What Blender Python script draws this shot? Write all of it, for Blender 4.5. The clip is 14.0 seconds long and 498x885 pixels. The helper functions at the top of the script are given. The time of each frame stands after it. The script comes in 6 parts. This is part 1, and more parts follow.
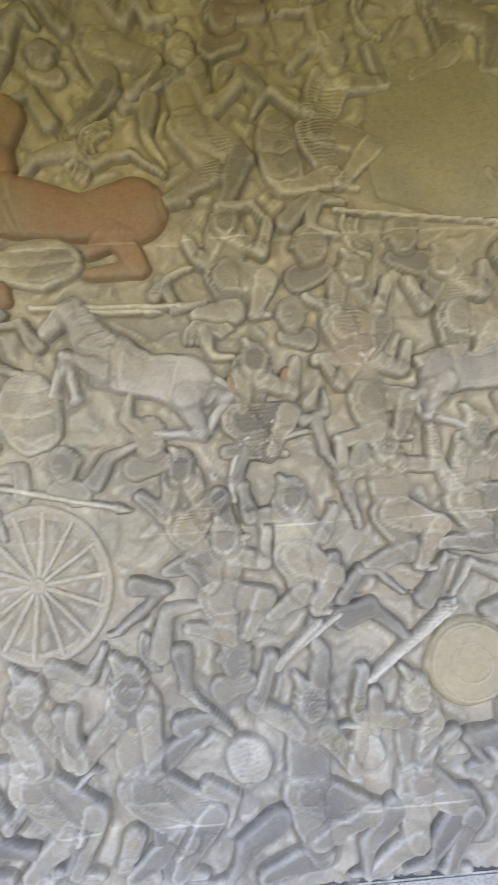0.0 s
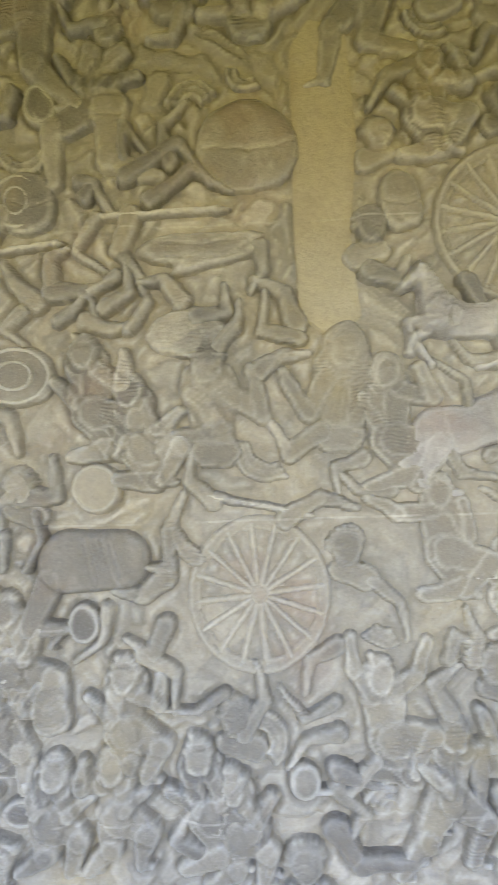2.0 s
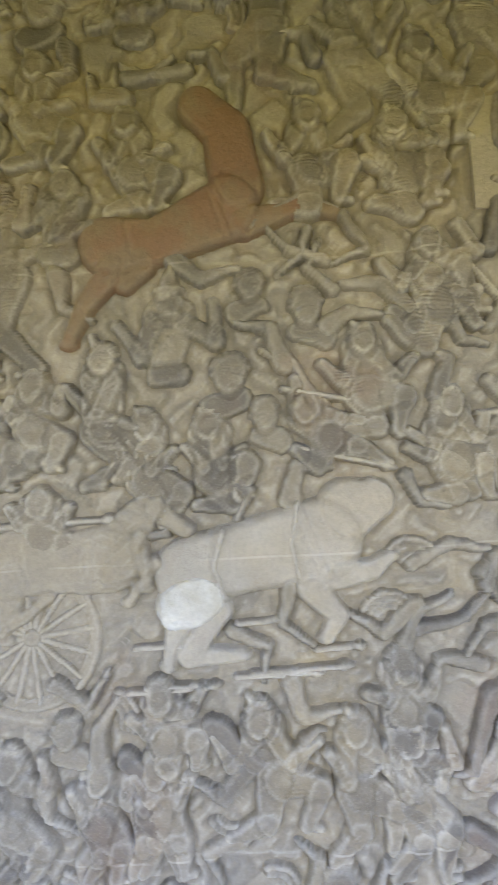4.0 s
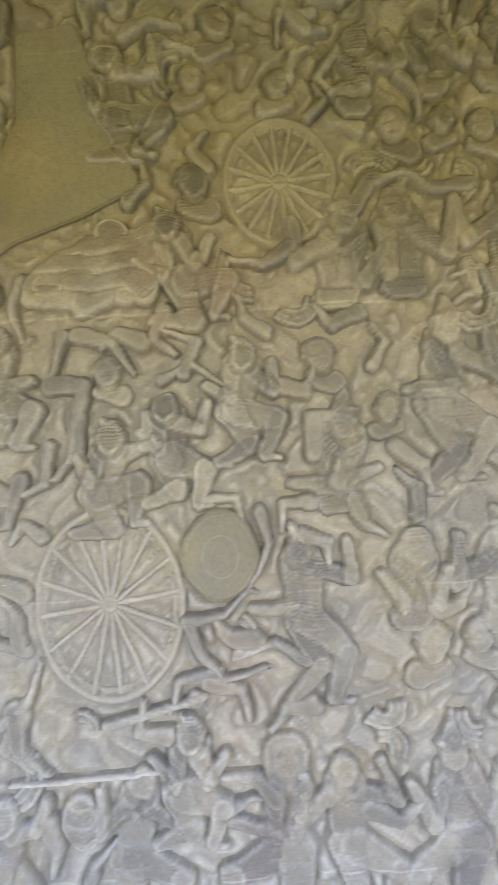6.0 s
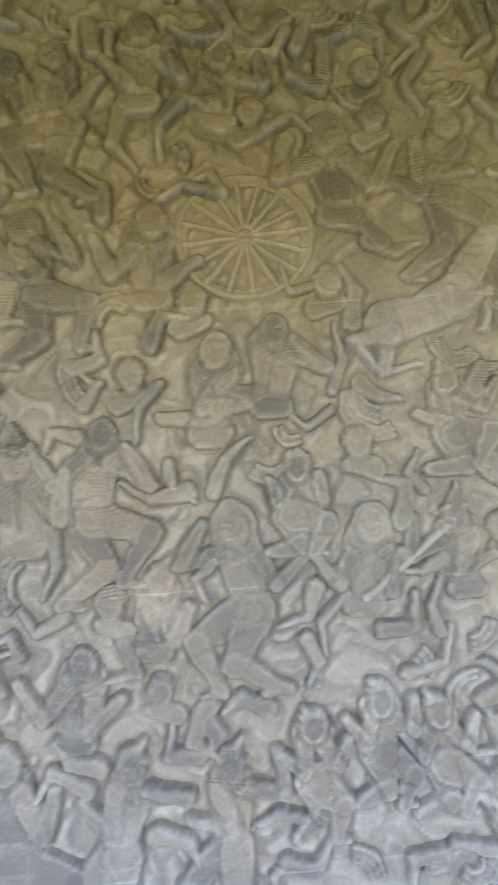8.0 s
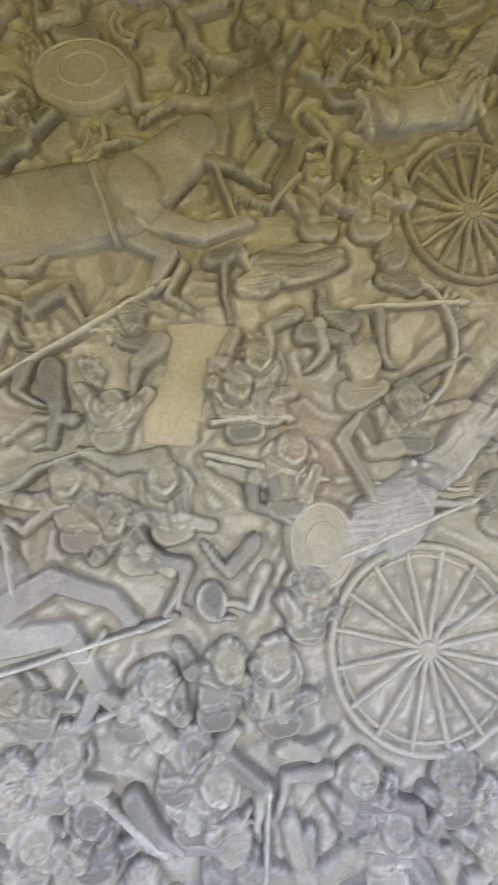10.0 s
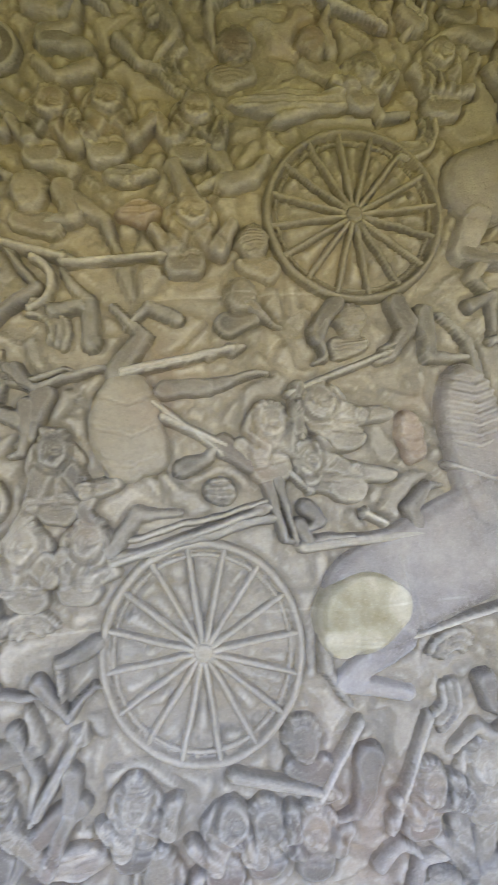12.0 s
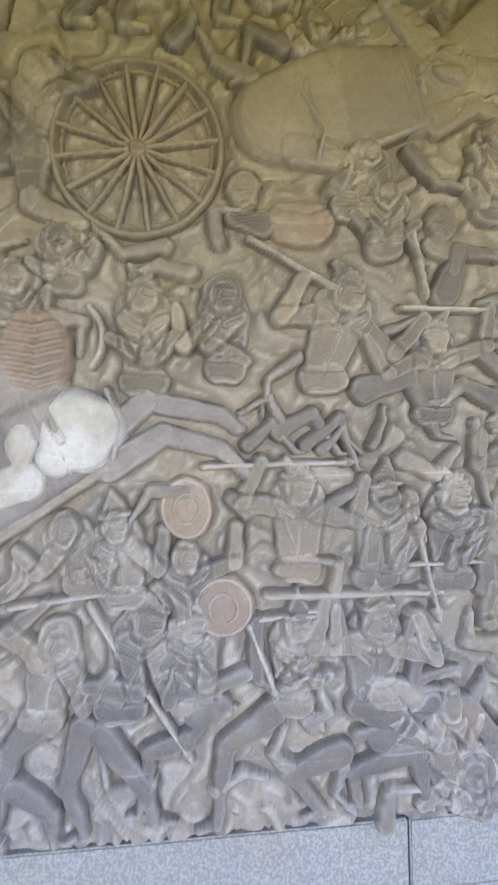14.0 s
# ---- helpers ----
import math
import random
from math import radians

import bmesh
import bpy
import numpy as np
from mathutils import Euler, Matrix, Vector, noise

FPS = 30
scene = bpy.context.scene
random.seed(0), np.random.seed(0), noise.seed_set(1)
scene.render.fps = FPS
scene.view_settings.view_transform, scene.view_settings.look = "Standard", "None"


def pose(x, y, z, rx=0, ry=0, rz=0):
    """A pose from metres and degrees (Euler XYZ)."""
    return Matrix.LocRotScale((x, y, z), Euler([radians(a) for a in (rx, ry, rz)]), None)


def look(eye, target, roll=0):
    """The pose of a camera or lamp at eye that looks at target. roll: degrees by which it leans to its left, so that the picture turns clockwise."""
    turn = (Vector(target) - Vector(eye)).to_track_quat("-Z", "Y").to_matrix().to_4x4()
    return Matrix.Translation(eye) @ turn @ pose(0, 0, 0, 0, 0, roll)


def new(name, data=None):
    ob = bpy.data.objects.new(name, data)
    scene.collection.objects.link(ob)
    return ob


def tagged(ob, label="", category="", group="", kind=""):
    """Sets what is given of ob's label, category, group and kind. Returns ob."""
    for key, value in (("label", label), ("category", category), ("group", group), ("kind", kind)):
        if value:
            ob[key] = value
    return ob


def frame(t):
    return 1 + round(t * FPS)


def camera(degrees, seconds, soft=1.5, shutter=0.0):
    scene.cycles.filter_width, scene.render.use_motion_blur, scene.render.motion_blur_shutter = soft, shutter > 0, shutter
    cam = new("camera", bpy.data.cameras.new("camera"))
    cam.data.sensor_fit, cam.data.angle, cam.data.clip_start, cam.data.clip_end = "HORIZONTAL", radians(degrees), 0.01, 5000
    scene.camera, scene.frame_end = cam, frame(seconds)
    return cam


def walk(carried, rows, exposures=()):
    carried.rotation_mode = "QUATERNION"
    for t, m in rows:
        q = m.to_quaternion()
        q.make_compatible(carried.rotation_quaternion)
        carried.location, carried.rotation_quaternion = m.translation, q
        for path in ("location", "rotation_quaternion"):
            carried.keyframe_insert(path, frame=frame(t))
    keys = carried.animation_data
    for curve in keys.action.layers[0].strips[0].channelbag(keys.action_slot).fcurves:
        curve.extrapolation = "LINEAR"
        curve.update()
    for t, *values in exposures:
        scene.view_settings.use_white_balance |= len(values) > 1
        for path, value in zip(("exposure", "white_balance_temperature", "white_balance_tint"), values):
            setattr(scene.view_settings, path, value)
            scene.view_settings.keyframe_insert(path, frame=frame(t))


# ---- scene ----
cam = camera(45, 14.0, 0.85, 0.2)
PATH = [
    (0, (0.017, -1.288, 1.510), (0.087, 0.708, 1.617), -4.18),
    (0.5, (-0.413, -1.224, 1.477), (-0.404, 0.774, 1.541), -2.58),
    (0.7, (-0.603, -1.197, 1.477), (-0.646, 0.801, 1.553), -2.36),
    (1, (-0.896, -1.209, 1.462), (-0.958, 0.788, 1.546), -2.02),
    (1.2, (-1.085, -1.225, 1.474), (-1.146, 0.772, 1.546), -1.73),
    (1.5, (-1.337, -1.248, 1.480), (-1.407, 0.749, 1.566), -1.19),
    (2, (-1.755, -1.246, 1.496), (-1.797, 0.751, 1.598), -1.86),
    (2.2, (-1.941, -1.254, 1.517), (-2.023, 0.742, 1.615), -2.00),
    (2.5, (-2.197, -1.293, 1.507), (-2.270, 0.703, 1.616), -2.94),
    (3, (-2.572, -1.310, 1.525), (-2.597, 0.686, 1.644), -2.89),
    (3.2, (-2.725, -1.289, 1.531), (-2.756, 0.708, 1.645), -3.07),
    (3.4, (-2.872, -1.266, 1.552), (-2.919, 0.730, 1.674), -3.15),
    (3.5, (-2.952, -1.255, 1.554), (-3.005, 0.741, 1.677), -3.08),
    (3.9, (-3.290, -1.261, 1.551), (-3.325, 0.736, 1.661), -3.45),
    (4, (-3.368, -1.260, 1.560), (-3.399, 0.736, 1.679), -3.52),
    (4.1, (-3.450, -1.260, 1.565), (-3.479, 0.736, 1.690), -3.52),
    (4.2, (-3.532, -1.264, 1.565), (-3.560, 0.732, 1.692), -3.45),
    (6.3, (-5.411, -1.339, 1.664), (-5.390, 0.659, 1.746), -3.24),
    (6.5, (-5.623, -1.356, 1.654), (-5.595, 0.642, 1.726), -3.16),
    (6.9, (-6.057, -1.370, 1.682), (-6.009, 0.627, 1.777), -3.05),
    (7, (-6.161, -1.368, 1.675), (-6.110, 0.629, 1.771), -3.09),
    (7.2, (-6.352, -1.358, 1.654), (-6.297, 0.638, 1.758), -3.29),
    (7.3, (-6.450, -1.348, 1.655), (-6.395, 0.649, 1.768), -3.41),
    (7.5, (-6.663, -1.328, 1.662), (-6.615, 0.668, 1.782), -3.70),
    (7.7, (-6.901, -1.334, 1.636), (-6.861, 0.662, 1.750), -3.35),
    (9.8, (-8.803, -1.215, 1.650), (-8.721, 0.772, 1.860), -4.19),
    (9.9, (-8.887, -1.195, 1.657), (-8.780, 0.792, 1.859), -4.77),
    (10, (-8.973, -1.175, 1.663), (-8.845, 0.811, 1.857), -5.27),
    (10.5, (-9.333, -1.166, 1.659), (-9.156, 0.818, 1.838), -5.62),
    (11, (-9.564, -1.194, 1.646), (-9.292, 0.780, 1.822), -4.77),
    (11.3, (-9.688, -1.174, 1.623), (-9.429, 0.804, 1.775), -4.20),
    (11.5, (-9.782, -1.150, 1.619), (-9.514, 0.825, 1.785), -4.58),
    (11.6, (-9.840, -1.144, 1.615), (-9.565, 0.829, 1.790), -4.70),
    (12, (-10.094, -1.157, 1.636), (-9.853, 0.822, 1.792), -4.31),
    (12.1, (-10.159, -1.174, 1.640), (-9.920, 0.806, 1.791), -4.88),
    (12.2, (-10.235, -1.190, 1.646), (-10.006, 0.791, 1.795), -5.28),
    (12.3, (-10.322, -1.204, 1.644), (-10.111, 0.780, 1.787), -5.39),
    (12.5, (-10.496, -1.217, 1.621), (-10.324, 0.772, 1.734), -5.17),
    (12.6, (-10.570, -1.220, 1.608), (-10.406, 0.771, 1.710), -5.11),
    (13, (-10.840, -1.210, 1.593), (-10.656, 0.778, 1.703), -5.63),
    (13.5, (-11.072, -1.197, 1.590), (-10.880, 0.792, 1.669), -5.51),
    (14, (-11.178, -1.246, 1.513), (-10.999, 0.746, 1.454), -1.88),
]
walk(cam, [(t, look(eye, target, roll)) for t, eye, target, roll in PATH],
     [(0, 3.38, 6700, 27), (0.5, 3.22, 6700, 27), (1, 3.18, 6700, 26), (2.5, 3.33, 6900, 22), (4, 3.03, 6750, 26), (6.5, 3.33, 6600, 27), (7.5, 3.16, 6350, 27), (10, 3.36, 6350, 28), (11, 3.30, 6300, 28), (12, 3.25, 6350, 29), (12.5, 3.42, 6350, 30), (13, 3.48, 6350, 31), (14, 3.22, 6400, 32)])

# ---- world, sun and white balance ----
world = bpy.data.worlds.new("world")
scene.world = world
world.use_nodes = True
wn = world.node_tree.nodes
sky = wn.new("ShaderNodeTexSky")
sky.sky_type, sky.sun_disc, sky.sun_elevation, sky.sun_rotation = "NISHITA", False, radians(58), radians(20)
wn["Background"].inputs[1].default_value = 0.15
world.node_tree.links.new(sky.outputs[0], wn["Background"].inputs[0])
lamp = new("sun", bpy.data.lights.new("sun", "SUN"))
lamp.data.energy, lamp.data.angle, lamp.data.color = 5.0, radians(0.5), (1, 0.95, 0.86)
lamp.matrix_world = look((0, 30, 48), (10, 0, 0))


# ---- materials ----
COURSES = (0.655, 0.81, 1.40, 2.02, 2.62, 3.3)  # heights of the bed joints


def stone(name, base, pale, dark, gloss=0.55, patina=0.5, red=0.0, pale_mix=0.75, tooled=False, mottle=0.28, folded=False):
    """Weathered sandstone: large stains, grain, polished dark patina, edges paled by wear and painted highlight, laid
    courses' dusty joints.
    """
    m = bpy.data.materials.new(name)
    m.use_nodes = True
    t = m.node_tree
    N, L = t.nodes, t.links
    b = N["Principled BSDF"]

    def node(kind, **kw):
        n = N.new("ShaderNode" + kind)
        for k, v in kw.items():
            n.inputs[k.replace("_", " ")].default_value = v
        return n

    def ramp(src, a, z, lo=0.0, hi=1.0):
        n = N.new("ShaderNodeMapRange")
        for i, v in enumerate((a, z, lo, hi)):
            n.inputs[i + 1].default_value = v
        L.new(src, n.inputs[0])
        return n.outputs[0]

    def mix(fac, a, c):
        n = N.new("ShaderNodeMix")
        n.data_type = "RGBA"
        for src, i in ((fac, 0), (a, 6), (c, 7)):
            if isinstance(src, (tuple, float)):
                n.inputs[i].default_value = (*src, 1) if isinstance(src, tuple) else src
            else:
                L.new(src, n.inputs[i])
        return n.outputs[2]

    def math_(op, a, c):
        n = N.new("ShaderNodeMath")
        n.operation = op
        for i, src in enumerate((a, c)):
            if isinstance(src, float):
                n.inputs[i].default_value = src
            else:
                L.new(src, n.inputs[i])
        return n.outputs[0]

    geo = N.new("ShaderNodeNewGeometry")
    info = N.new("ShaderNodeObjectInfo")

    def noise_(scale, detail=6.0, rough=0.6):
        n = node("TexNoise", Scale=scale, Detail=detail, Roughness=rough)
        L.new(geo.outputs["Position"], n.inputs["Vector"])
        return n.outputs["Fac"]

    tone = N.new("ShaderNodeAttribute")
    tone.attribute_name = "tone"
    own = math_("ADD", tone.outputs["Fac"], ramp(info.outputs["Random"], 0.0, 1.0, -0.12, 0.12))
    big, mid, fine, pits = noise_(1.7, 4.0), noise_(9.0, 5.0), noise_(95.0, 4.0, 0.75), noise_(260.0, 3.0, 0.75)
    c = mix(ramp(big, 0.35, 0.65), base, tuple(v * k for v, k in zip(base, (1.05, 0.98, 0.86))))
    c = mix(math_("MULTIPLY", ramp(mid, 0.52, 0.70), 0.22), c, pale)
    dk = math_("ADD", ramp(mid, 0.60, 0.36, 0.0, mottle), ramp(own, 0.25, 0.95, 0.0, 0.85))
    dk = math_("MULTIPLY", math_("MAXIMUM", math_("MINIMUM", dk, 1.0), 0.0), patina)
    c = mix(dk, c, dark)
    if red:
        c = mix(math_("MULTIPLY", ramp(mid, 0.42, 0.56), red), c, (0.25, 0.115, 0.075))
    warm = noise_(2.6, 3.0)
    c = mix(math_("MULTIPLY", ramp(warm, 0.56, 0.74), 0.45), c, (0.42, 0.33, 0.17))
    c = mix(math_("MULTIPLY", ramp(warm, 0.42, 0.32), 0.26), c, (0.33, 0.19, 0.135))
    # worn carries pale deposits plus a highlight painted along carved edges
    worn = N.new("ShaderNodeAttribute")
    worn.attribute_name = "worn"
    paleness = math_("MULTIPLY", worn.outputs["Fac"], ramp(mid, 0.30, 0.60, 0.35, 1.0))
    c = mix(math_("MULTIPLY", paleness, pale_mix), c, pale)
    # convex edges paled: rubbed stone plus a painted edge highlight
    edge = ramp(geo.outputs["Pointiness"], 0.515, 0.58)
    c = mix(math_("MULTIPLY", edge, 0.34), c, pale)
    c = mix(math_("MULTIPLY", ramp(fine, 0.44, 0.62), 0.24), c, tuple(v * 0.5 for v in base))
    c = mix(math_("MULTIPLY", ramp(pits, 0.56, 0.68), 0.15), c, pale)
    xyz = N.new("ShaderNodeSeparateXYZ")
    L.new(geo.outputs["Position"], xyz.inputs[0])
    for z in COURSES[1:-1]:
        line = math_("ADD", math_("SUBTRACT", xyz.outputs[2], z), ramp(big, 0.3, 0.7, -0.004, 0.004))
        line = math_("MULTIPLY", ramp(math_("ABSOLUTE", line, 0.0), 0.0016, 0.0028, 1.0, 0.0), ramp(mid, 0.42, 0.62, 0.0, 0.32))
        c = mix(line, c, pale)
    if tooled:
        mark = node("TexNoise", Scale=150.0, Detail=3.0)
        L.new(geo.outputs["Position"], mark.inputs["Vector"])
        c = mix(math_("MULTIPLY", ramp(mark.outputs["Fac"], 0.60, 0.42), 0.45), c, tuple(v * 0.4 for v in base))
    L.new(c, b.inputs["Base Color"])
    r = math_("ADD", ramp(mid, 0.3, 0.7, gloss - 0.1, gloss + 0.15), ramp(fine, 0.3, 0.7, -0.06, 0.08))
    L.new(r, b.inputs["Roughness"])
    b.inputs["Specular IOR Level"].default_value = 0.45
    h = math_("ADD", math_("MULTIPLY", mid, 0.5), math_("ADD", math_("MULTIPLY", fine, 0.6), math_("MULTIPLY", pits, 0.3)))
    if folded:
        wave = node("TexWave", Scale=38.0, Distortion=14.0, Detail=2.0)
        wave.inputs["Detail Scale"].default_value = 0.35
        wave.bands_direction = "Z"
        L.new(geo.outputs["Position"], wave.inputs["Vector"])
        folds = math_("MULTIPLY", wave.outputs["Fac"], ramp(noise_(5.5, 2.0), 0.57, 0.66, 0.0, 0.24))  # fine incised garment folds
        h = math_("ADD", h, folds)
    bump = node("Bump", Strength=0.8, Distance=0.007)
    L.new(h, bump.inputs["Height"])
    L.new(bump.outputs[0], b.inputs["Normal"])
    return m


STONE = stone("sandstone", (0.37, 0.345, 0.315), (0.58, 0.555, 0.52), (0.19, 0.18, 0.175), 0.6, 0.6)
RANKS = stone("carved_sandstone_ranks", (0.30, 0.277, 0.252), (0.70, 0.675, 0.64), (0.10, 0.095, 0.10), 0.45, 0.8, folded=True)
CARVED = stone("carved_sandstone", (0.285, 0.263, 0.24), (0.84, 0.815, 0.78), (0.09, 0.085, 0.09), 0.40, 0.75, pale_mix=0.95, folded=True)
POLISHED = stone("polished_sandstone", (0.375, 0.358, 0.370), (0.74, 0.73, 0.74), (0.17, 0.16, 0.18), 0.28, 0.95)
# PALE: whitish worn stone with the bluish sky shine put into its colour
PALE = stone("bleached_shine_sandstone", (0.62, 0.645, 0.69), (0.90, 0.91, 0.94), (0.40, 0.37, 0.31), 0.26, 0.8, mottle=0.9)
SILVER = stone("pale_grey_sandstone", (0.47, 0.45, 0.43), (0.68, 0.67, 0.66), (0.24, 0.23, 0.235), 0.30, 0.6)
LACQUER = stone("lacquered_sandstone", (0.275, 0.215, 0.165), (0.42, 0.36, 0.29), (0.16, 0.11, 0.085), 0.5, 0.5, 0.55, mottle=0.4)
RUSSET = stone("russet_sandstone", (0.35, 0.285, 0.255), (0.66, 0.61, 0.57), (0.16, 0.12, 0.11), 0.4, 0.8)
SLAB = stone("smooth_slab", (0.25, 0.235, 0.20), (0.40, 0.38, 0.33), (0.15, 0.14, 0.12), 0.6, 0.4)
OCHRE = stone("ochre_sandstone", (0.38, 0.338, 0.265), (0.50, 0.46, 0.38), (0.24, 0.21, 0.16), 0.55, 0.6)
PLINTH = stone("plinth_stone", (0.335, 0.352, 0.352), (0.54, 0.545, 0.545), (0.15, 0.165, 0.19), 0.6, 0.7, tooled=True)
WHEEL = stone("wheel_sandstone", (0.24, 0.22, 0.19), (0.58, 0.55, 0.50), (0.10, 0.09, 0.085), 0.5, 0.7, pale_mix=0.3)
GROUND = stone("carved_ground", (0.35, 0.325, 0.297), (0.64, 0.615, 0.58), (0.12, 0.115, 0.12), 0.48, 0.75, pale_mix=0.75)
LIMB = stone("dark_polished_sandstone", (0.215, 0.20, 0.195), (0.62, 0.60, 0.58), (0.085, 0.082, 0.09), 0.34, 0.8)
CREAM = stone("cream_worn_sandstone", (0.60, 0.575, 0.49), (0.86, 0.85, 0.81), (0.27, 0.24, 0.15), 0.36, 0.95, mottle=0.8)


def plain(name, colour, rough=0.9, scale=3.0):
    m = bpy.data.materials.new(name)
    m.use_nodes = True
    N, L = m.node_tree.nodes, m.node_tree.links
    n = N.new("ShaderNodeTexNoise")
    n.inputs["Scale"].default_value, n.inputs["Detail"].default_value = scale, 8
    g = N.new("ShaderNodeNewGeometry")
    L.new(g.outputs["Position"], n.inputs["Vector"])
    x = N.new("ShaderNodeMix")
    x.data_type = "RGBA"
    x.inputs[6].default_value = (*[v * 0.65 for v in colour], 1)
    x.inputs[7].default_value = (*[v * 1.3 for v in colour], 1)
    L.new(n.outputs["Fac"], x.inputs[0])
    L.new(x.outputs[2], N["Principled BSDF"].inputs["Base Color"])
    N["Principled BSDF"].inputs["Roughness"].default_value = rough
    return m


GRASS = plain("dry_grass", (0.165, 0.15, 0.02), 0.9, 0.8)
FLOOR = plain("worn_floor_stone", (0.34, 0.33, 0.31), 0.7, 2.0)
ROOF = plain("vault_stone", (0.13, 0.11, 0.06), 0.9, 1.5)


# ---- structure ----
def box(name, lo, hi, material, kind="", parent=None, bevel=0.0):
    bm = bmesh.new()
    size = [b - a for a, b in zip(lo, hi)]
    mid = [(a + b) / 2 for a, b in zip(lo, hi)]
    bmesh.ops.create_cube(bm, size=1, matrix=Matrix.Translation(mid) @ Matrix.Diagonal((*size, 1)))
    if bevel:
        bmesh.ops.bevel(bm, geom=bm.edges[:], offset=bevel, segments=2, affect="EDGES")
    me = bpy.data.meshes.new(name)
    bm.to_mesh(me)
    bm.free()
    me.materials.append(material)
    ob = new(name, me)
    ob.parent = parent
    if kind:
        tagged(ob, kind=kind)
    return ob


X0, X1 = -15.5, 4.0
LEDGE, TOP = 0.655, 3.3
tagged(box("wall_relief", (X0, 0.012, 0.0), (X1, 0.5, TOP), STONE, "structure"),
       "grey sandstone gallery wall carved with battle reliefs", "wall")
WALL = bpy.data.objects["wall_relief"]
tagged(box("floor", (X0, -3.0, -0.1), (X1, 0.6, 0.0), FLOOR, "structure"), "worn grey stone gallery floor", "floor")
tagged(box("ceiling", (X0, -3.6, TOP), (X1, 0.6, TOP + 0.2), ROOF, "structure"), "dark stone gallery ceiling", "ceiling")
tagged(box("wall_lintel", (X0, -3.0, 2.30), (X1, -2.6, TOP), ROOF, "structure"), "stone lintel over the open side", "wall")
tagged(box("wall_end_west", (X0 - 0.4, -3.6, -0.1), (X0, 0.6, TOP + 0.2), ROOF, "structure"), "plain stone end wall", "wall")
tagged(box("wall_end_east", (X1, -3.6, -0.1), (X1 + 0.4, 0.6, TOP + 0.2), ROOF, "structure"), "plain stone end wall", "wall")
bm = bmesh.new()
bmesh.ops.create_grid(bm, x_segments=8, y_segments=8, size=600, matrix=pose(0, 0, -0.6))
me = bpy.data.meshes.new("ground")
bm.to_mesh(me)
bm.free()
me.materials.append(GRASS)
tagged(new("ground", me), "sunlit dry grass outside the gallery", "ground", kind="structure")

# ---- carving: every relief is a closed-edged sheet that rises out of the wall ----
CELL = 0.0050
FINE = 250  # squares to the metre
OCC = np.zeros((750, 5000), bool)  # what is carved already
CALM = np.zeros((750, 5000), bool)  # what no figure of the crowd crosses
SMOOTH = np.zeros((750, 5000), bool)  # what stays plain


def seg(a, b, r0, r1=None, h=0.02, base=0.0):
    """A tapered limb from a to b."""
    return ("seg", a, b, r0, r0 if r1 is None else r1, h, base)


def oval(c, rx, rz, h=0.02, base=0.0, turn=0.0):
    return ("oval", c, rx, rz, h, base, turn)


def ring(c, rx, rz, w, h=0.012, base=0.0):
    return ("ring", c, rx, rz, w, h, base)


def cut(a, b, w=0.004, depth=0.006):
    return ("cut", a, b, w, depth)


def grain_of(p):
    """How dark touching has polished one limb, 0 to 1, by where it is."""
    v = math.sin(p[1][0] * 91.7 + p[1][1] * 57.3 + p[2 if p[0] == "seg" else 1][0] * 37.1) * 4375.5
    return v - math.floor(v)


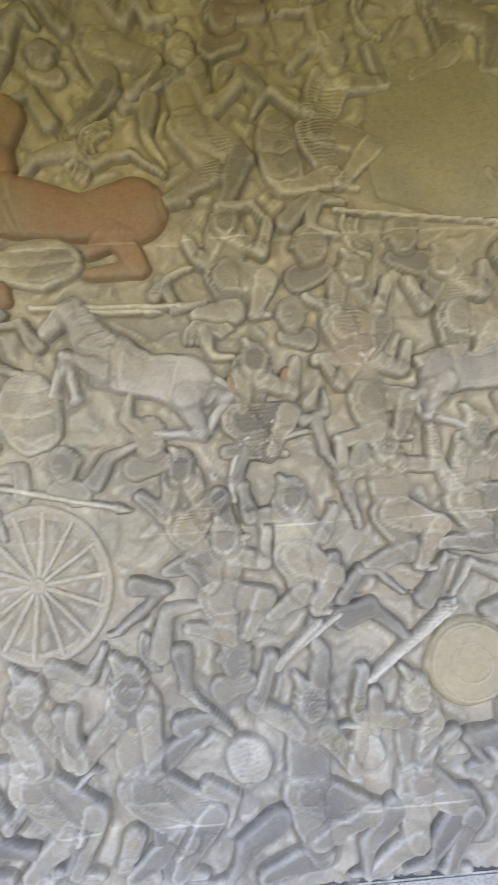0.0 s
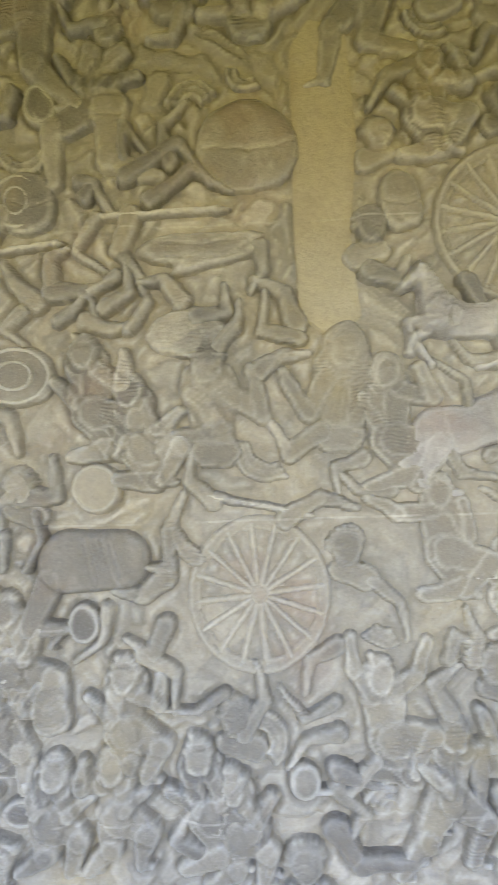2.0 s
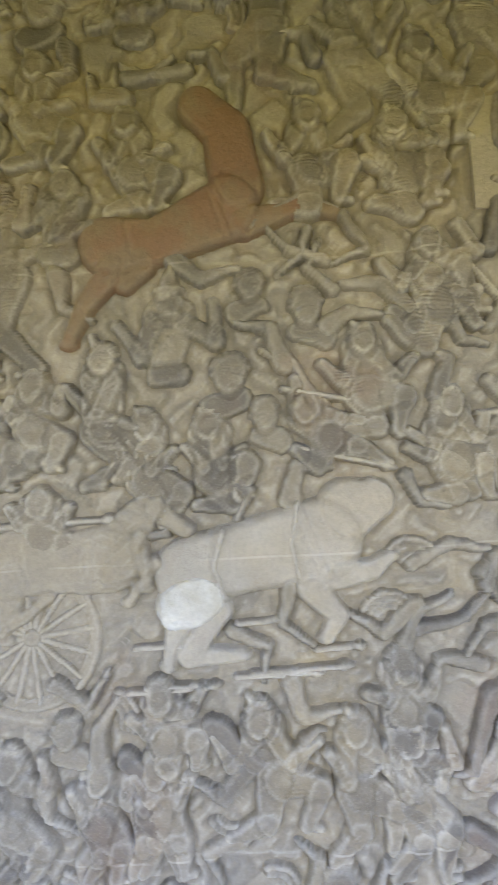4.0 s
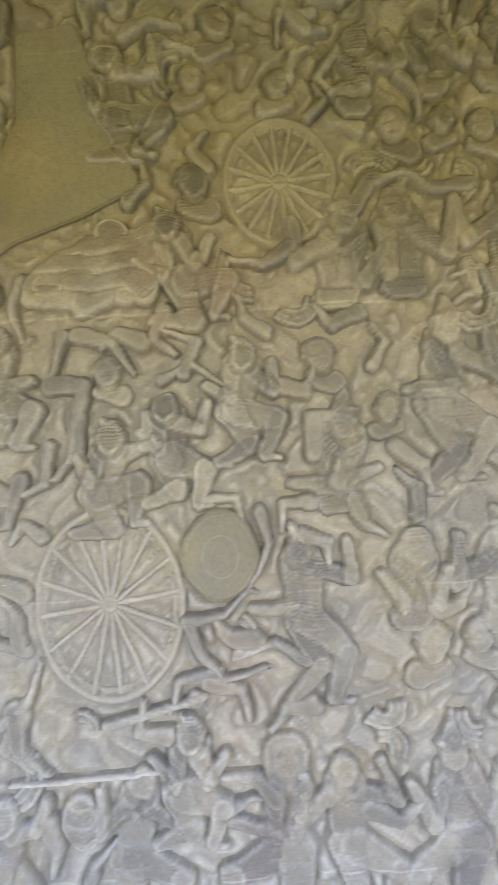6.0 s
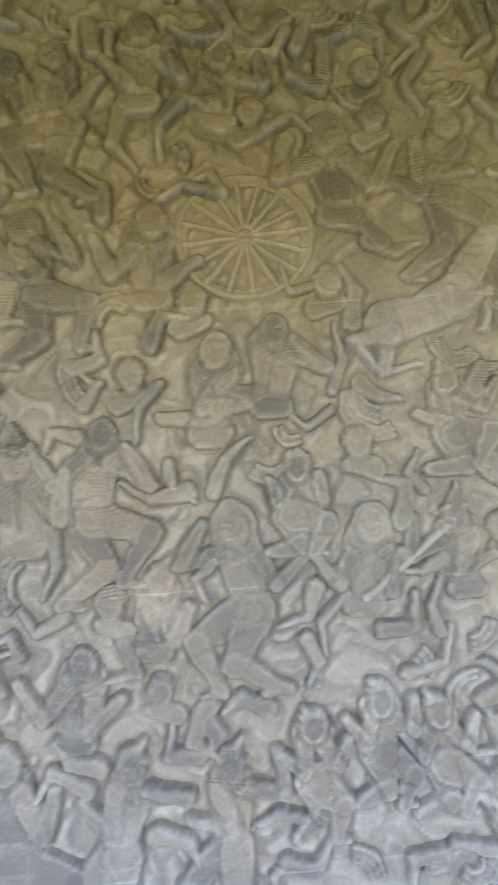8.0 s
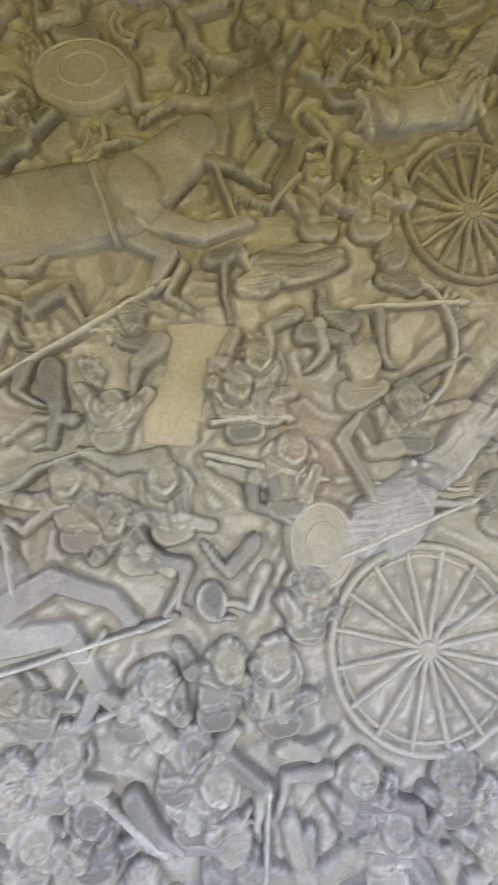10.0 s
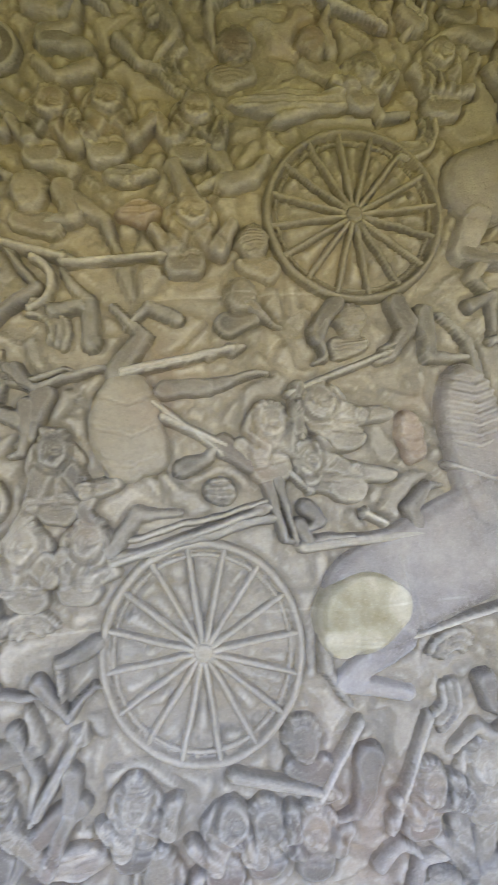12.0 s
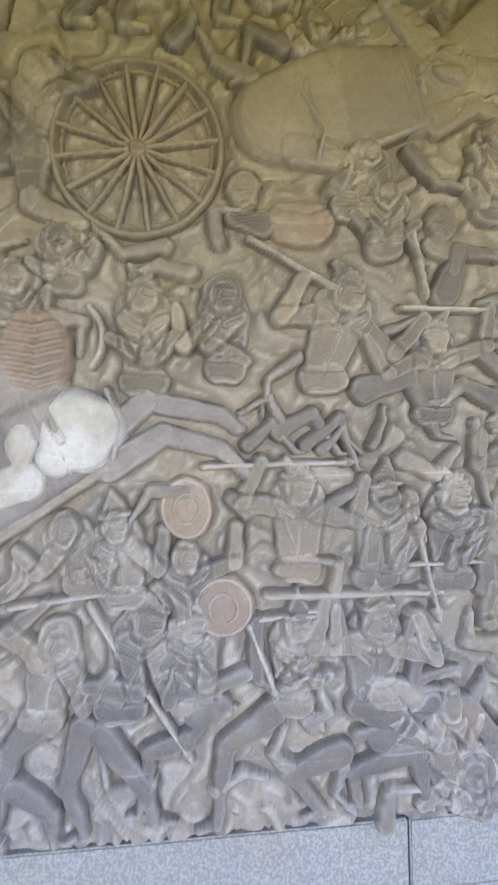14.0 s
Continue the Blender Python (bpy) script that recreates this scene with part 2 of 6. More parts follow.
def height(prims, X, Z):
    """The carving's height, its paleness (deposit in cuts, highlight painted inside outlines), its polish, and how far
    inside the outline each place lies.
    """
    H, D, T, S = np.full(X.shape, -0.02), np.zeros(X.shape), np.zeros(X.shape), np.full(X.shape, -1.0)
    for p in prims:
        if p[0] == "seg":
            (ax, az), (bx, bz), r0, r1, h, base = p[1:]
            dx, dz = bx - ax, bz - az
            t = np.clip(((X - ax) * dx + (Z - az) * dz) / max(dx * dx + dz * dz, 1e-9), 0, 1)
            r = r0 + (r1 - r0) * t
            s = 1 - np.hypot(X - ax - t * dx, Z - az - t * dz) / r
        elif p[0] == "oval":
            (cx, cz), rx, rz, h, base, turn = p[1:]
            c, n = math.cos(turn), math.sin(turn)
            u, v = (X - cx) * c + (Z - cz) * n, (Z - cz) * c - (X - cx) * n
            r = min(rx, rz)
            s = 1 - np.hypot(u / rx, v / rz)
        elif p[0] == "ring":
            (cx, cz), rx, rz, r, h, base = p[1:]
            s = 1 - np.abs(np.hypot((X - cx) / rx, (Z - cz) / rz) - 1) * (rx + rz) / 2 / r
        else:
            (ax, az), (bx, bz), w, depth = p[1:]
            dx, dz = bx - ax, bz - az
            t = np.clip(((X - ax) * dx + (Z - az) * dz) / max(dx * dx + dz * dz, 1e-9), 0, 1)
            q = np.hypot(X - ax - t * dx, Z - az - t * dz) / w
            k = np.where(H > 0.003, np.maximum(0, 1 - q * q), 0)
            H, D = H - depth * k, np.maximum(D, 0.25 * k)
            continue
        off, under = s * r, np.maximum(H, 0)
        clear = 1.0
        if base:
            if p[0] == "seg":
                clear = np.clip(t * math.hypot(dx, dz) / r0 - 0.5, 0, 1)
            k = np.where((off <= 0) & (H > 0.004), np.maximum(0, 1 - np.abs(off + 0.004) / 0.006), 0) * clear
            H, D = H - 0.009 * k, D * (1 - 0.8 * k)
        u, q = np.clip(s, 0, 1), np.clip(off / np.maximum(0.006, 0.32 * r - 0.006), 0, 1)
        up = base + h * (0.34 + 0.44 * q * (2 - q) + 0.22 * u * (2 - u))
        if base:
            up = up * (1 - 0.35 * (under > 0.004)) + 0.62 * under * (off > 0)
        up = np.where(s > 0, up, np.maximum(-0.02, base + 0.34 * h + 5.0 * off))
        win = up > H
        # pale band inside the outline paints the light an edge catches
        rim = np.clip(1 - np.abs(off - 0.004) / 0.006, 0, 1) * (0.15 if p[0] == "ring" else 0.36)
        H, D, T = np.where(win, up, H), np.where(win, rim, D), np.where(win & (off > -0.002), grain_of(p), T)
        S = np.maximum(S, off)
    return H, D, T, S


def bounds(prims):
    xs, zs = [], []
    for p in prims:
        if p[0] == "seg":
            r = max(p[3], p[4])
            xs += [p[1][0] - r, p[1][0] + r, p[2][0] - r, p[2][0] + r]
            zs += [p[1][1] - r, p[1][1] + r, p[2][1] - r, p[2][1] + r]
        elif p[0] in ("oval", "ring"):
            r = max(p[2], p[3]) + (p[4] if p[0] == "ring" else 0)
            xs += [p[1][0] - r, p[1][0] + r]
            zs += [p[1][1] - r, p[1][1] + r]
    return min(xs) - 0.015, max(xs) + 0.015, min(zs) - 0.015, max(zs) + 0.015


LIFT = random.Random(3)
RISE = 1.12
WORN = ((-1.60, 1.36, 0.48, 0.50, 0.45), (-1.23, 1.39, 0.36, 0.46, 0.55), (-0.54, 1.50, 0.34, 0.26, 0.55), (-6.15, 1.75, 0.62, 0.50, 0.60), (-5.80, 1.38, 0.40, 0.50, 0.60), (-3.83, 1.35, 0.26, 0.22, 0.40), (-6.62, 1.97, 0.70, 0.70, 0.60), (0.49, 2.22, 0.34, 0.30, 0.50))


def wear(X, Z):
    """How much of its depth the carving has kept: the last stretch is crisp, the first ones are rubbed, and some patches nearly bare."""
    k = 0.82 + 0.18 * np.clip((-8.0 - X) / 0.8, 0, 1)
    for x, z, rx, rz, left in WORN:
        d = np.hypot((X - x) / rx, (Z - z) / rz)
        k = k * (left + (1 - left) * np.clip((d - 0.55) / 0.45, 0, 1))
    return k




def sheet(prims, cell, mark=True, rough=0.0008, free_hand=1.0, spread=1.0):
    """Vertices, faces, paleness (deposit in cuts and painted edge highlight) and polish of one carving, dropped into
    the wall round its edge.
    """
    x0, x1, z0, z1 = bounds(prims)
    nx, nz = max(4, int((x1 - x0) / cell)), max(4, int((z1 - z0) / cell))
    X, Z = np.meshgrid(np.linspace(x0, x1, nx), np.linspace(z0, z1, nz))
    w = free_hand

    def carve(X, Z):
        return height(prims, X + w * 0.0022 * np.sin(Z * 43 + 2 * np.sin(X * 31)) + w * 0.001 * np.sin(Z * 131 + X * 57),
                      Z + w * 0.0022 * np.sin(X * 47 + 2 * np.sin(Z * 29)) + w * 0.001 * np.sin(X * 127 - Z * 61))

    S = carve(X, Z)[3]
    gz, gx = np.gradient(S, (z1 - z0) / (nz - 1), (x1 - x0) / (nx - 1))
    g = np.maximum(gx * gx + gz * gz, 0.25)
    pull = np.where(np.abs(S) < 0.5 * cell, -S / g, 0)  # the outline runs through vertices, so that edges are clean
    X, Z = X + np.clip(pull * gx, -0.5 * cell, 0.5 * cell), Z + np.clip(pull * gz, -0.5 * cell, 0.5 * cell)
    H, D, T, S = carve(X, Z)
    wob = np.sin(X * 61 + 3 * np.sin(Z * 47)) * np.sin(Z * 71 + 2 * np.sin(X * 39)) + 0.6 * np.sin(X * 153 + Z * 97)
    H = np.where(H > 0, H * RISE * wear(X, Z) + (rough * 0.5 * wob + LIFT.uniform(0, 0.004)) * np.clip(H / 0.008, 0, 1), H)
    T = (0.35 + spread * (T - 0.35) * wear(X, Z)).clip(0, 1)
    if mark:
        for ox, oz in ((0, 0), (0.5, 0), (0, 0.5), (0.5, 0.5)):
            OCC[((Z[H > 0] + oz * cell) * FINE).astype(int).clip(0, 749), ((X[H > 0] + ox * cell - X0) * FINE).astype(int).clip(0, 4999)] = True
    keep = H > -0.016
    j, i = np.nonzero(keep[:-1, :-1] | keep[1:, :-1] | keep[:-1, 1:] | keep[1:, 1:])
    idx = np.arange(nx * nz).reshape(nz, nx)
    F = np.stack([idx[j, i], idx[j, i + 1], idx[j + 1, i + 1], idx[j + 1, i]], 1)
    used, F = np.unique(F, return_inverse=True)
    V = np.stack([X, -np.maximum(H, -0.014), Z], -1).reshape(-1, 3)[used]
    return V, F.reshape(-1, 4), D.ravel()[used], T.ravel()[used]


def mesh_of(name, V, F, D, tone, material):
    me = bpy.data.meshes.new(name)
    me.vertices.add(len(V))
    me.vertices.foreach_set("co", V.astype(np.float32).ravel())
    me.loops.add(F.size)
    me.loops.foreach_set("vertex_index", F.astype(np.int32).ravel())
    me.polygons.add(len(F))
    me.polygons.foreach_set("loop_start", np.arange(0, F.size, 4, dtype=np.int32))
    me.polygons.foreach_set("loop_total", np.full(len(F), 4, np.int32))
    me.update()
    # worn holds the paleness, painted edge highlights included
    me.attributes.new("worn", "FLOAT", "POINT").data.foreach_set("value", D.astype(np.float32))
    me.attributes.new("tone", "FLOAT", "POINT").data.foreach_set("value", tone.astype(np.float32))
    me.shade_smooth()
    me.materials.append(material)
    return me


def relief(name, prims, material=None, parent=None, cell=None):
    """One carved object."""
    x = prims[0][1][0]
    fine = min(cell or 1, 0.0040 if x < -8.2 else CELL)
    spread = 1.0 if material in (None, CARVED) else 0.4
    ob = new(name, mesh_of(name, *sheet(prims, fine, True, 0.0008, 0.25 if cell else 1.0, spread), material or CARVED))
    ob.parent = parent
    return ob


def bend(a, b, length, side):
    """The joint between a and b of a limb with two equal bones."""
    dx, dz = b[0] - a[0], b[1] - a[1]
    d = math.hypot(dx, dz) or 1e-6
    off = math.sqrt(max((length / 2) ** 2 - (d / 2) ** 2, (0.07 * d) ** 2)) * side
    return ((a[0] + b[0]) / 2 - dz / d * off, (a[1] + b[1]) / 2 + dx / d * off)


def soldier(head, hip, hand_a, hand_b, foot_a, foot_b, face=1, depth=1.0, material=None, label="", bends=(1, -1, 1, 1), hat=1, raw=False, legs=True):
    """A carved warrior from the places of its head, hip, hands and feet; face: 1 looks to +x."""
    ux, uz = head[0] - hip[0], head[1] - hip[1]
    d = math.hypot(ux, uz)
    ux, uz = ux / d, uz / d
    k = d / 0.19
    q = max(k, 0.82) if legs else max(1.08 * k, 0.86)
    neck = (hip[0] + ux * 0.145 * k, hip[1] + uz * 0.145 * k)
    sh_a = (neck[0] - uz * 0.034 * k, neck[1] + ux * 0.034 * k - 0.012 * k)
    sh_b = (neck[0] + uz * 0.034 * k, neck[1] - ux * 0.034 * k - 0.012 * k)
    g = depth
    P = [seg(hip, neck, (0.044 if legs else 0.040) * q, (0.058 if legs else 0.064) * q, 0.022 * g), seg(sh_a, sh_b, 0.028 * k, None, 0.024 * g),
         seg(neck, head, 0.017 * k, None, 0.02 * g)]
    for hand, shoulder, side in ((hand_a, sh_a, bends[0]), (hand_b, sh_b, bends[1])):
        e = bend(shoulder, hand, 0.215 * k, side)
        P += [seg(shoulder, e, 0.025 * q, 0.021 * q, 0.027 * g, 0.004), seg(e, hand, 0.021 * q, 0.016 * q, 0.027 * g, 0.004),
              oval(hand, 0.018 * q, 0.015 * q, 0.028 * g)]
    for foot, dx, side in ((foot_a, -0.014, bends[2]), (foot_b, 0.014, bends[3])) if legs else ():
        h0 = (hip[0] + dx * k, hip[1] - 0.01 * k)
        n = bend(h0, foot, 0.27 * k, side * face)
        P += [seg(h0, n, 0.046 * q, 0.030 * q, 0.026 * g, 0.003), seg(n, foot, 0.031 * q, 0.018 * q, 0.023 * g, 0.003),
              seg(foot, (foot[0] + 0.05 * k * face, foot[1] - 0.008 * k), 0.015 * q, 0.010 * q, 0.02 * g)]
    P += [seg((hip[0] - 0.022 * k, hip[1] - 0.008 * k), (hip[0] + 0.022 * k, hip[1] - 0.008 * k), 0.034 * q, None, 0.029 * g),
          oval(head, 0.034 * q, 0.043 * q, 0.028 * g, 0.003, -0.15 * face)]
    if hat == 1:
        for i in range(8):
            a = 0.3 + 2.7 * i / 7
            P.append(oval((head[0] + 0.034 * q * math.cos(a), head[1] + 0.046 * q * math.sin(a)), 0.0095 * q, 0.009 * q, 0.022 * g))
        P.append(seg((head[0] - 0.012 * face * k, head[1] + 0.04 * k), (head[0] - 0.03 * face * k, head[1] + 0.066 * k), 0.016 * q, 0.010 * q, 0.026 * g))
    elif hat == 2:
        P += [ring((head[0], head[1]), 0.045 * k, 0.052 * k, 0.011 * k, 0.022 * g)]
    elif hat == 3:
        P += [seg((head[0], head[1] + 0.03 * q), (head[0] - 0.006 * face * q, head[1] + 0.085 * q), 0.032 * q, 0.006, 0.026 * g, 0.002),
              seg((head[0] - 0.034 * q, head[1] + 0.024 * q), (head[0] + 0.034 * q, head[1] + 0.026 * q), 0.007, None, 0.036 * g)]
    if not legs:
        P += [oval((head[0] - 0.022 * face * q, head[1] - 0.03 * q), 0.006, 0.012, 0.026 * g), oval((neck[0] + 0.004, neck[1] - 0.03 * q), 0.008, 0.011, 0.026 * g),
              cut((neck[0] - 0.045 * q, neck[1] + 0.006), (neck[0], neck[1] - 0.022 * q), 0.005, 0.006), cut((neck[0] + 0.045 * q, neck[1] + 0.006), (neck[0], neck[1] - 0.022 * q), 0.005, 0.006),
              cut((neck[0], neck[1] - 0.03 * q), hip, 0.004, 0.004), cut((hip[0] - 0.05 * q, hip[1] + 0.012), (hip[0] + 0.05 * q, hip[1] + 0.006), 0.005, 0.007)]
    w = 0.0045 * min(k, 1)
    if k > 0.7 or not legs:
        P += [cut((head[0] + 0.004 * face * k, head[1] + 0.003 * k), (head[0] + 0.026 * face * k, head[1]), 0.0045, 0.006),
              cut((head[0] + 0.006 * face * k, head[1] - 0.021 * k), (head[0] + 0.022 * face * k, head[1] - 0.023 * k), 0.0045, 0.006),
              cut((head[0] - 0.03 * face * k, head[1] - 0.03 * k), (head[0] - 0.018 * face * k, head[1] + 0.01 * k), 0.004, 0.005)]
    if k > 0.7:
        P += [cut((hip[0] - 0.05 * k, hip[1] + 0.018 * k), (hip[0] + 0.05 * k, hip[1] + 0.018 * k), w, 0.007),
          cut((hip[0] - 0.045 * k, hip[1] - 0.03 * k), (hip[0] + 0.045 * k, hip[1] - 0.036 * k), w, 0.006),
          cut((neck[0] - 0.04 * k, neck[1] - 0.026 * k), (neck[0], neck[1] - 0.046 * k), w, 0.006),
          cut((neck[0] + 0.04 * k, neck[1] - 0.026 * k), (neck[0], neck[1] - 0.046 * k), w, 0.006)]
    if raw:
        return P
    ob = relief("carved_warrior", P, material)
    if not label:
        stance = "half hidden" if not legs else "striding" if abs(foot_a[0] - foot_b[0]) > 0.12 else "standing"
        arms = "raised" if max(hand_a[1], hand_b[1]) > neck[1] else "lowered"
        label = f"weathered grey sandstone warrior {stance} with {arms} arms"
    return tagged(ob, label, "relief figure", "carved warriors of the battle wall")


def horse(rump, chest, head, legs=((-0.05, -0.2), (0.06, -0.2), (0.14, -0.12), (0.2, -0.06)), material=None, label="", tail=True, haunch=None, mane=None, breast=None, mane_at=0.55):
    """A carved horse: legs are the hoofs' places from the rump (two) and from the chest (two), for a body one third of a metre long."""
    dx, dz = chest[0] - rump[0], chest[1] - rump[1]
    d = math.hypot(dx, dz)
    k, f = d / 0.26, (1 if dx > 0 else -1)
    mid = ((rump[0] + chest[0]) / 2, (rump[1] + chest[1]) / 2 - 0.012 * k)
    P = [seg(rump, mid, 0.088 * k, 0.072 * k, 0.040), seg(mid, chest, 0.072 * k, 0.092 * k, 0.040),
         seg(chest, (head[0] - 0.02 * f * k, head[1] + 0.01 * k), 0.080 * min(k, 1.15), 0.042 * min(k, 1.15), 0.036, 0.002),
         seg(head, (head[0] + 0.07 * f * min(k, 1), head[1] - 0.06 * min(k, 1)), 0.036 * min(k, 1), 0.021 * min(k, 1), 0.036, 0.003),
         seg((head[0] - 0.01 * f * k, head[1] + 0.02 * k), (head[0] - 0.02 * f * k, head[1] + 0.06 * k), 0.013 * k, 0.006 * k, 0.026)]
    for i, (lx, lz) in enumerate(legs):
        a = rump if i < 2 else chest
        a = (a[0], a[1] - 0.04 * k)
        foot = ((rump if i < 2 else chest)[0] + lx * f * k, (rump if i < 2 else chest)[1] + lz * k)
        n = bend(a, foot, 0.27 * k, (1 if i < 2 else -1) * -f)
        P += [seg(a, n, 0.045 * k if i < 2 else 0.034 * k, 0.02 * k, 0.034, 0.002), seg(n, foot, 0.019 * k, 0.013 * k, 0.026, 0.002),
              oval(foot, 0.022 * k, 0.015 * k, 0.024)]
    if tail:
        a = (rump[0] - 0.07 * f * k, rump[1] + 0.03 * k)
        P += [seg(a, (a[0] - 0.06 * f * k, a[1] - 0.06 * k), 0.016 * k, 0.02 * k, 0.022), seg((a[0] - 0.06 * f * k, a[1] - 0.06 * k), (a[0] - 0.07 * f * k, a[1] - 0.16 * k), 0.02 * k, 0.01 * k, 0.02)]
    for i in range(7):
        u = i / 6
        a = (chest[0] + (head[0] - chest[0]) * u - 0.05 * f * k, chest[1] + (head[1] - chest[1]) * u + 0.05 * k)
        P.append(cut(a, (a[0] + 0.05 * f * k, a[1] - 0.014 * k), 0.005, 0.006))
    P += [cut((chest[0] - 0.05 * f * k, chest[1] + 0.09 * k), (chest[0] - 0.01 * f * k, chest[1] - 0.1 * k), 0.006, 0.007),
          cut((chest[0] - 0.07 * f * k, chest[1] + 0.09 * k), (chest[0] - 0.03 * f * k, chest[1] - 0.1 * k), 0.005, 0.006),
          cut((rump[0] + 0.02 * f * k, rump[1] + 0.08 * k), (rump[0] + 0.06 * f * k, rump[1] - 0.08 * k), 0.005, 0.005)]
    for o in (-0.066, -0.056, 0.060):
        P += [cut((rump[0], rump[1] + o * k), (mid[0], mid[1] + o * 0.85 * k), 0.0035, 0.004), cut((mid[0], mid[1] + o * 0.85 * k), (chest[0], chest[1] + o * k), 0.0035, 0.004)]
    ob = relief("carved_horse", P, material or POLISHED)
    if haunch:
        tagged(relief("haunch", [oval((rump[0] + 0.01 * f * k, rump[1] - 0.012 * k), 0.070 * k, 0.060 * k, 0.064, 0.0, 0.3), cut((rump[0] - 0.05 * k, rump[1] - 0.045 * k), (rump[0] + 0.03 * k, rump[1] - 0.035 * k), 0.004, 0.005)], haunch, ob), "bleached pale polished haunch with painted shine")
    if k > 1.1:
        c = (mid[0] - 0.01 * f * k, mid[1] + 0.03 * k)
        Q = [oval(c, 0.07 * k, 0.05 * k, 0.046, 0.0, math.atan2(dz, dx))]
        Q += [cut((c[0] + (i - 3.5) * 0.018 * k, c[1] + 0.045 * k), (c[0] + (i - 3.2) * 0.018 * k, c[1] - 0.045 * k), 0.0032, 0.003) for i in range(1, 8, 2)]
        tagged(relief("saddle_cloth", Q, POLISHED, ob), "fringed saddle cloth carved in shallow folds")
        for i in range(2):
            a = (chest[0] - (0.03 + 0.02 * i) * f * k, chest[1] + 0.075 * k)
            relief("strap", [seg(a, (a[0] + 0.035 * f * k, a[1] - 0.075 * k), 0.008, None, 0.046), seg((a[0] + 0.035 * f * k, a[1] - 0.075 * k), (a[0] + 0.02 * f * k, a[1] - 0.15 * k), 0.008, None, 0.044)], None, ob)
    if breast:
        tagged(relief("breast", [oval(chest, 0.052 * k, 0.072 * k, 0.080, 0.0, -0.4), seg((chest[0] - 0.16 * f * k, chest[1] - 0.075 * k), (chest[0] - 0.03 * f * k, chest[1] - 0.055 * k), 0.03 * k, 0.036 * k, 0.074),
            oval((chest[0] - 0.09 * f * k, chest[1] + 0.01 * k), 0.038 * k, 0.05 * k, 0.076), cut((chest[0] - 0.075 * f * k, chest[1] + 0.06 * k), (chest[0] - 0.03 * f * k, chest[1] - 0.02 * k), 0.007, 0.010)], breast, ob), "bleached white polished breast with painted shine")
    if mane:
        k = min(k, 1.15)
        n = tuple(c + (h - c) * mane_at for c, h in zip(chest, head))
        Q = [oval(n, 0.064 * k, 0.092 * k, 0.066), oval(n, 0.048 * k, 0.074 * k, 0.03, 0.004)]
        Q += [cut((n[0] - 0.05 * k, n[1] + (0.07 - 0.02 * i) * k), (n[0] + 0.05 * k, n[1] + (0.045 - 0.02 * i) * k), 0.0035, 0.005) for i in range(1, 7)]
        tagged(relief("mane", Q, mane, ob), "fluted mane carved in fine folds")
    return tagged(ob, label or "grey sandstone war horse carved in low relief", "relief horse", "carved horses of the battle wall")


def stroke_of(pts, r0, r1=None, h=0.026, base=0.003):
    """A limb or strap along several joints, tapering from r0 to r1."""
    n, r1 = len(pts) - 1, r0 if r1 is None else r1
    return [seg(p, q, r0 + (r1 - r0) * i / n, r0 + (r1 - r0) * (i + 1) / n, h, base if i == 0 else 0.0) for i, (p, q) in enumerate(zip(pts, pts[1:]))]


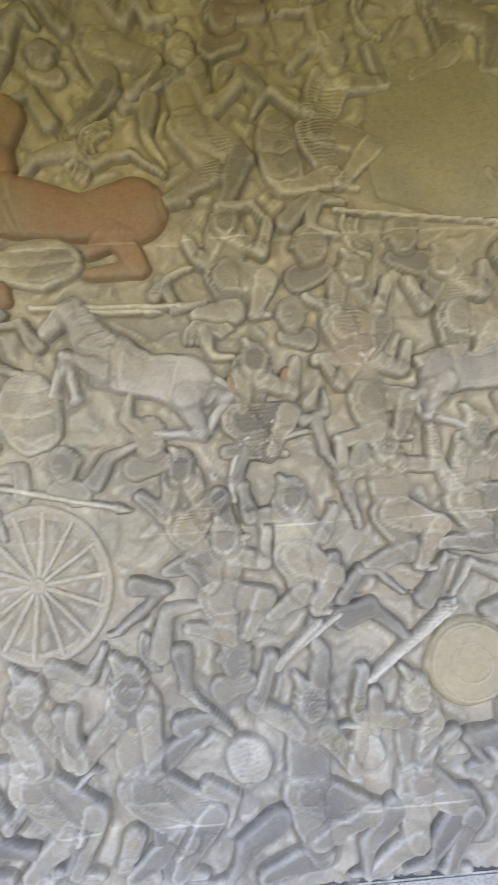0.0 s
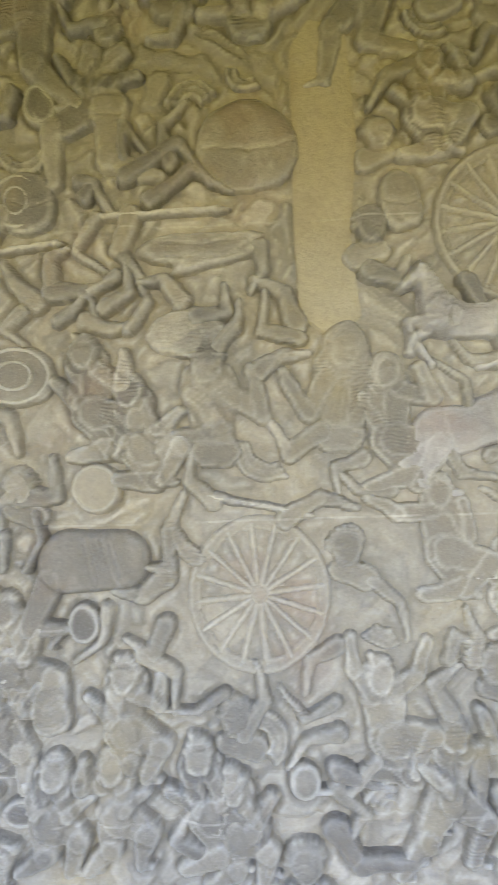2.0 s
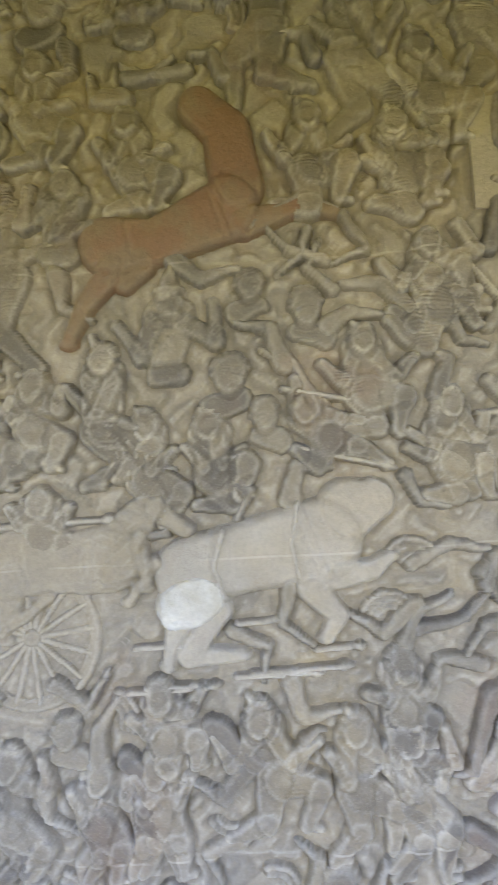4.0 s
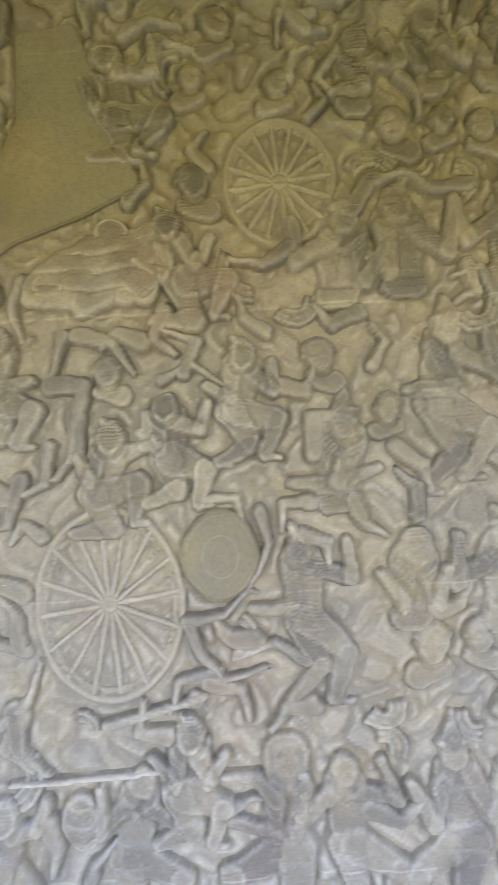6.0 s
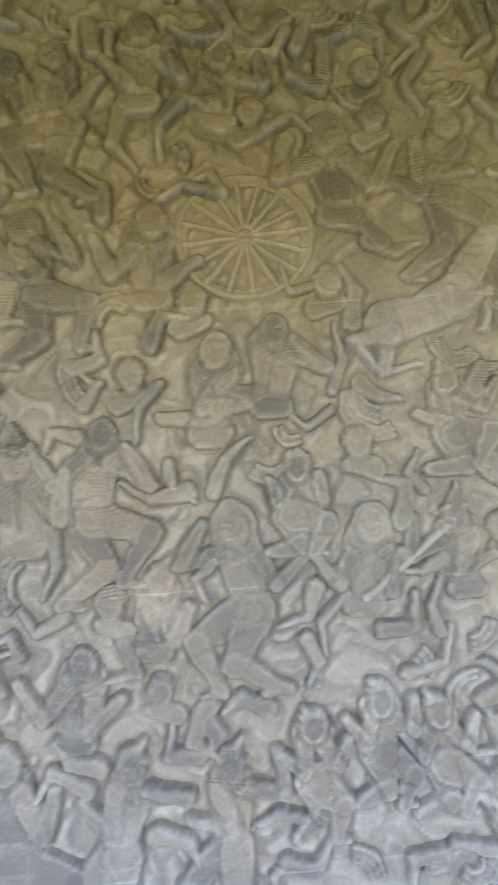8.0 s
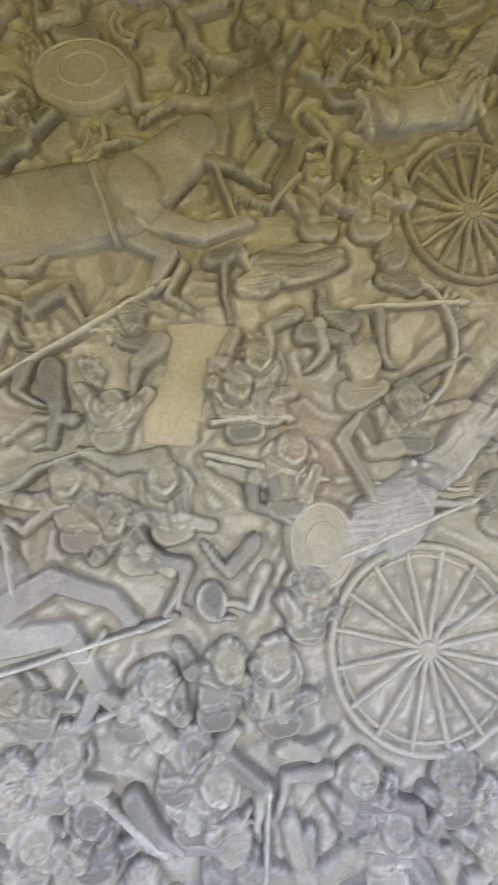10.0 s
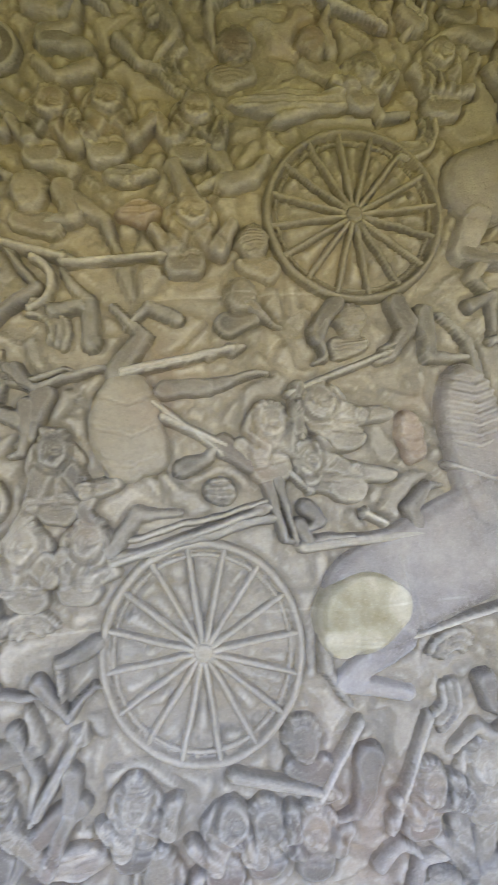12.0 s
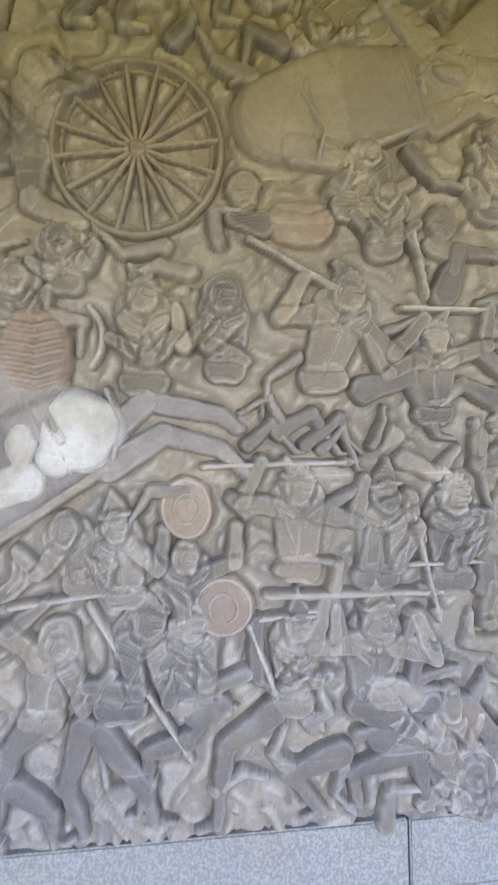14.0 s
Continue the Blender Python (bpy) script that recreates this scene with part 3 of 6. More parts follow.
def steed(spine, neck, legs, material=None, label="", patch=None, patch_size=(0.08, 0.07), patch_material=None, patch_label="", mane=None, mane_size=(0.06, 0.09), mane_material=None, straps=(), rise=0.034):
    """A carved horse along its spine (x, z, radius), with its neck and each leg as a tapering line, and the polished patch, fluted mane and straps as parts."""
    P = [seg(p[:2], q[:2], p[2], q[2], rise) for p, q in zip(spine, spine[1:])]
    if neck:
        P += stroke_of(neck, 0.8 * spine[-1][2], 0.045, rise, 0.002)
    for line in legs:
        P += stroke_of(line, 0.030, 0.014, 0.026, 0.003) + [oval(line[-1], 0.020, 0.014, 0.024)]
    (ax, az, ar), (bx, bz, br) = spine[0], spine[-1]
    P += [cut((ax + 0.6 * ar, az + 0.8 * ar), (ax + 0.9 * ar, az - 0.7 * ar), 0.005, 0.006), cut((bx - 0.4 * br, bz + 0.9 * br), (bx + 0.2 * br, bz - 0.9 * br), 0.005, 0.006),
          cut((bx - 0.65 * br, bz + 0.9 * br), (bx - 0.05 * br, bz - 0.9 * br), 0.004, 0.005)]
    ob = relief("carved_horse", P, material or POLISHED, None, 0.0048)
    for line in straps:
        relief("strap", stroke_of(line, 0.007, 0.007, 0.044, 0.0), material or POLISHED, ob, 0.0045)
    if patch:
        Q = [oval(patch, *patch_size, rise + 0.014, 0.0, 0.3), seg((patch[0] - 0.5 * patch_size[0], patch[1] - 0.55 * patch_size[1]), (patch[0] + 0.45 * patch_size[0], patch[1] + 0.1 * patch_size[1]), 0.5 * patch_size[1], 0.7 * patch_size[1], rise + 0.012),
             cut((patch[0] - 0.7 * patch_size[0], patch[1] - 0.5 * patch_size[1]), (patch[0] + 0.3 * patch_size[0], patch[1] - 0.7 * patch_size[1]), 0.006, 0.006)]
        if "breast" in patch_label:
            Q.append(cut((patch[0] - 0.75 * patch_size[0], patch[1] + 0.5 * patch_size[1]), (patch[0] - 0.35 * patch_size[0], patch[1] - 0.15 * patch_size[1]), 0.010, 0.014))
        tagged(relief("haunch", Q, patch_material, ob, 0.0048), patch_label)
    if mane:
        mx, mz = mane_size
        Q = [oval(mane, mx, mz, rise + 0.010)] + [cut((mane[0] - 0.8 * mx, mane[1] + (0.72 - 0.2 * i) * mz), (mane[0] + 0.1 * mx, mane[1] + (0.58 - 0.2 * i) * mz), 0.006, 0.008) for i in range(8)]
        Q += [cut((mane[0] + 0.1 * mx, mane[1] + (0.58 - 0.2 * i) * mz), (mane[0] + 0.85 * mx, mane[1] + (0.72 - 0.2 * i) * mz), 0.006, 0.008) for i in range(8)]
        tagged(relief("mane", Q, mane_material or material, ob, 0.0042), "fluted mane carved in fine folds")
    return tagged(ob, label or "grey sandstone war horse carved in low relief", "relief horse", "carved horses of the battle wall")


def wheel(c, rx, rz, n=16, material=None, turn=0.1, label="", deep=1.0):
    """A carved chariot wheel: rim, hub and single spokes."""
    material = material or WHEEL
    zz, xx = np.mgrid[0:750, 0:5000]
    CALM[np.hypot(((xx + 0.5) / FINE + X0 - c[0]) / rx, ((zz + 0.5) / FINE - c[1]) / rz) < 1] = True
    e = new("carved_chariot")
    tagged(e, label or "grey sandstone chariot shown by its thin-spoked wheel", "relief chariot", "carved chariots")
    relief("rim", [ring(c, rx, rz, 0.0085, 0.017 * deep), ring(c, rx * 0.9, rz * 0.9, 0.004, 0.008 * deep)], material, e, 0.0055)
    relief("hub", [oval(c, 0.019, 0.019, 0.017 * deep), cut((c[0] - 0.012, c[1]), (c[0] + 0.012, c[1]), 0.004, 0.004)], material, e, 0.004)
    for i in range(n):
        a = turn + 2 * math.pi * i / n
        ux, uz = math.cos(a), math.sin(a)
        relief("spoke", [seg((c[0] + ux * 0.02, c[1] + uz * 0.02), (c[0] + ux * rx * 0.97, c[1] + uz * rz * 0.97), 0.0062 if deep > 0.8 else 0.0055, 0.0055, 0.0155 * deep)], material, e, 0.0055)
    return e


def spear(a, b, w=0.007, label=""):
    return tagged(relief("carved_spear", [seg(a, b, w, w * 0.8, 0.026, 0.003), seg(b, (b[0] + (b[0] - a[0]) * 0.12, b[1] + (b[1] - a[1]) * 0.12), w * 1.7, w * 0.4, 0.024)], None, None, 0.005),
                  label or "thin grey sandstone spear shaft carved in relief", "relief spear", "carved spears")


def shield(c, rx, rz, material=None, label=""):
    """A carved shield with a raised rim line and boss line of its own."""
    ob = tagged(relief("carved_shield", [oval(c, rx, rz, 0.024)], material), label or "round grey sandstone shield with raised rings", "relief shield", "carved shields")
    relief("rim", [ring(c, rx * 0.86, rz * 0.86, 0.0075, 0.022)], material, ob, 0.004)
    if min(rx, rz) > 0.05:
        relief("boss_ring", [ring(c, rx * 0.45, rz * 0.45, 0.006, 0.029)], material, ob, 0.004)
    return ob


def bow(c, r, a0, a1, w=0.008):
    pts = [(c[0] + r * math.cos(a0 + (a1 - a0) * i / 8), c[1] + r * math.sin(a0 + (a1 - a0) * i / 8)) for i in range(9)]
    return tagged(relief("carved_bow", [seg(p, q, w, None, 0.024) for p, q in zip(pts, pts[1:])], None, None, 0.005),
                  "curved grey sandstone bow carved in relief", "relief bow", "carved bows")


def plume(c, rx, rz, lines=8, material=None, lean=0.0, label=""):
    """A fluted fan, mane or saddle cloth: an oval with cut folds that follow its rim."""
    P = [oval(c, rx, rz, 0.026, 0.0, lean), oval((c[0] + 0.3 * rx, c[1] - 0.25 * rz), rx * 0.75, rz * 0.7, 0.028, 0.0, lean + 0.4)]
    count = lines if lines > 6 else min(lines, 3)
    for i in range(count):
        u = -0.85 + 1.7 * (i + 0.5) / count
        v = math.sqrt(1 - u * u)
        mid = (c[0] + rx * 0.1, c[1] + rz * (u - 0.16))
        P += [cut((c[0] - rx * 0.9 * v, c[1] + rz * u), mid, 0.0055, 0.005), cut(mid, (c[0] + rx * 0.9 * v, c[1] + rz * (u + 0.02)), 0.0055, 0.005)]
    return tagged(relief("carved_drapery", P, material), label or "fluted grey sandstone cloth carved in fine folds", "relief drapery", "carved draperies")


def chariot(a, b, rail, material=None):
    """A carved chariot box with its pole from a to b and a curved rail."""
    P = [seg(a, b, 0.012, 0.009, 0.022), seg((a[0], a[1] + 0.03), (b[0], b[1] + 0.03), 0.006, 0.005, 0.014)]
    P += [seg(a, (a[0] - 0.05, a[1] + rail), 0.012, 0.016, 0.022), seg((a[0] - 0.05, a[1] + rail), (a[0] - 0.01, a[1] + rail + 0.05), 0.015, 0.008, 0.02)]
    return tagged(relief("carved_rail", P, material), "grey sandstone chariot rail and pole carved in relief", "relief rail", "carved rails")


def limb(a, b, c, r=0.024, material=None):
    """A single bent limb, worn away from its figure."""
    return tagged(relief("carved_limb", [seg(a, b, r * 1.05, r * 0.72, 0.028), oval(b, r * 0.82, r * 0.82, 0.026), seg(b, c, r * 0.72, r * 0.42, 0.025), seg(c, (c[0] + (1 if c[0] > a[0] else -1) * r * 1.3, c[1] - 0.3 * r), r * 0.44, r * 0.2, 0.02)], material or LIMB),
                  "dark polished bent limb of a carved warrior", "relief figure", "carved warriors of the battle wall")


def panel(lo, hi, material=None, label="", h=0.012):
    """A plain dressed patch left uncarved or repaired."""
    c = ((lo[0] + hi[0]) / 2, (lo[1] + hi[1]) / 2)
    ob = box("repair_slab", (lo[0], -h, lo[1]), (hi[0], 0.05, hi[1]), material or STONE, bevel=0.0015)
    iz = slice(int(lo[1] * FINE), int(hi[1] * FINE))
    OCC[iz, int((lo[0] - X0) * FINE):int((hi[0] - X0) * FINE)] = True
    SMOOTH[iz, int((lo[0] - X0) * FINE):int((hi[0] - X0) * FINE)] = True
    return tagged(ob, label or "plain smooth sandstone slab set into the carved wall", "stone slab")


def broken_slab(outline, material, label, h=0.016):
    """A plain slab of stone with an uneven outline, flush in the carved wall."""
    bm = bmesh.new()
    top = bm.faces.new([bm.verts.new((x, -h, z)) for x, z in outline])
    out = bmesh.ops.extrude_face_region(bm, geom=[top])
    bmesh.ops.translate(bm, verts=[v for v in out["geom"] if isinstance(v, bmesh.types.BMVert)], vec=(0, 0.03, 0))
    bmesh.ops.recalc_face_normals(bm, faces=bm.faces[:])
    bmesh.ops.bevel(bm, geom=bm.edges[:], offset=0.003, segments=2, affect="EDGES")
    me = bpy.data.meshes.new("repair_slab")
    bm.to_mesh(me)
    bm.free()
    me.materials.append(material)
    z0, z1 = min(z for _, z in outline), max(z for _, z in outline)
    for j in range(int(z0 * FINE), int(z1 * FINE)):
        z = (j + 0.5) / FINE
        cross = sorted(ax + (z - az) * (bx - ax) / (bz - az) for (ax, az), (bx, bz) in zip(outline, outline[1:] + outline[:1]) if (az > z) != (bz > z))
        for xa, xb in zip(cross[::2], cross[1::2]):
            OCC[j, int((xa - X0) * FINE):int((xb - X0) * FINE)] = True
            SMOOTH[j, int((xa - X0) * FINE):int((xb - X0) * FINE)] = True
    return tagged(new("repair_slab", me), label, "stone slab")


# first stretch: broken chariots over a row of running foot soldiers
wheel((-0.399, 1.311), 0.148, 0.159, 14, material=STONE, deep=0.5)
plume((-0.398, 1.675), 0.067, 0.090, 6)
soldier((-0.780, 1.750), (-0.750, 1.634), (-0.828, 1.694), (-0.647, 1.664), (-0.797, 1.579), (-0.730, 1.576))
soldier((-0.662, 1.698), (-0.650, 1.595), (-0.750, 1.634), (-0.578, 1.683), (-0.687, 1.507), (-0.619, 1.504))
limb((-0.608, 2.065), (-0.538, 2.096), (-0.448, 2.068), 0.018)
spear((-1.122, 1.829), (-0.948, 1.867), 0.007)
spear((-0.332, 1.883), (-0.130, 1.873), 0.007)
spear((-0.790, 1.483), (-0.632, 1.480), 0.007)
spear((-0.731, 1.234), (-0.573, 1.279), 0.007)
spear((-0.746, 1.130), (-0.579, 1.137), 0.007)
soldier((-1.091, 1.298), (-1.071, 1.197), (-1.137, 1.244), (-1.012, 1.250), (-1.118, 1.121), (-1.039, 1.118))
soldier((-0.817, 1.033), (-0.877, 0.915), (-0.904, 1.124), (-0.730, 0.987), (-0.984, 0.712), (-0.850, 0.741))
soldier((-0.660, 1.061), (-0.667, 0.887), (-0.713, 1.118), (-0.569, 1.102), (-0.796, 0.707), (-0.596, 0.756))
soldier((-0.540, 0.894), (-0.528, 0.797), (-0.614, 0.842), (-0.436, 0.880), (-0.620, 0.692), (-0.487, 0.731), face=-1)
soldier((-0.432, 1.086), (-0.424, 0.912), (-0.510, 0.958), (-0.340, 1.051), (-0.443, 0.730), (-0.346, 0.728))
soldier((-1.092, 1.031), (-1.067, 0.910), (-1.144, 0.978), (-0.997, 1.017), (-1.140, 0.716), (-1.017, 0.713))
limb((-0.436, 0.880), (-0.371, 0.868), (-0.303, 0.930), 0.017)

# the first metre: dense fighting under red-stained carvings
shield((0.495, 1.084), 0.095, 0.092, material=OCHRE, label="round ochre-stained sandstone shield with concentric rings")
soldier((-0.223, 1.089), (-0.200, 0.897), (-0.366, 1.049), (-0.089, 0.991), (-0.235, 0.714), (-0.143, 0.711))
soldier((0.152, 1.028), (0.132, 0.856), (0.076, 1.128), (0.256, 0.985), (0.031, 0.689), (0.142, 0.753))
soldier((0.374, 1.027), (0.365, 0.859), (0.265, 1.089), (0.445, 0.945), (0.242, 0.675), (0.408, 0.671))
limb((0.458, 0.816), (0.464, 0.758), (0.349, 0.677), 0.022)
spear((0.074, 1.105), (0.226, 1.205), 0.009)
spear((0.275, 1.065), (0.456, 1.192), 0.009)
soldier((-0.002, 1.383), (-0.022, 1.266), (-0.089, 1.330), (0.083, 1.389), (-0.086, 1.200), (0.032, 1.179))
bow((0.152, 1.492), 0.134, 1.6, 3.4)
soldier((0.353, 1.551), (0.353, 1.417), (0.256, 1.570), (0.454, 1.580), (0.295, 1.300), (0.404, 1.292))
soldier((0.553, 1.573), (0.515, 1.429), (0.450, 1.531), (0.610, 1.644), (0.457, 1.336), (0.581, 1.339))
soldier((0.086, 1.754), (0.053, 1.633), (-0.004, 1.698), (0.171, 1.748), (0.011, 1.563), (0.108, 1.556))
soldier((0.322, 1.775), (0.325, 1.663), (0.233, 1.744), (0.421, 1.769), (0.256, 1.570), (0.379, 1.573))
plume((-0.362, 1.993), 0.097, 0.055, 4)
plume((0.170, 2.215), 0.048, 0.091, 6)
broken_slab(((0.389, 2.377), (0.500, 2.417), (0.638, 2.391), (0.703, 2.335), (0.668, 2.034), (0.529, 2.038), (0.463, 2.067), (0.381, 2.095), (0.357, 2.224)), SLAB, "smooth plain slab among worn carvings", 0.007)
spear((0.284, 2.074), (0.647, 2.027), 0.006)
spear((-0.379, 1.895), (-0.064, 1.881), 0.007)
spear((-0.470, 1.520), (-0.224, 1.460), 0.007)
soldier((0.312, 2.415), (0.261, 2.262), (0.167, 2.345), (0.390, 2.438), (0.175, 2.125), (0.301, 2.131))
soldier((0.046, 2.056), (0.038, 1.944), (-0.043, 2.024), (0.133, 2.051), (-0.029, 1.860), (0.093, 1.853))
horse((-0.063, 1.715), (-0.229, 1.775), (-0.308, 1.878), legs=((-0.05, -0.16), (0.1, -0.15), (0.1, -0.12), (0.17, -0.1)))
horse((0.490, 1.702), (0.642, 1.716), (0.730, 1.837), tail=False)
soldier((0.512, 1.939), (0.526, 1.824), (0.433, 1.906), (0.600, 1.934), (0.443, 1.730), (0.555, 1.722))
soldier((0.311, 1.939), (0.277, 1.828), (0.207, 1.883), (0.383, 1.909), (0.220, 1.745), (0.331, 1.737))

# two wheels and plain pillar strip
wheel((-1.218, 2.005), 0.154, 0.160, 18, material=STONE, deep=0.5)
wheel((-1.770, 1.248), 0.138, 0.152, 16, material=STONE, deep=0.5, label="worn shallow sandstone wheel with radiating spokes")
broken_slab(((-1.668, 2.401), (-1.627, 2.461), (-1.549, 2.445), (-1.533, 2.197), (-1.554, 1.980), (-1.538, 1.813), (-1.600, 1.768), (-1.668, 1.818), (-1.673, 2.009)), OCHRE, "plain yellowish dressed stone strip between carvings", 0.006)
horse((-1.253, 1.796), (-1.377, 1.806), (-1.422, 1.897), legs=((-0.03, -0.25), (0.1, -0.2), (0.05, -0.2), (0.14, -0.15)), tail=False)
horse((-1.394, 1.563), (-1.240, 1.606), (-1.102, 1.544), tail=False, legs=((-0.03, -0.2), (0.06, -0.2), (0.1, -0.12), (0.16, -0.1)))
shield((-1.120, 1.539), 0.064, 0.059)
plume((-1.449, 2.056), 0.045, 0.064, 1)
soldier((-1.492, 1.695), (-1.488, 1.565), (-1.546, 1.649), (-1.426, 1.706), (-1.537, 1.460), (-1.443, 1.458), hat=2)
spear((-1.871, 1.452), (-1.680, 1.413), 0.007)
spear((-1.276, 1.087), (-1.069, 1.124), 0.007)
spear((-1.330, 1.270), (-1.191, 1.271), 0.007)
limb((-1.235, 1.350), (-1.156, 1.302), (-1.087, 1.290), 0.016)
soldier((-1.396, 1.445), (-1.387, 1.329), (-1.537, 1.437), (-1.350, 1.421), (-1.435, 1.237), (-1.354, 1.236))
soldier((-1.247, 1.338), (-1.261, 1.235), (-1.318, 1.282), (-1.177, 1.349), (-1.298, 1.155), (-1.217, 1.143))
soldier((-0.986, 1.254), (-0.978, 1.152), (-1.045, 1.175), (-0.908, 1.207), (-1.048, 1.084), (-0.924, 1.083))
soldier((-1.101, 1.210), (-1.092, 1.119), (-1.160, 1.165), (-1.023, 1.163), (-1.151, 1.052), (-1.038, 1.051))
soldier((-0.982, 1.016), (-0.978, 0.838), (-1.040, 0.972), (-0.904, 1.005), (-1.016, 0.684), (-0.926, 0.717))
soldier((-1.394, 0.963), (-1.408, 0.850), (-1.465, 0.907), (-1.336, 1.008), (-1.514, 0.694), (-1.365, 0.717))
soldier((-1.838, 0.874), (-1.827, 0.784), (-1.897, 0.840), (-1.756, 0.851), (-1.886, 0.682), (-1.781, 0.682))
soldier((-1.531, 1.078), (-1.521, 0.964), (-1.588, 1.159), (-1.437, 1.145), (-1.569, 0.896), (-1.476, 0.896))
limb((-1.022, 1.175), (-0.955, 1.151), (-0.912, 1.106), 0.016)
soldier((-0.947, 2.037), (-0.974, 1.930), (-1.003, 2.099), (-0.891, 1.975), (-1.024, 1.825), (-0.919, 1.833))
soldier((-1.100, 2.397), (-1.127, 2.287), (-1.173, 2.351), (-1.029, 2.381), (-1.177, 2.228), (-1.070, 2.224))
soldier((-1.377, 2.348), (-1.392, 2.237), (-1.451, 2.289), (-1.317, 2.358), (-1.442, 2.153), (-1.345, 2.162))

# polished horse fragment and rib-folded cloths
plume((-1.768, 2.188), 0.106, 0.100, 1)
limb((-2.023, 2.129), (-1.912, 2.197), (-1.843, 2.107), 0.02)
spear((-1.858, 1.450), (-1.674, 1.409), 0.007)
spear((-2.307, 1.977), (-2.173, 1.991), 0.007)
spear((-2.074, 2.045), (-1.834, 2.051), 0.007)
soldier((-2.119, 1.756), (-2.099, 1.635), (-2.181, 1.698), (-2.035, 1.752), (-2.149, 1.542), (-2.043, 1.538))
soldier((-2.026, 1.668), (-2.006, 1.560), (-2.088, 1.611), (-1.921, 1.628), (-2.056, 1.491), (-1.962, 1.488))
soldier((-2.289, 1.229), (-2.280, 1.113), (-2.373, 1.185), (-2.218, 1.193), (-2.329, 1.023), (-2.223, 1.021))
soldier((-2.456, 1.245), (-2.446, 1.117), (-2.505, 1.188), (-2.371, 1.278), (-2.495, 1.037), (-2.388, 1.047))
soldier((-2.045, 1.097), (-2.049, 0.995), (-2.117, 1.053), (-1.976, 1.096), (-2.099, 0.894), (-2.006, 0.893))
shield((-2.306, 0.999), 0.041, 0.035)
shield((-2.290, 0.931), 0.065, 0.033)
shield((-2.257, 0.829), 0.042, 0.028)
shield((-2.072, 0.827), 0.040, 0.028)
soldier((-2.191, 0.907), (-2.205, 0.817), (-2.250, 0.885), (-2.123, 0.861), (-2.266, 0.717), (-2.162, 0.716))
soldier((-2.462, 0.888), (-2.451, 0.820), (-2.510, 0.854), (-2.391, 0.864), (-2.524, 0.719), (-2.406, 0.718))
soldier((-2.075, 0.916), (-2.066, 0.827), (-2.132, 0.928), (-2.007, 0.871), (-2.127, 0.716), (-2.024, 0.726))
soldier((-1.901, 0.936), (-1.883, 0.825), (-1.961, 0.870), (-1.812, 0.890), (-1.933, 0.714), (-1.831, 0.714))

# crowded ranks before the pale horse
plume((-2.778, 2.282), 0.055, 0.086, 5)
soldier((-2.406, 2.458), (-2.475, 2.356), (-2.560, 2.441), (-2.347, 2.374), (-2.543, 2.268), (-2.403, 2.273))
limb((-2.859, 2.013), (-2.830, 2.115), (-2.769, 2.047), 0.016)
spear((-2.872, 1.662), (-2.673, 1.677), 0.007)
spear((-2.922, 2.004), (-2.838, 1.897), 0.007)
panel((-2.877, 2.101), (-2.817, 2.347), STONE, h=0.008)
soldier((-2.985, 2.033), (-2.976, 1.905), (-3.087, 2.000), (-2.920, 2.068), (-3.078, 1.872), (-2.901, 1.888), hat=0)
soldier((-3.041, 2.284), (-3.031, 2.178), (-3.107, 2.222), (-2.976, 2.307), (-3.084, 2.129), (-2.982, 2.124))
soldier((-2.971, 2.466), (-2.962, 2.345), (-3.037, 2.416), (-2.868, 2.446), (-3.029, 2.257), (-2.901, 2.263))
soldier((-2.781, 1.767), (-2.785, 1.655), (-2.870, 1.722), (-2.695, 1.738), (-2.851, 1.559), (-2.728, 1.553))
soldier((-2.984, 1.653), (-2.975, 1.566), (-3.061, 1.607), (-2.897, 1.661), (-3.026, 1.507), (-2.903, 1.500))
soldier((-2.629, 1.548), (-2.660, 1.427), (-2.729, 1.529), (-2.556, 1.532), (-2.736, 1.370), (-2.602, 1.352))
soldier((-2.455, 1.576), (-2.475, 1.443), (-2.518, 1.555), (-2.393, 1.598), (-2.529, 1.360), (-2.357, 1.376))
soldier((-2.791, 1.507), (-2.796, 1.397), (-2.868, 1.438), (-2.732, 1.467), (-2.862, 1.280), (-2.738, 1.322))
soldier((-2.536, 1.228), (-2.529, 1.133), (-2.576, 1.159), (-2.466, 1.177), (-2.570, 1.029), (-2.473, 1.048), hat=2)
soldier((-2.477, 0.978), (-2.461, 0.838), (-2.553, 0.900), (-2.317, 0.867), (-2.597, 0.741), (-2.456, 0.735))
soldier((-2.526, 1.074), (-2.537, 0.980), (-2.582, 1.029), (-2.476, 1.001), (-2.578, 0.889), (-2.494, 0.886))
soldier((-2.419, 1.152), (-2.413, 1.045), (-2.483, 1.095), (-2.349, 1.113), (-2.479, 0.955), (-2.359, 0.949))
soldier((-2.289, 1.122), (-2.307, 1.017), (-2.366, 1.043), (-2.219, 1.083), (-2.362, 0.903), (-2.257, 0.876))
soldier((-2.368, 0.811), (-2.361, 0.742), (-2.429, 0.779), (-2.277, 0.762), (-2.423, 0.694), (-2.305, 0.689))
soldier((-3.102, 1.017), (-3.105, 0.900), (-3.152, 0.961), (-3.029, 1.037), (-3.146, 0.752), (-3.050, 0.748))

# pale horse at a gallop
soldier((-2.987, 1.958), (-2.980, 1.884), (-3.081, 1.989), (-2.893, 1.927), (-3.075, 1.891), (-2.898, 1.855), hat=0)
limb((-3.354, 2.093), (-3.254, 2.149), (-3.170, 2.118), 0.015)
limb((-3.159, 2.105), (-3.115, 2.028), (-3.176, 2.007), 0.014)
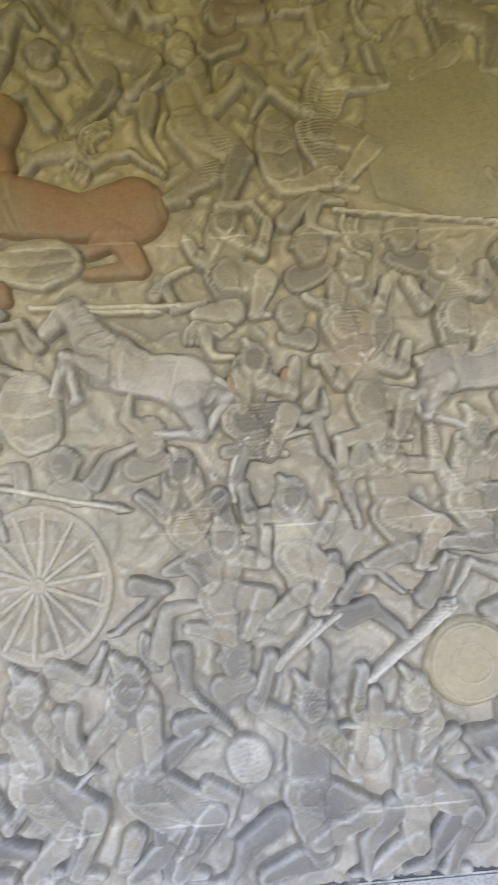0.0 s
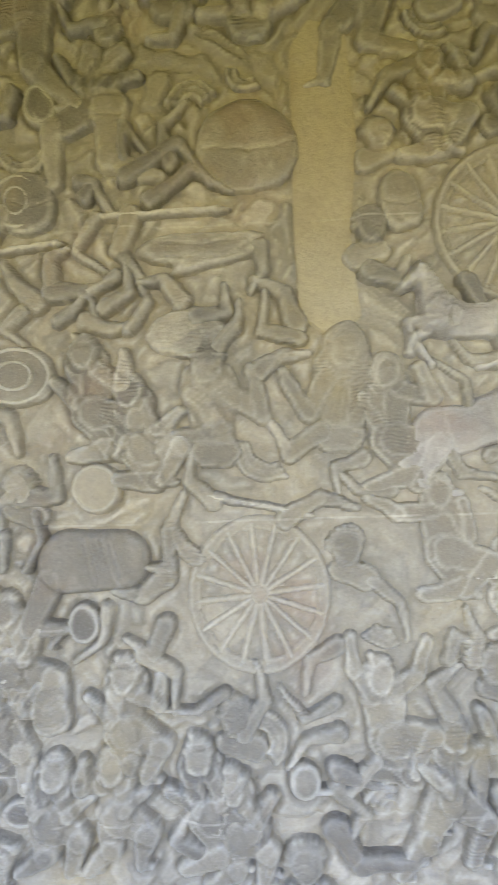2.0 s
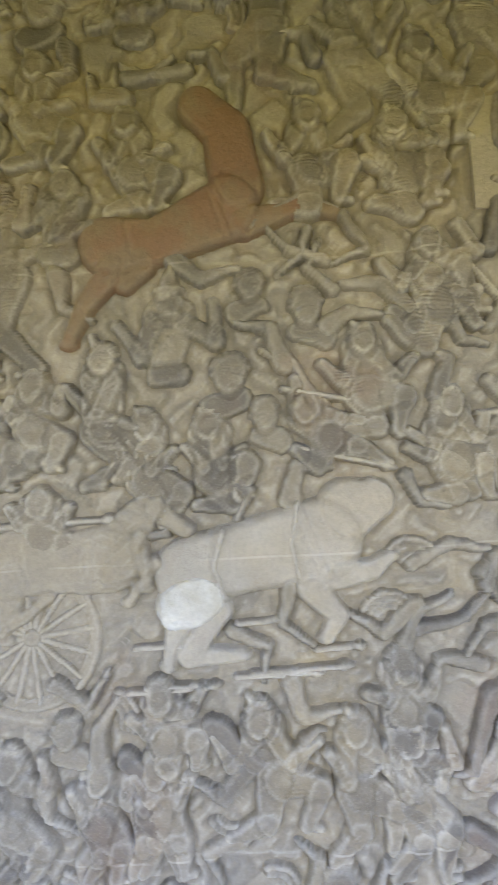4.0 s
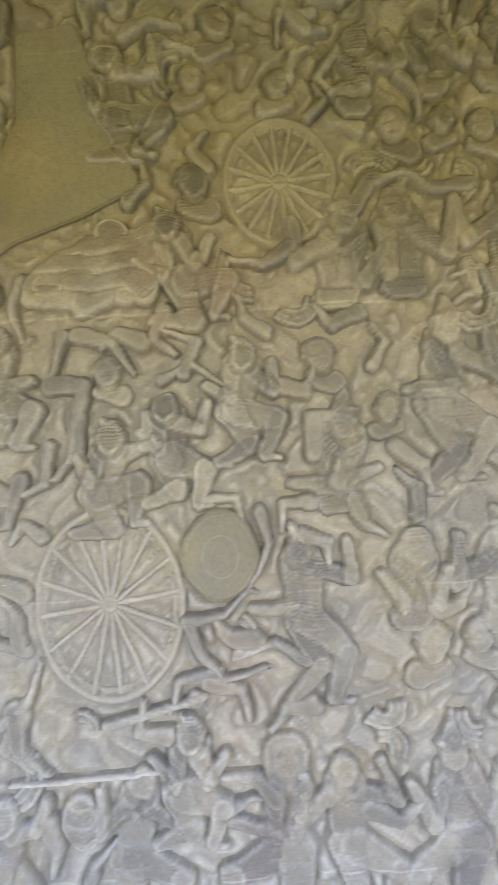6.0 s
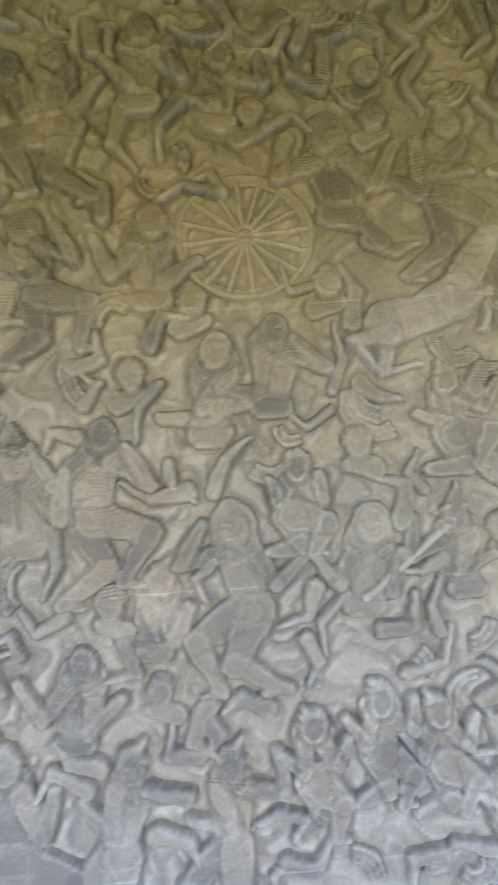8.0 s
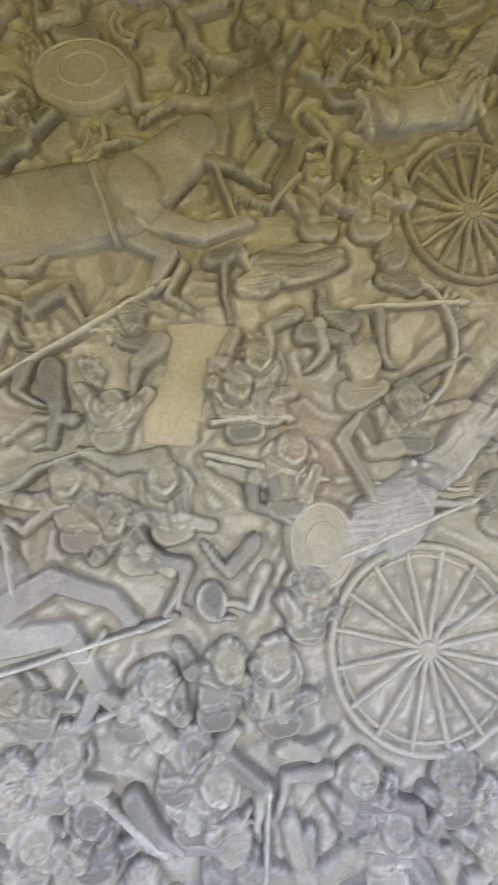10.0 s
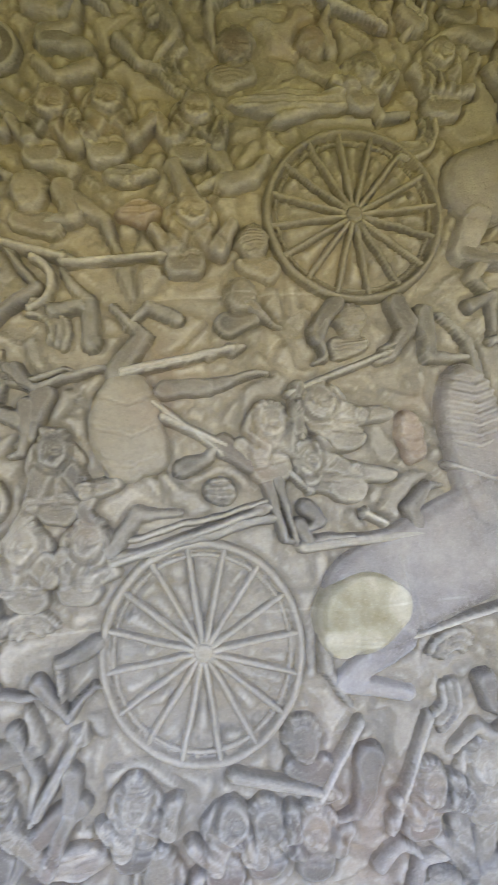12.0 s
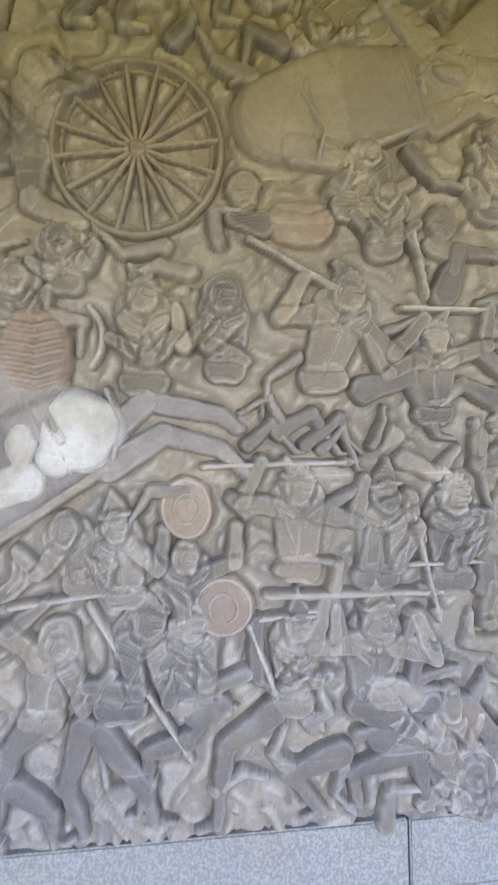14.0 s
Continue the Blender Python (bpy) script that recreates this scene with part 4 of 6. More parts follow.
soldier((-3.221, 2.322), (-3.226, 2.209), (-3.308, 2.291), (-3.138, 2.266), (-3.303, 2.140), (-3.169, 2.143))
soldier((-3.038, 2.297), (-3.032, 2.196), (-3.101, 2.263), (-2.929, 2.289), (-3.097, 2.125), (-2.963, 2.141))
soldier((-3.138, 1.834), (-3.144, 1.726), (-3.224, 1.791), (-3.033, 1.791), (-3.196, 1.645), (-3.078, 1.638))
soldier((-3.265, 1.697), (-3.221, 1.635), (-3.286, 1.758), (-3.148, 1.666), (-3.293, 1.615), (-3.117, 1.581))
soldier((-2.968, 1.691), (-2.963, 1.584), (-3.054, 1.637), (-2.865, 1.650), (-3.016, 1.505), (-2.874, 1.520))
soldier((-2.809, 1.777), (-2.792, 1.681), (-2.883, 1.734), (-2.715, 1.771), (-2.846, 1.589), (-2.740, 1.595))
spear((-3.311, 1.742), (-3.169, 1.709), 0.007)
spear((-2.911, 1.664), (-2.687, 1.680), 0.007)
spear((-3.281, 1.615), (-3.106, 1.569), 0.007)
soldier((-3.602, 1.681), (-3.606, 1.574), (-3.664, 1.649), (-3.544, 1.630), (-3.645, 1.481), (-3.574, 1.477))
soldier((-3.470, 1.673), (-3.462, 1.577), (-3.520, 1.628), (-3.400, 1.622), (-3.501, 1.509), (-3.416, 1.528))
spear((-3.409, 1.161), (-3.222, 1.169), 0.007)
limb((-3.484, 1.057), (-3.418, 0.986), (-3.326, 0.971), 0.024)
limb((-3.326, 0.971), (-3.311, 1.026), (-3.287, 1.048), 0.016)
soldier((-3.402, 1.076), (-3.372, 0.962), (-3.496, 1.046), (-3.288, 1.025), (-3.470, 0.843), (-3.320, 0.859))
soldier((-3.206, 1.044), (-3.212, 0.932), (-3.266, 1.002), (-3.137, 1.041), (-3.266, 0.791), (-3.151, 0.808))
shield((-3.190, 0.915), 0.059, 0.031)
soldier((-3.104, 1.017), (-3.099, 0.905), (-3.152, 0.974), (-3.025, 0.991), (-3.153, 0.775), (-3.051, 0.771))
soldier((-3.107, 1.164), (-3.111, 1.084), (-3.179, 1.110), (-3.038, 1.149), (-3.163, 0.986), (-3.070, 1.004))
soldier((-3.616, 0.984), (-3.630, 0.906), (-3.676, 0.942), (-3.558, 0.970), (-3.669, 0.785), (-3.577, 0.781))
soldier((-3.599, 1.130), (-3.590, 1.050), (-3.659, 1.088), (-3.516, 1.138), (-3.640, 0.962), (-3.534, 0.991))

# chariot ghost and ranks left of the pale horse
wheel((-3.861, 1.258), 0.136, 0.142, 16, material=STONE, deep=0.5, label="almost worn away sandstone wheel in shallow relief")
horse((-3.896, 1.411), (-3.695, 1.411), (-3.583, 1.510), legs=((-0.02, -0.2), (0.09, -0.1), (0.05, -0.12), (0.1, -0.08)), tail=False, material=STONE)
soldier((-3.684, 1.827), (-3.692, 1.683), (-3.760, 1.771), (-3.621, 1.678), (-3.734, 1.566), (-3.662, 1.573))
soldier((-3.831, 1.536), (-3.834, 1.466), (-3.891, 1.528), (-3.772, 1.521), (-3.872, 1.409), (-3.801, 1.405), hat=2)
soldier((-3.832, 1.776), (-3.836, 1.691), (-3.906, 1.744), (-3.772, 1.772), (-3.888, 1.599), (-3.804, 1.606))
soldier((-3.965, 1.772), (-3.957, 1.663), (-4.027, 1.727), (-3.881, 1.755), (-4.008, 1.582), (-3.913, 1.577))
soldier((-3.608, 2.333), (-3.602, 2.231), (-3.672, 2.300), (-3.525, 2.277), (-3.655, 2.147), (-3.557, 2.152))
soldier((-3.995, 1.945), (-3.985, 1.871), (-4.057, 1.912), (-3.922, 1.928), (-4.036, 1.801), (-3.927, 1.806))
spear((-3.918, 2.336), (-3.878, 2.385), 0.009)
soldier((-3.800, 2.476), (-3.817, 2.361), (-3.889, 2.430), (-3.729, 2.393), (-3.871, 2.263), (-3.773, 2.256))
soldier((-3.729, 0.978), (-3.734, 0.890), (-3.789, 0.948), (-3.672, 0.975), (-3.763, 0.770), (-3.706, 0.778))
soldier((-4.031, 0.972), (-4.035, 0.883), (-4.091, 0.941), (-3.961, 0.990), (-4.073, 0.785), (-3.992, 0.781))
soldier((-3.913, 1.010), (-3.918, 0.899), (-3.974, 0.958), (-3.843, 1.018), (-3.946, 0.779), (-3.878, 0.776))
soldier((-3.589, 1.005), (-3.606, 0.916), (-3.660, 0.975), (-3.545, 0.969), (-3.648, 0.786), (-3.569, 0.782))
soldier((-4.064, 1.350), (-4.056, 1.246), (-4.137, 1.308), (-3.995, 1.300), (-4.107, 1.157), (-4.012, 1.163))

# plain broken slab above a wheel
wheel((-5.419, 1.391), 0.156, 0.202, 16, material=STONE, deep=0.5)
wheel((-6.077, 2.183), 0.139, 0.148, 16, material=STONE, deep=0.5, label="shallow worn sandstone wheel in the upper row")
wheel((-4.998, 2.302), 0.121, 0.140, 16, material=STONE, deep=0.5)
broken_slab(((-5.890, 2.353), (-5.878, 2.202), (-5.817, 2.147), (-5.796, 2.060), (-5.591, 2.192), (-5.441, 2.242), (-5.308, 2.304), (-5.357, 2.458), (-5.441, 2.688), (-5.572, 2.667), (-5.576, 2.469), (-5.626, 2.385)), SLAB, "plain broken slab with a sloping lower edge")
plume((-5.427, 2.126), 0.166, 0.070, 5, lean=0.35)
plume((-5.322, 2.133), 0.051, 0.102, 4, lean=-0.5)
shield((-5.446, 2.127), 0.038, 0.041)
shield((-5.519, 2.091), 0.036, 0.028)
shield((-5.377, 2.202), 0.038, 0.033)
plume((-5.744, 2.484), 0.140, 0.064, 4, material=CARVED)
limb((-5.842, 2.609), (-5.805, 2.580), (-5.740, 2.564), 0.014)
limb((-5.087, 1.577), (-5.067, 1.500), (-5.112, 1.413), 0.014)
soldier((-5.372, 2.600), (-5.354, 2.466), (-5.428, 2.549), (-5.265, 2.636), (-5.412, 2.375), (-5.307, 2.383), hat=2)
soldier((-5.253, 2.209), (-5.221, 2.089), (-5.322, 2.133), (-5.163, 2.178), (-5.292, 2.001), (-5.162, 2.007))
limb((-5.519, 1.870), (-5.455, 1.867), (-5.490, 1.702), 0.024)
soldier((-5.642, 1.967), (-5.648, 1.852), (-5.721, 1.920), (-5.569, 1.886), (-5.705, 1.739), (-5.603, 1.746))
soldier((-5.398, 1.748), (-5.430, 1.635), (-5.477, 1.714), (-5.318, 1.795), (-5.486, 1.549), (-5.357, 1.567))
soldier((-5.278, 1.806), (-5.272, 1.703), (-5.333, 1.757), (-5.187, 1.814), (-5.330, 1.604), (-5.215, 1.597), hat=2)
soldier((-5.794, 1.757), (-5.787, 1.629), (-5.872, 1.723), (-5.717, 1.765), (-5.845, 1.493), (-5.731, 1.499))
spear((-5.747, 1.418), (-5.632, 1.449), 0.007)
spear((-5.642, 1.026), (-5.315, 1.037), 0.007)
spear((-5.435, 1.138), (-5.242, 1.182), 0.012)
limb((-5.926, 1.385), (-5.839, 1.361), (-5.934, 1.211), 0.022)
bow((-5.828, 1.192), 0.076, 0.6, 2.4)
bow((-5.692, 1.510), 0.064, 2.4, 4.6)
soldier((-5.259, 1.109), (-5.279, 0.998), (-5.338, 1.064), (-5.186, 1.067), (-5.337, 0.891), (-5.224, 0.884))
soldier((-5.659, 0.960), (-5.664, 0.862), (-5.736, 0.916), (-5.569, 0.991), (-5.720, 0.744), (-5.621, 0.738))
soldier((-6.034, 1.204), (-6.039, 1.094), (-6.111, 1.159), (-5.947, 1.187), (-6.093, 0.986), (-5.994, 0.980))
soldier((-6.138, 1.100), (-6.142, 1.002), (-6.214, 1.055), (-6.065, 1.071), (-6.196, 0.883), (-6.098, 0.877))
soldier((-5.103, 1.913), (-5.124, 1.798), (-5.185, 1.853), (-5.039, 1.897), (-5.170, 1.684), (-5.067, 1.692))

# worn figures, hardly readable
limb((-6.431, 1.827), (-6.340, 1.861), (-6.239, 1.830), 0.018)
soldier((-6.307, 1.756), (-6.299, 1.640), (-6.360, 1.707), (-6.177, 1.775), (-6.355, 1.529), (-6.241, 1.535))
soldier((-6.143, 1.696), (-6.163, 1.556), (-6.236, 1.624), (-6.066, 1.679), (-6.220, 1.433), (-6.066, 1.462))
soldier((-6.164, 1.068), (-6.181, 0.971), (-6.254, 1.013), (-6.088, 1.063), (-6.237, 0.866), (-6.124, 0.870))
soldier((-6.539, 1.364), (-6.544, 1.240), (-6.616, 1.306), (-6.468, 1.260), (-6.598, 1.133), (-6.511, 1.127))
soldier((-6.348, 2.537), (-6.354, 2.416), (-6.429, 2.487), (-6.257, 2.520), (-6.410, 2.324), (-6.292, 2.333))
horse((-6.224, 2.669), (-6.368, 2.688), (-6.444, 2.760), tail=False)
plume((-6.123, 2.556), 0.064, 0.064, 4)
plume((-6.411, 2.298), 0.129, 0.077, 4, material=STONE)
soldier((-6.558, 2.532), (-6.563, 2.411), (-6.638, 2.481), (-6.479, 2.556), (-6.618, 2.307), (-6.501, 2.315))
soldier((-6.764, 1.831), (-6.759, 1.717), (-6.831, 1.759), (-6.652, 1.824), (-6.813, 1.634), (-6.701, 1.639))
spear((-6.975, 1.364), (-6.783, 1.509), 0.012)
soldier((-7.108, 1.653), (-7.124, 1.556), (-7.170, 1.632), (-7.060, 1.637), (-7.176, 1.474), (-7.079, 1.468))
horse((-6.882, 1.964), (-6.728, 2.019), (-6.631, 2.156), tail=False, legs=((-0.05, -0.16), (0.1, -0.15), (0.1, -0.12), (0.17, -0.1)))
soldier((-7.108, 1.100), (-7.112, 0.996), (-7.182, 1.047), (-7.037, 1.072), (-7.153, 0.872), (-7.071, 0.866))
soldier((-6.961, 1.148), (-6.967, 1.043), (-7.036, 1.107), (-6.889, 1.143), (-7.020, 0.931), (-6.925, 0.924))
soldier((-6.694, 0.964), (-6.700, 0.883), (-6.757, 0.934), (-6.634, 0.960), (-6.741, 0.794), (-6.670, 0.789))
soldier((-6.842, 1.116), (-6.836, 1.010), (-6.917, 1.074), (-6.759, 1.098), (-6.891, 0.898), (-6.795, 0.902))
wheel((-7.193, 2.183), 0.151, 0.138, 16, material=STONE, deep=0.5, label="very worn sandstone wheel in the upper row")

# chariots over the marching ranks
wheel((-8.392, 2.218), 0.138, 0.147, 16)
wheel((-8.592, 1.351), 0.187, 0.195, 16, material=STONE, deep=0.85)
broken_slab(((-9.037, 2.024), (-8.977, 2.024), (-8.918, 2.010), (-8.931, 1.941), (-8.976, 1.881), (-9.003, 1.779), (-9.099, 1.794), (-9.096, 1.856), (-9.043, 1.932)), OCHRE, "plain yellowish slab without carving", 0.008)
chariot((-8.665, 1.645), (-8.473, 1.618), 0.12)
plume((-8.634, 1.620), 0.125, 0.056, 7, lean=0.6, material=POLISHED)
spear((-8.743, 1.541), (-8.485, 1.619), 0.008)
bow((-8.623, 1.954), 0.159, -1.2, 0.9)
spear((-8.663, 2.028), (-8.450, 2.025), 0.007)
limb((-8.616, 2.025), (-8.614, 1.929), (-8.605, 1.905), 0.012)
soldier((-8.577, 1.833), (-8.574, 1.752), (-8.637, 1.814), (-8.463, 1.813), (-8.625, 1.710), (-8.501, 1.781), legs=False)
horse((-8.534, 1.691), (-8.443, 1.776), (-8.324, 1.885), tail=False, legs=((-0.1, -0.1), (-0.06, -0.14), (0.05, -0.12), (0.1, -0.08)))
plume((-8.771, 2.131), 0.102, 0.041, 3)
soldier((-8.600, 2.306), (-8.611, 2.195), (-8.665, 2.260), (-8.540, 2.302), (-8.654, 2.124), (-8.571, 2.118), legs=False)
soldier((-8.708, 2.312), (-8.718, 2.201), (-8.771, 2.266), (-8.638, 2.295), (-8.760, 2.119), (-8.677, 2.125), legs=False)
horse((-8.550, 2.443), (-8.401, 2.461), (-8.283, 2.613), tail=False, legs=((-0.1, -0.05), (-0.06, -0.08), (0.05, -0.08), (0.1, -0.06)))
soldier((-8.610, 2.589), (-8.632, 2.486), (-8.712, 2.541), (-8.537, 2.572), (-8.676, 2.398), (-8.577, 2.419), legs=False)
bow((-8.572, 2.600), 0.068, -1.6, 0.6)
soldier((-8.692, 1.041), (-8.721, 0.964), (-8.775, 1.080), (-8.615, 1.053), (-8.748, 0.908), (-8.664, 0.898), legs=False)
soldier((-8.495, 1.051), (-8.504, 0.971), (-8.575, 1.019), (-8.432, 1.024), (-8.547, 0.885), (-8.472, 0.877), legs=False)
spear((-8.943, 0.968), (-8.921, 1.126), 0.006)
soldier((-8.356, 1.816), (-8.357, 1.712), (-8.420, 1.774), (-8.300, 1.788), (-8.404, 1.613), (-8.334, 1.618), legs=False)
soldier((-8.802, 1.502), (-8.821, 1.418), (-8.860, 1.475), (-8.763, 1.445), (-8.859, 1.357), (-8.783, 1.350), legs=False)
soldier((-8.748, 1.138), (-8.765, 1.069), (-8.814, 1.115), (-8.694, 1.133), (-8.806, 0.973), (-8.743, 0.966), legs=False)
soldier((-8.563, 1.130), (-8.581, 1.060), (-8.632, 1.096), (-8.511, 1.104), (-8.621, 0.993), (-8.546, 0.985), legs=False)

# the great horse with its fluted mane and the chariot behind it
wheel((-9.704, 2.176), 0.179, 0.175, 16)
wheel((-10.068, 1.341), 0.184, 0.200, 16, material=STONE, deep=0.85)
soldier((-9.318, 2.524), (-9.314, 2.424), (-9.382, 2.485), (-9.235, 2.475), (-9.368, 2.361), (-9.272, 2.349), legs=False)
shield((-9.165, 2.560), 0.108, 0.079, material=STONE)
soldier((-9.488, 2.521), (-9.496, 2.409), (-9.549, 2.482), (-9.434, 2.435), (-9.535, 2.348), (-9.452, 2.361), hat=2, legs=False)
limb((-9.342, 2.386), (-9.289, 2.437), (-9.310, 2.474), 0.022)
spear((-9.736, 2.638), (-9.613, 2.580), 0.007)
bow((-9.653, 2.678), 0.148, -0.9, 0.2)
plume((-9.815, 2.412), 0.125, 0.027, 3)
soldier((-9.654, 2.481), (-9.669, 2.420), (-9.724, 2.455), (-9.597, 2.469), (-9.707, 2.359), (-9.626, 2.372), legs=False)
spear((-9.885, 1.665), (-9.840, 1.624), 0.007)
spear((-9.866, 1.520), (-9.593, 1.529), 0.012)
limb((-10.005, 1.726), (-9.926, 1.667), (-9.901, 1.539), 0.022)
soldier((-9.911, 1.763), (-9.915, 1.677), (-9.975, 1.724), (-9.859, 1.749), (-9.950, 1.595), (-9.878, 1.590), legs=False)
soldier((-9.337, 1.100), (-9.366, 1.030), (-9.418, 1.078), (-9.269, 1.091), (-9.397, 0.930), (-9.309, 0.917), legs=False)
soldier((-9.242, 1.131), (-9.239, 1.045), (-9.304, 1.085), (-9.165, 1.078), (-9.295, 0.947), (-9.203, 0.944), legs=False)
spear((-9.259, 1.197), (-9.143, 1.064), 0.008)
soldier((-9.549, 1.085), (-9.555, 1.004), (-9.615, 1.063), (-9.473, 1.085), (-9.605, 0.910), (-9.510, 0.896), legs=False)
soldier((-9.658, 1.058), (-9.684, 0.991), (-9.722, 1.037), (-9.605, 1.061), (-9.710, 0.906), (-9.638, 0.895), legs=False)
spear((-9.786, 1.186), (-9.874, 1.057), 0.009)
spear((-9.650, 1.180), (-9.735, 0.998), 0.009)
spear((-10.029, 1.118), (-9.854, 1.065), 0.012)
soldier((-9.887, 1.010), (-9.890, 0.952), (-9.947, 0.999), (-9.827, 1.002), (-9.932, 0.891), (-9.854, 0.879), legs=False)
soldier((-9.974, 1.032), (-9.977, 0.965), (-10.024, 1.020), (-9.925, 1.045), (-10.009, 0.903), (-9.942, 0.893), legs=False)
soldier((-9.162, 1.002), (-9.171, 0.919), (-9.235, 0.970), (-9.106, 0.973), (-9.213, 0.841), (-9.133, 0.829))
soldier((-9.286, 0.914), (-9.292, 0.853), (-9.355, 0.903), (-9.219, 0.904), (-9.331, 0.797), (-9.254, 0.785))
soldier((-9.435, 1.008), (-9.430, 0.935), (-9.482, 0.973), (-9.369, 0.999), (-9.470, 0.859), (-9.394, 0.848))
soldier((-9.373, 1.210), (-9.389, 1.148), (-9.441, 1.197), (-9.329, 1.184), (-9.428, 1.090), (-9.349, 1.090), legs=False)

# standing archers under a long rail
chariot((-10.221, 1.523), (-9.914, 1.582), 0.1)
spear((-10.535, 2.177), (-10.283, 2.101), 0.01)
spear((-10.284, 2.091), (-10.102, 2.100), 0.007)
bow((-10.359, 2.057), 0.052, -1.4, 1.2)
spear((-10.186, 1.876), (-9.975, 1.911), 0.009)
spear((-10.132, 1.814), (-10.009, 1.710), 0.007)
plume((-10.184, 1.771), 0.069, 0.104, 4, material=STONE)
soldier((-10.318, 1.735), (-10.316, 1.630), (-10.402, 1.580), (-10.207, 1.667), (-10.389, 1.591), (-10.261, 1.591), legs=False)
limb((-10.369, 1.317), (-10.317, 1.255), (-10.266, 1.306), 0.014)
soldier((-10.448, 1.127), (-10.468, 0.968), (-10.562, 1.163), (-10.322, 1.090), (-10.534, 0.849), (-10.401, 0.851))
limb((-10.315, 1.155), (-10.322, 1.090), (-10.381, 1.065), 0.02)
spear((-10.378, 1.097), (-10.298, 1.220), 0.012)
plume((-10.318, 1.007), 0.063, 0.028, 2)
soldier((-10.036, 1.043), (-10.057, 0.957), (-10.110, 1.008), (-9.978, 1.025), (-10.104, 0.853), (-10.010, 0.851), hat=2, legs=False)
soldier((-10.206, 1.098), (-10.215, 1.010), (-10.267, 1.061), (-10.137, 1.089), (-10.260, 0.907), (-10.180, 0.907), legs=False)
soldier((-10.173, 0.972), (-10.170, 0.884), (-10.224, 0.924), (-10.105, 0.952), (-10.215, 0.793), (-10.135, 0.781))
soldier((-10.264, 1.568), (-10.284, 1.478), (-10.336, 1.540), (-10.223, 1.506), (-10.325, 1.414), (-10.257, 1.395), legs=False)
soldier((-10.380, 1.567), (-10.377, 1.476), (-10.429, 1.537), (-10.312, 1.549), (-10.419, 1.390), (-10.351, 1.383), legs=False)
horse((-10.473, 2.232), (-10.623, 2.227), (-10.773, 2.354), tail=False, material=STONE, legs=((-0.1, -0.05), (-0.06, -0.08), (0.05, -0.14), (0.1, -0.12)))
soldier((-10.518, 2.102), (-10.515, 2.007), (-10.578, 2.070), (-10.436, 2.109), (-10.567, 1.929), (-10.474, 1.946), legs=False)
soldier((-10.032, 2.185), (-10.054, 2.087), (-10.109, 2.152), (-9.960, 2.156), (-10.100, 2.005), (-10.015, 1.999), legs=False)
plume((-10.026, 2.178), 0.025, 0.035, 3, material=RUSSET)
plume((-10.136, 2.190), 0.046, 0.025, 3, material=RUSSET)
shield((-10.406, 2.526), 0.063, 0.058, label="round medallion with a ring carved in sandstone")
soldier((-10.181, 2.416), (-10.190, 2.316), (-10.257, 2.381), (-10.098, 2.375), (-10.235, 2.232), (-10.149, 2.240), legs=False)
soldier((-10.009, 2.397), (-10.031, 2.309), (-10.086, 2.374), (-9.962, 2.369), (-10.076, 2.237), (-9.989, 2.232), legs=False)
soldier((-10.291, 2.407), (-10.312, 2.309), (-10.366, 2.373), (-10.245, 2.381), (-10.356, 2.214), (-10.273, 2.209), legs=False)
plume((-10.721, 2.448), 0.127, 0.069, 4, material=STONE)
soldier((-10.766, 1.977), (-10.773, 1.875), (-10.835, 1.936), (-10.703, 1.915), (-10.811, 1.798), (-10.735, 1.792), legs=False)

# the last stretch: pale horse, archers and the foot row above the plinth
wheel((-11.272, 2.074), 0.167, 0.172, 16, label="ochre-stained sandstone wheel with sixteen thin spokes")
shield((-10.804, 2.318), 0.107, 0.071, material=STONE)
limb((-10.971, 2.280), (-11.040, 2.312), (-11.055, 2.210), 0.02)
soldier((-10.899, 2.316), (-10.889, 2.247), (-10.958, 2.303), (-10.804, 2.306), (-10.927, 2.166), (-10.843, 2.179), legs=False)
limb((-10.803, 2.329), (-10.817, 2.283), (-10.841, 2.271), 0.02)
plume((-10.946, 1.923), 0.073, 0.050, 6, material=RUSSET, label="red-stained ribbed cloth carved in folds")
plume((-10.850, 1.958), 0.035, 0.035, 3)
soldier((-10.805, 2.063), (-10.789, 1.958), (-10.847, 2.051), (-10.715, 2.005), (-10.828, 1.888), (-10.743, 1.887), hat=2, legs=False)
limb((-10.742, 1.922), (-10.695, 1.839), (-10.690, 1.792), 0.01)
soldier((-10.541, 2.041), (-10.543, 1.946), (-10.592, 2.005), (-10.491, 2.017), (-10.570, 1.862), (-10.507, 1.862), legs=False)
spear((-11.054, 1.889), (-10.843, 1.770), 0.006)
limb((-10.801, 1.970), (-10.790, 1.923), (-10.742, 1.911), 0.014)
bow((-11.437, 1.699), 0.083, -0.8, 0.8)
soldier((-11.429, 1.891), (-11.421, 1.812), (-11.486, 1.846), (-11.363, 1.879), (-11.457, 1.745), (-11.391, 1.744), legs=False)
soldier((-11.521, 1.813), (-11.513, 1.723), (-11.577, 1.769), (-11.455, 1.790), (-11.550, 1.645), (-11.473, 1.643), legs=False)
soldier((-10.610, 0.756), (-10.609, 0.699), (-10.647, 0.715), (-10.570, 0.708), (-10.629, 0.669), (-10.590, 0.666), hat=2)
bow((-10.610, 0.749), 0.054, -0.3, 3.4)
soldier((-10.655, 0.903), (-10.683, 0.805), (-10.745, 0.860), (-10.592, 0.873), (-10.724, 0.684), (-10.648, 0.677))
limb((-9.168, 1.146), (-9.122, 1.070), (-9.083, 1.045), 0.02)
spear((-9.220, 1.153), (-9.114, 1.049), 0.01)
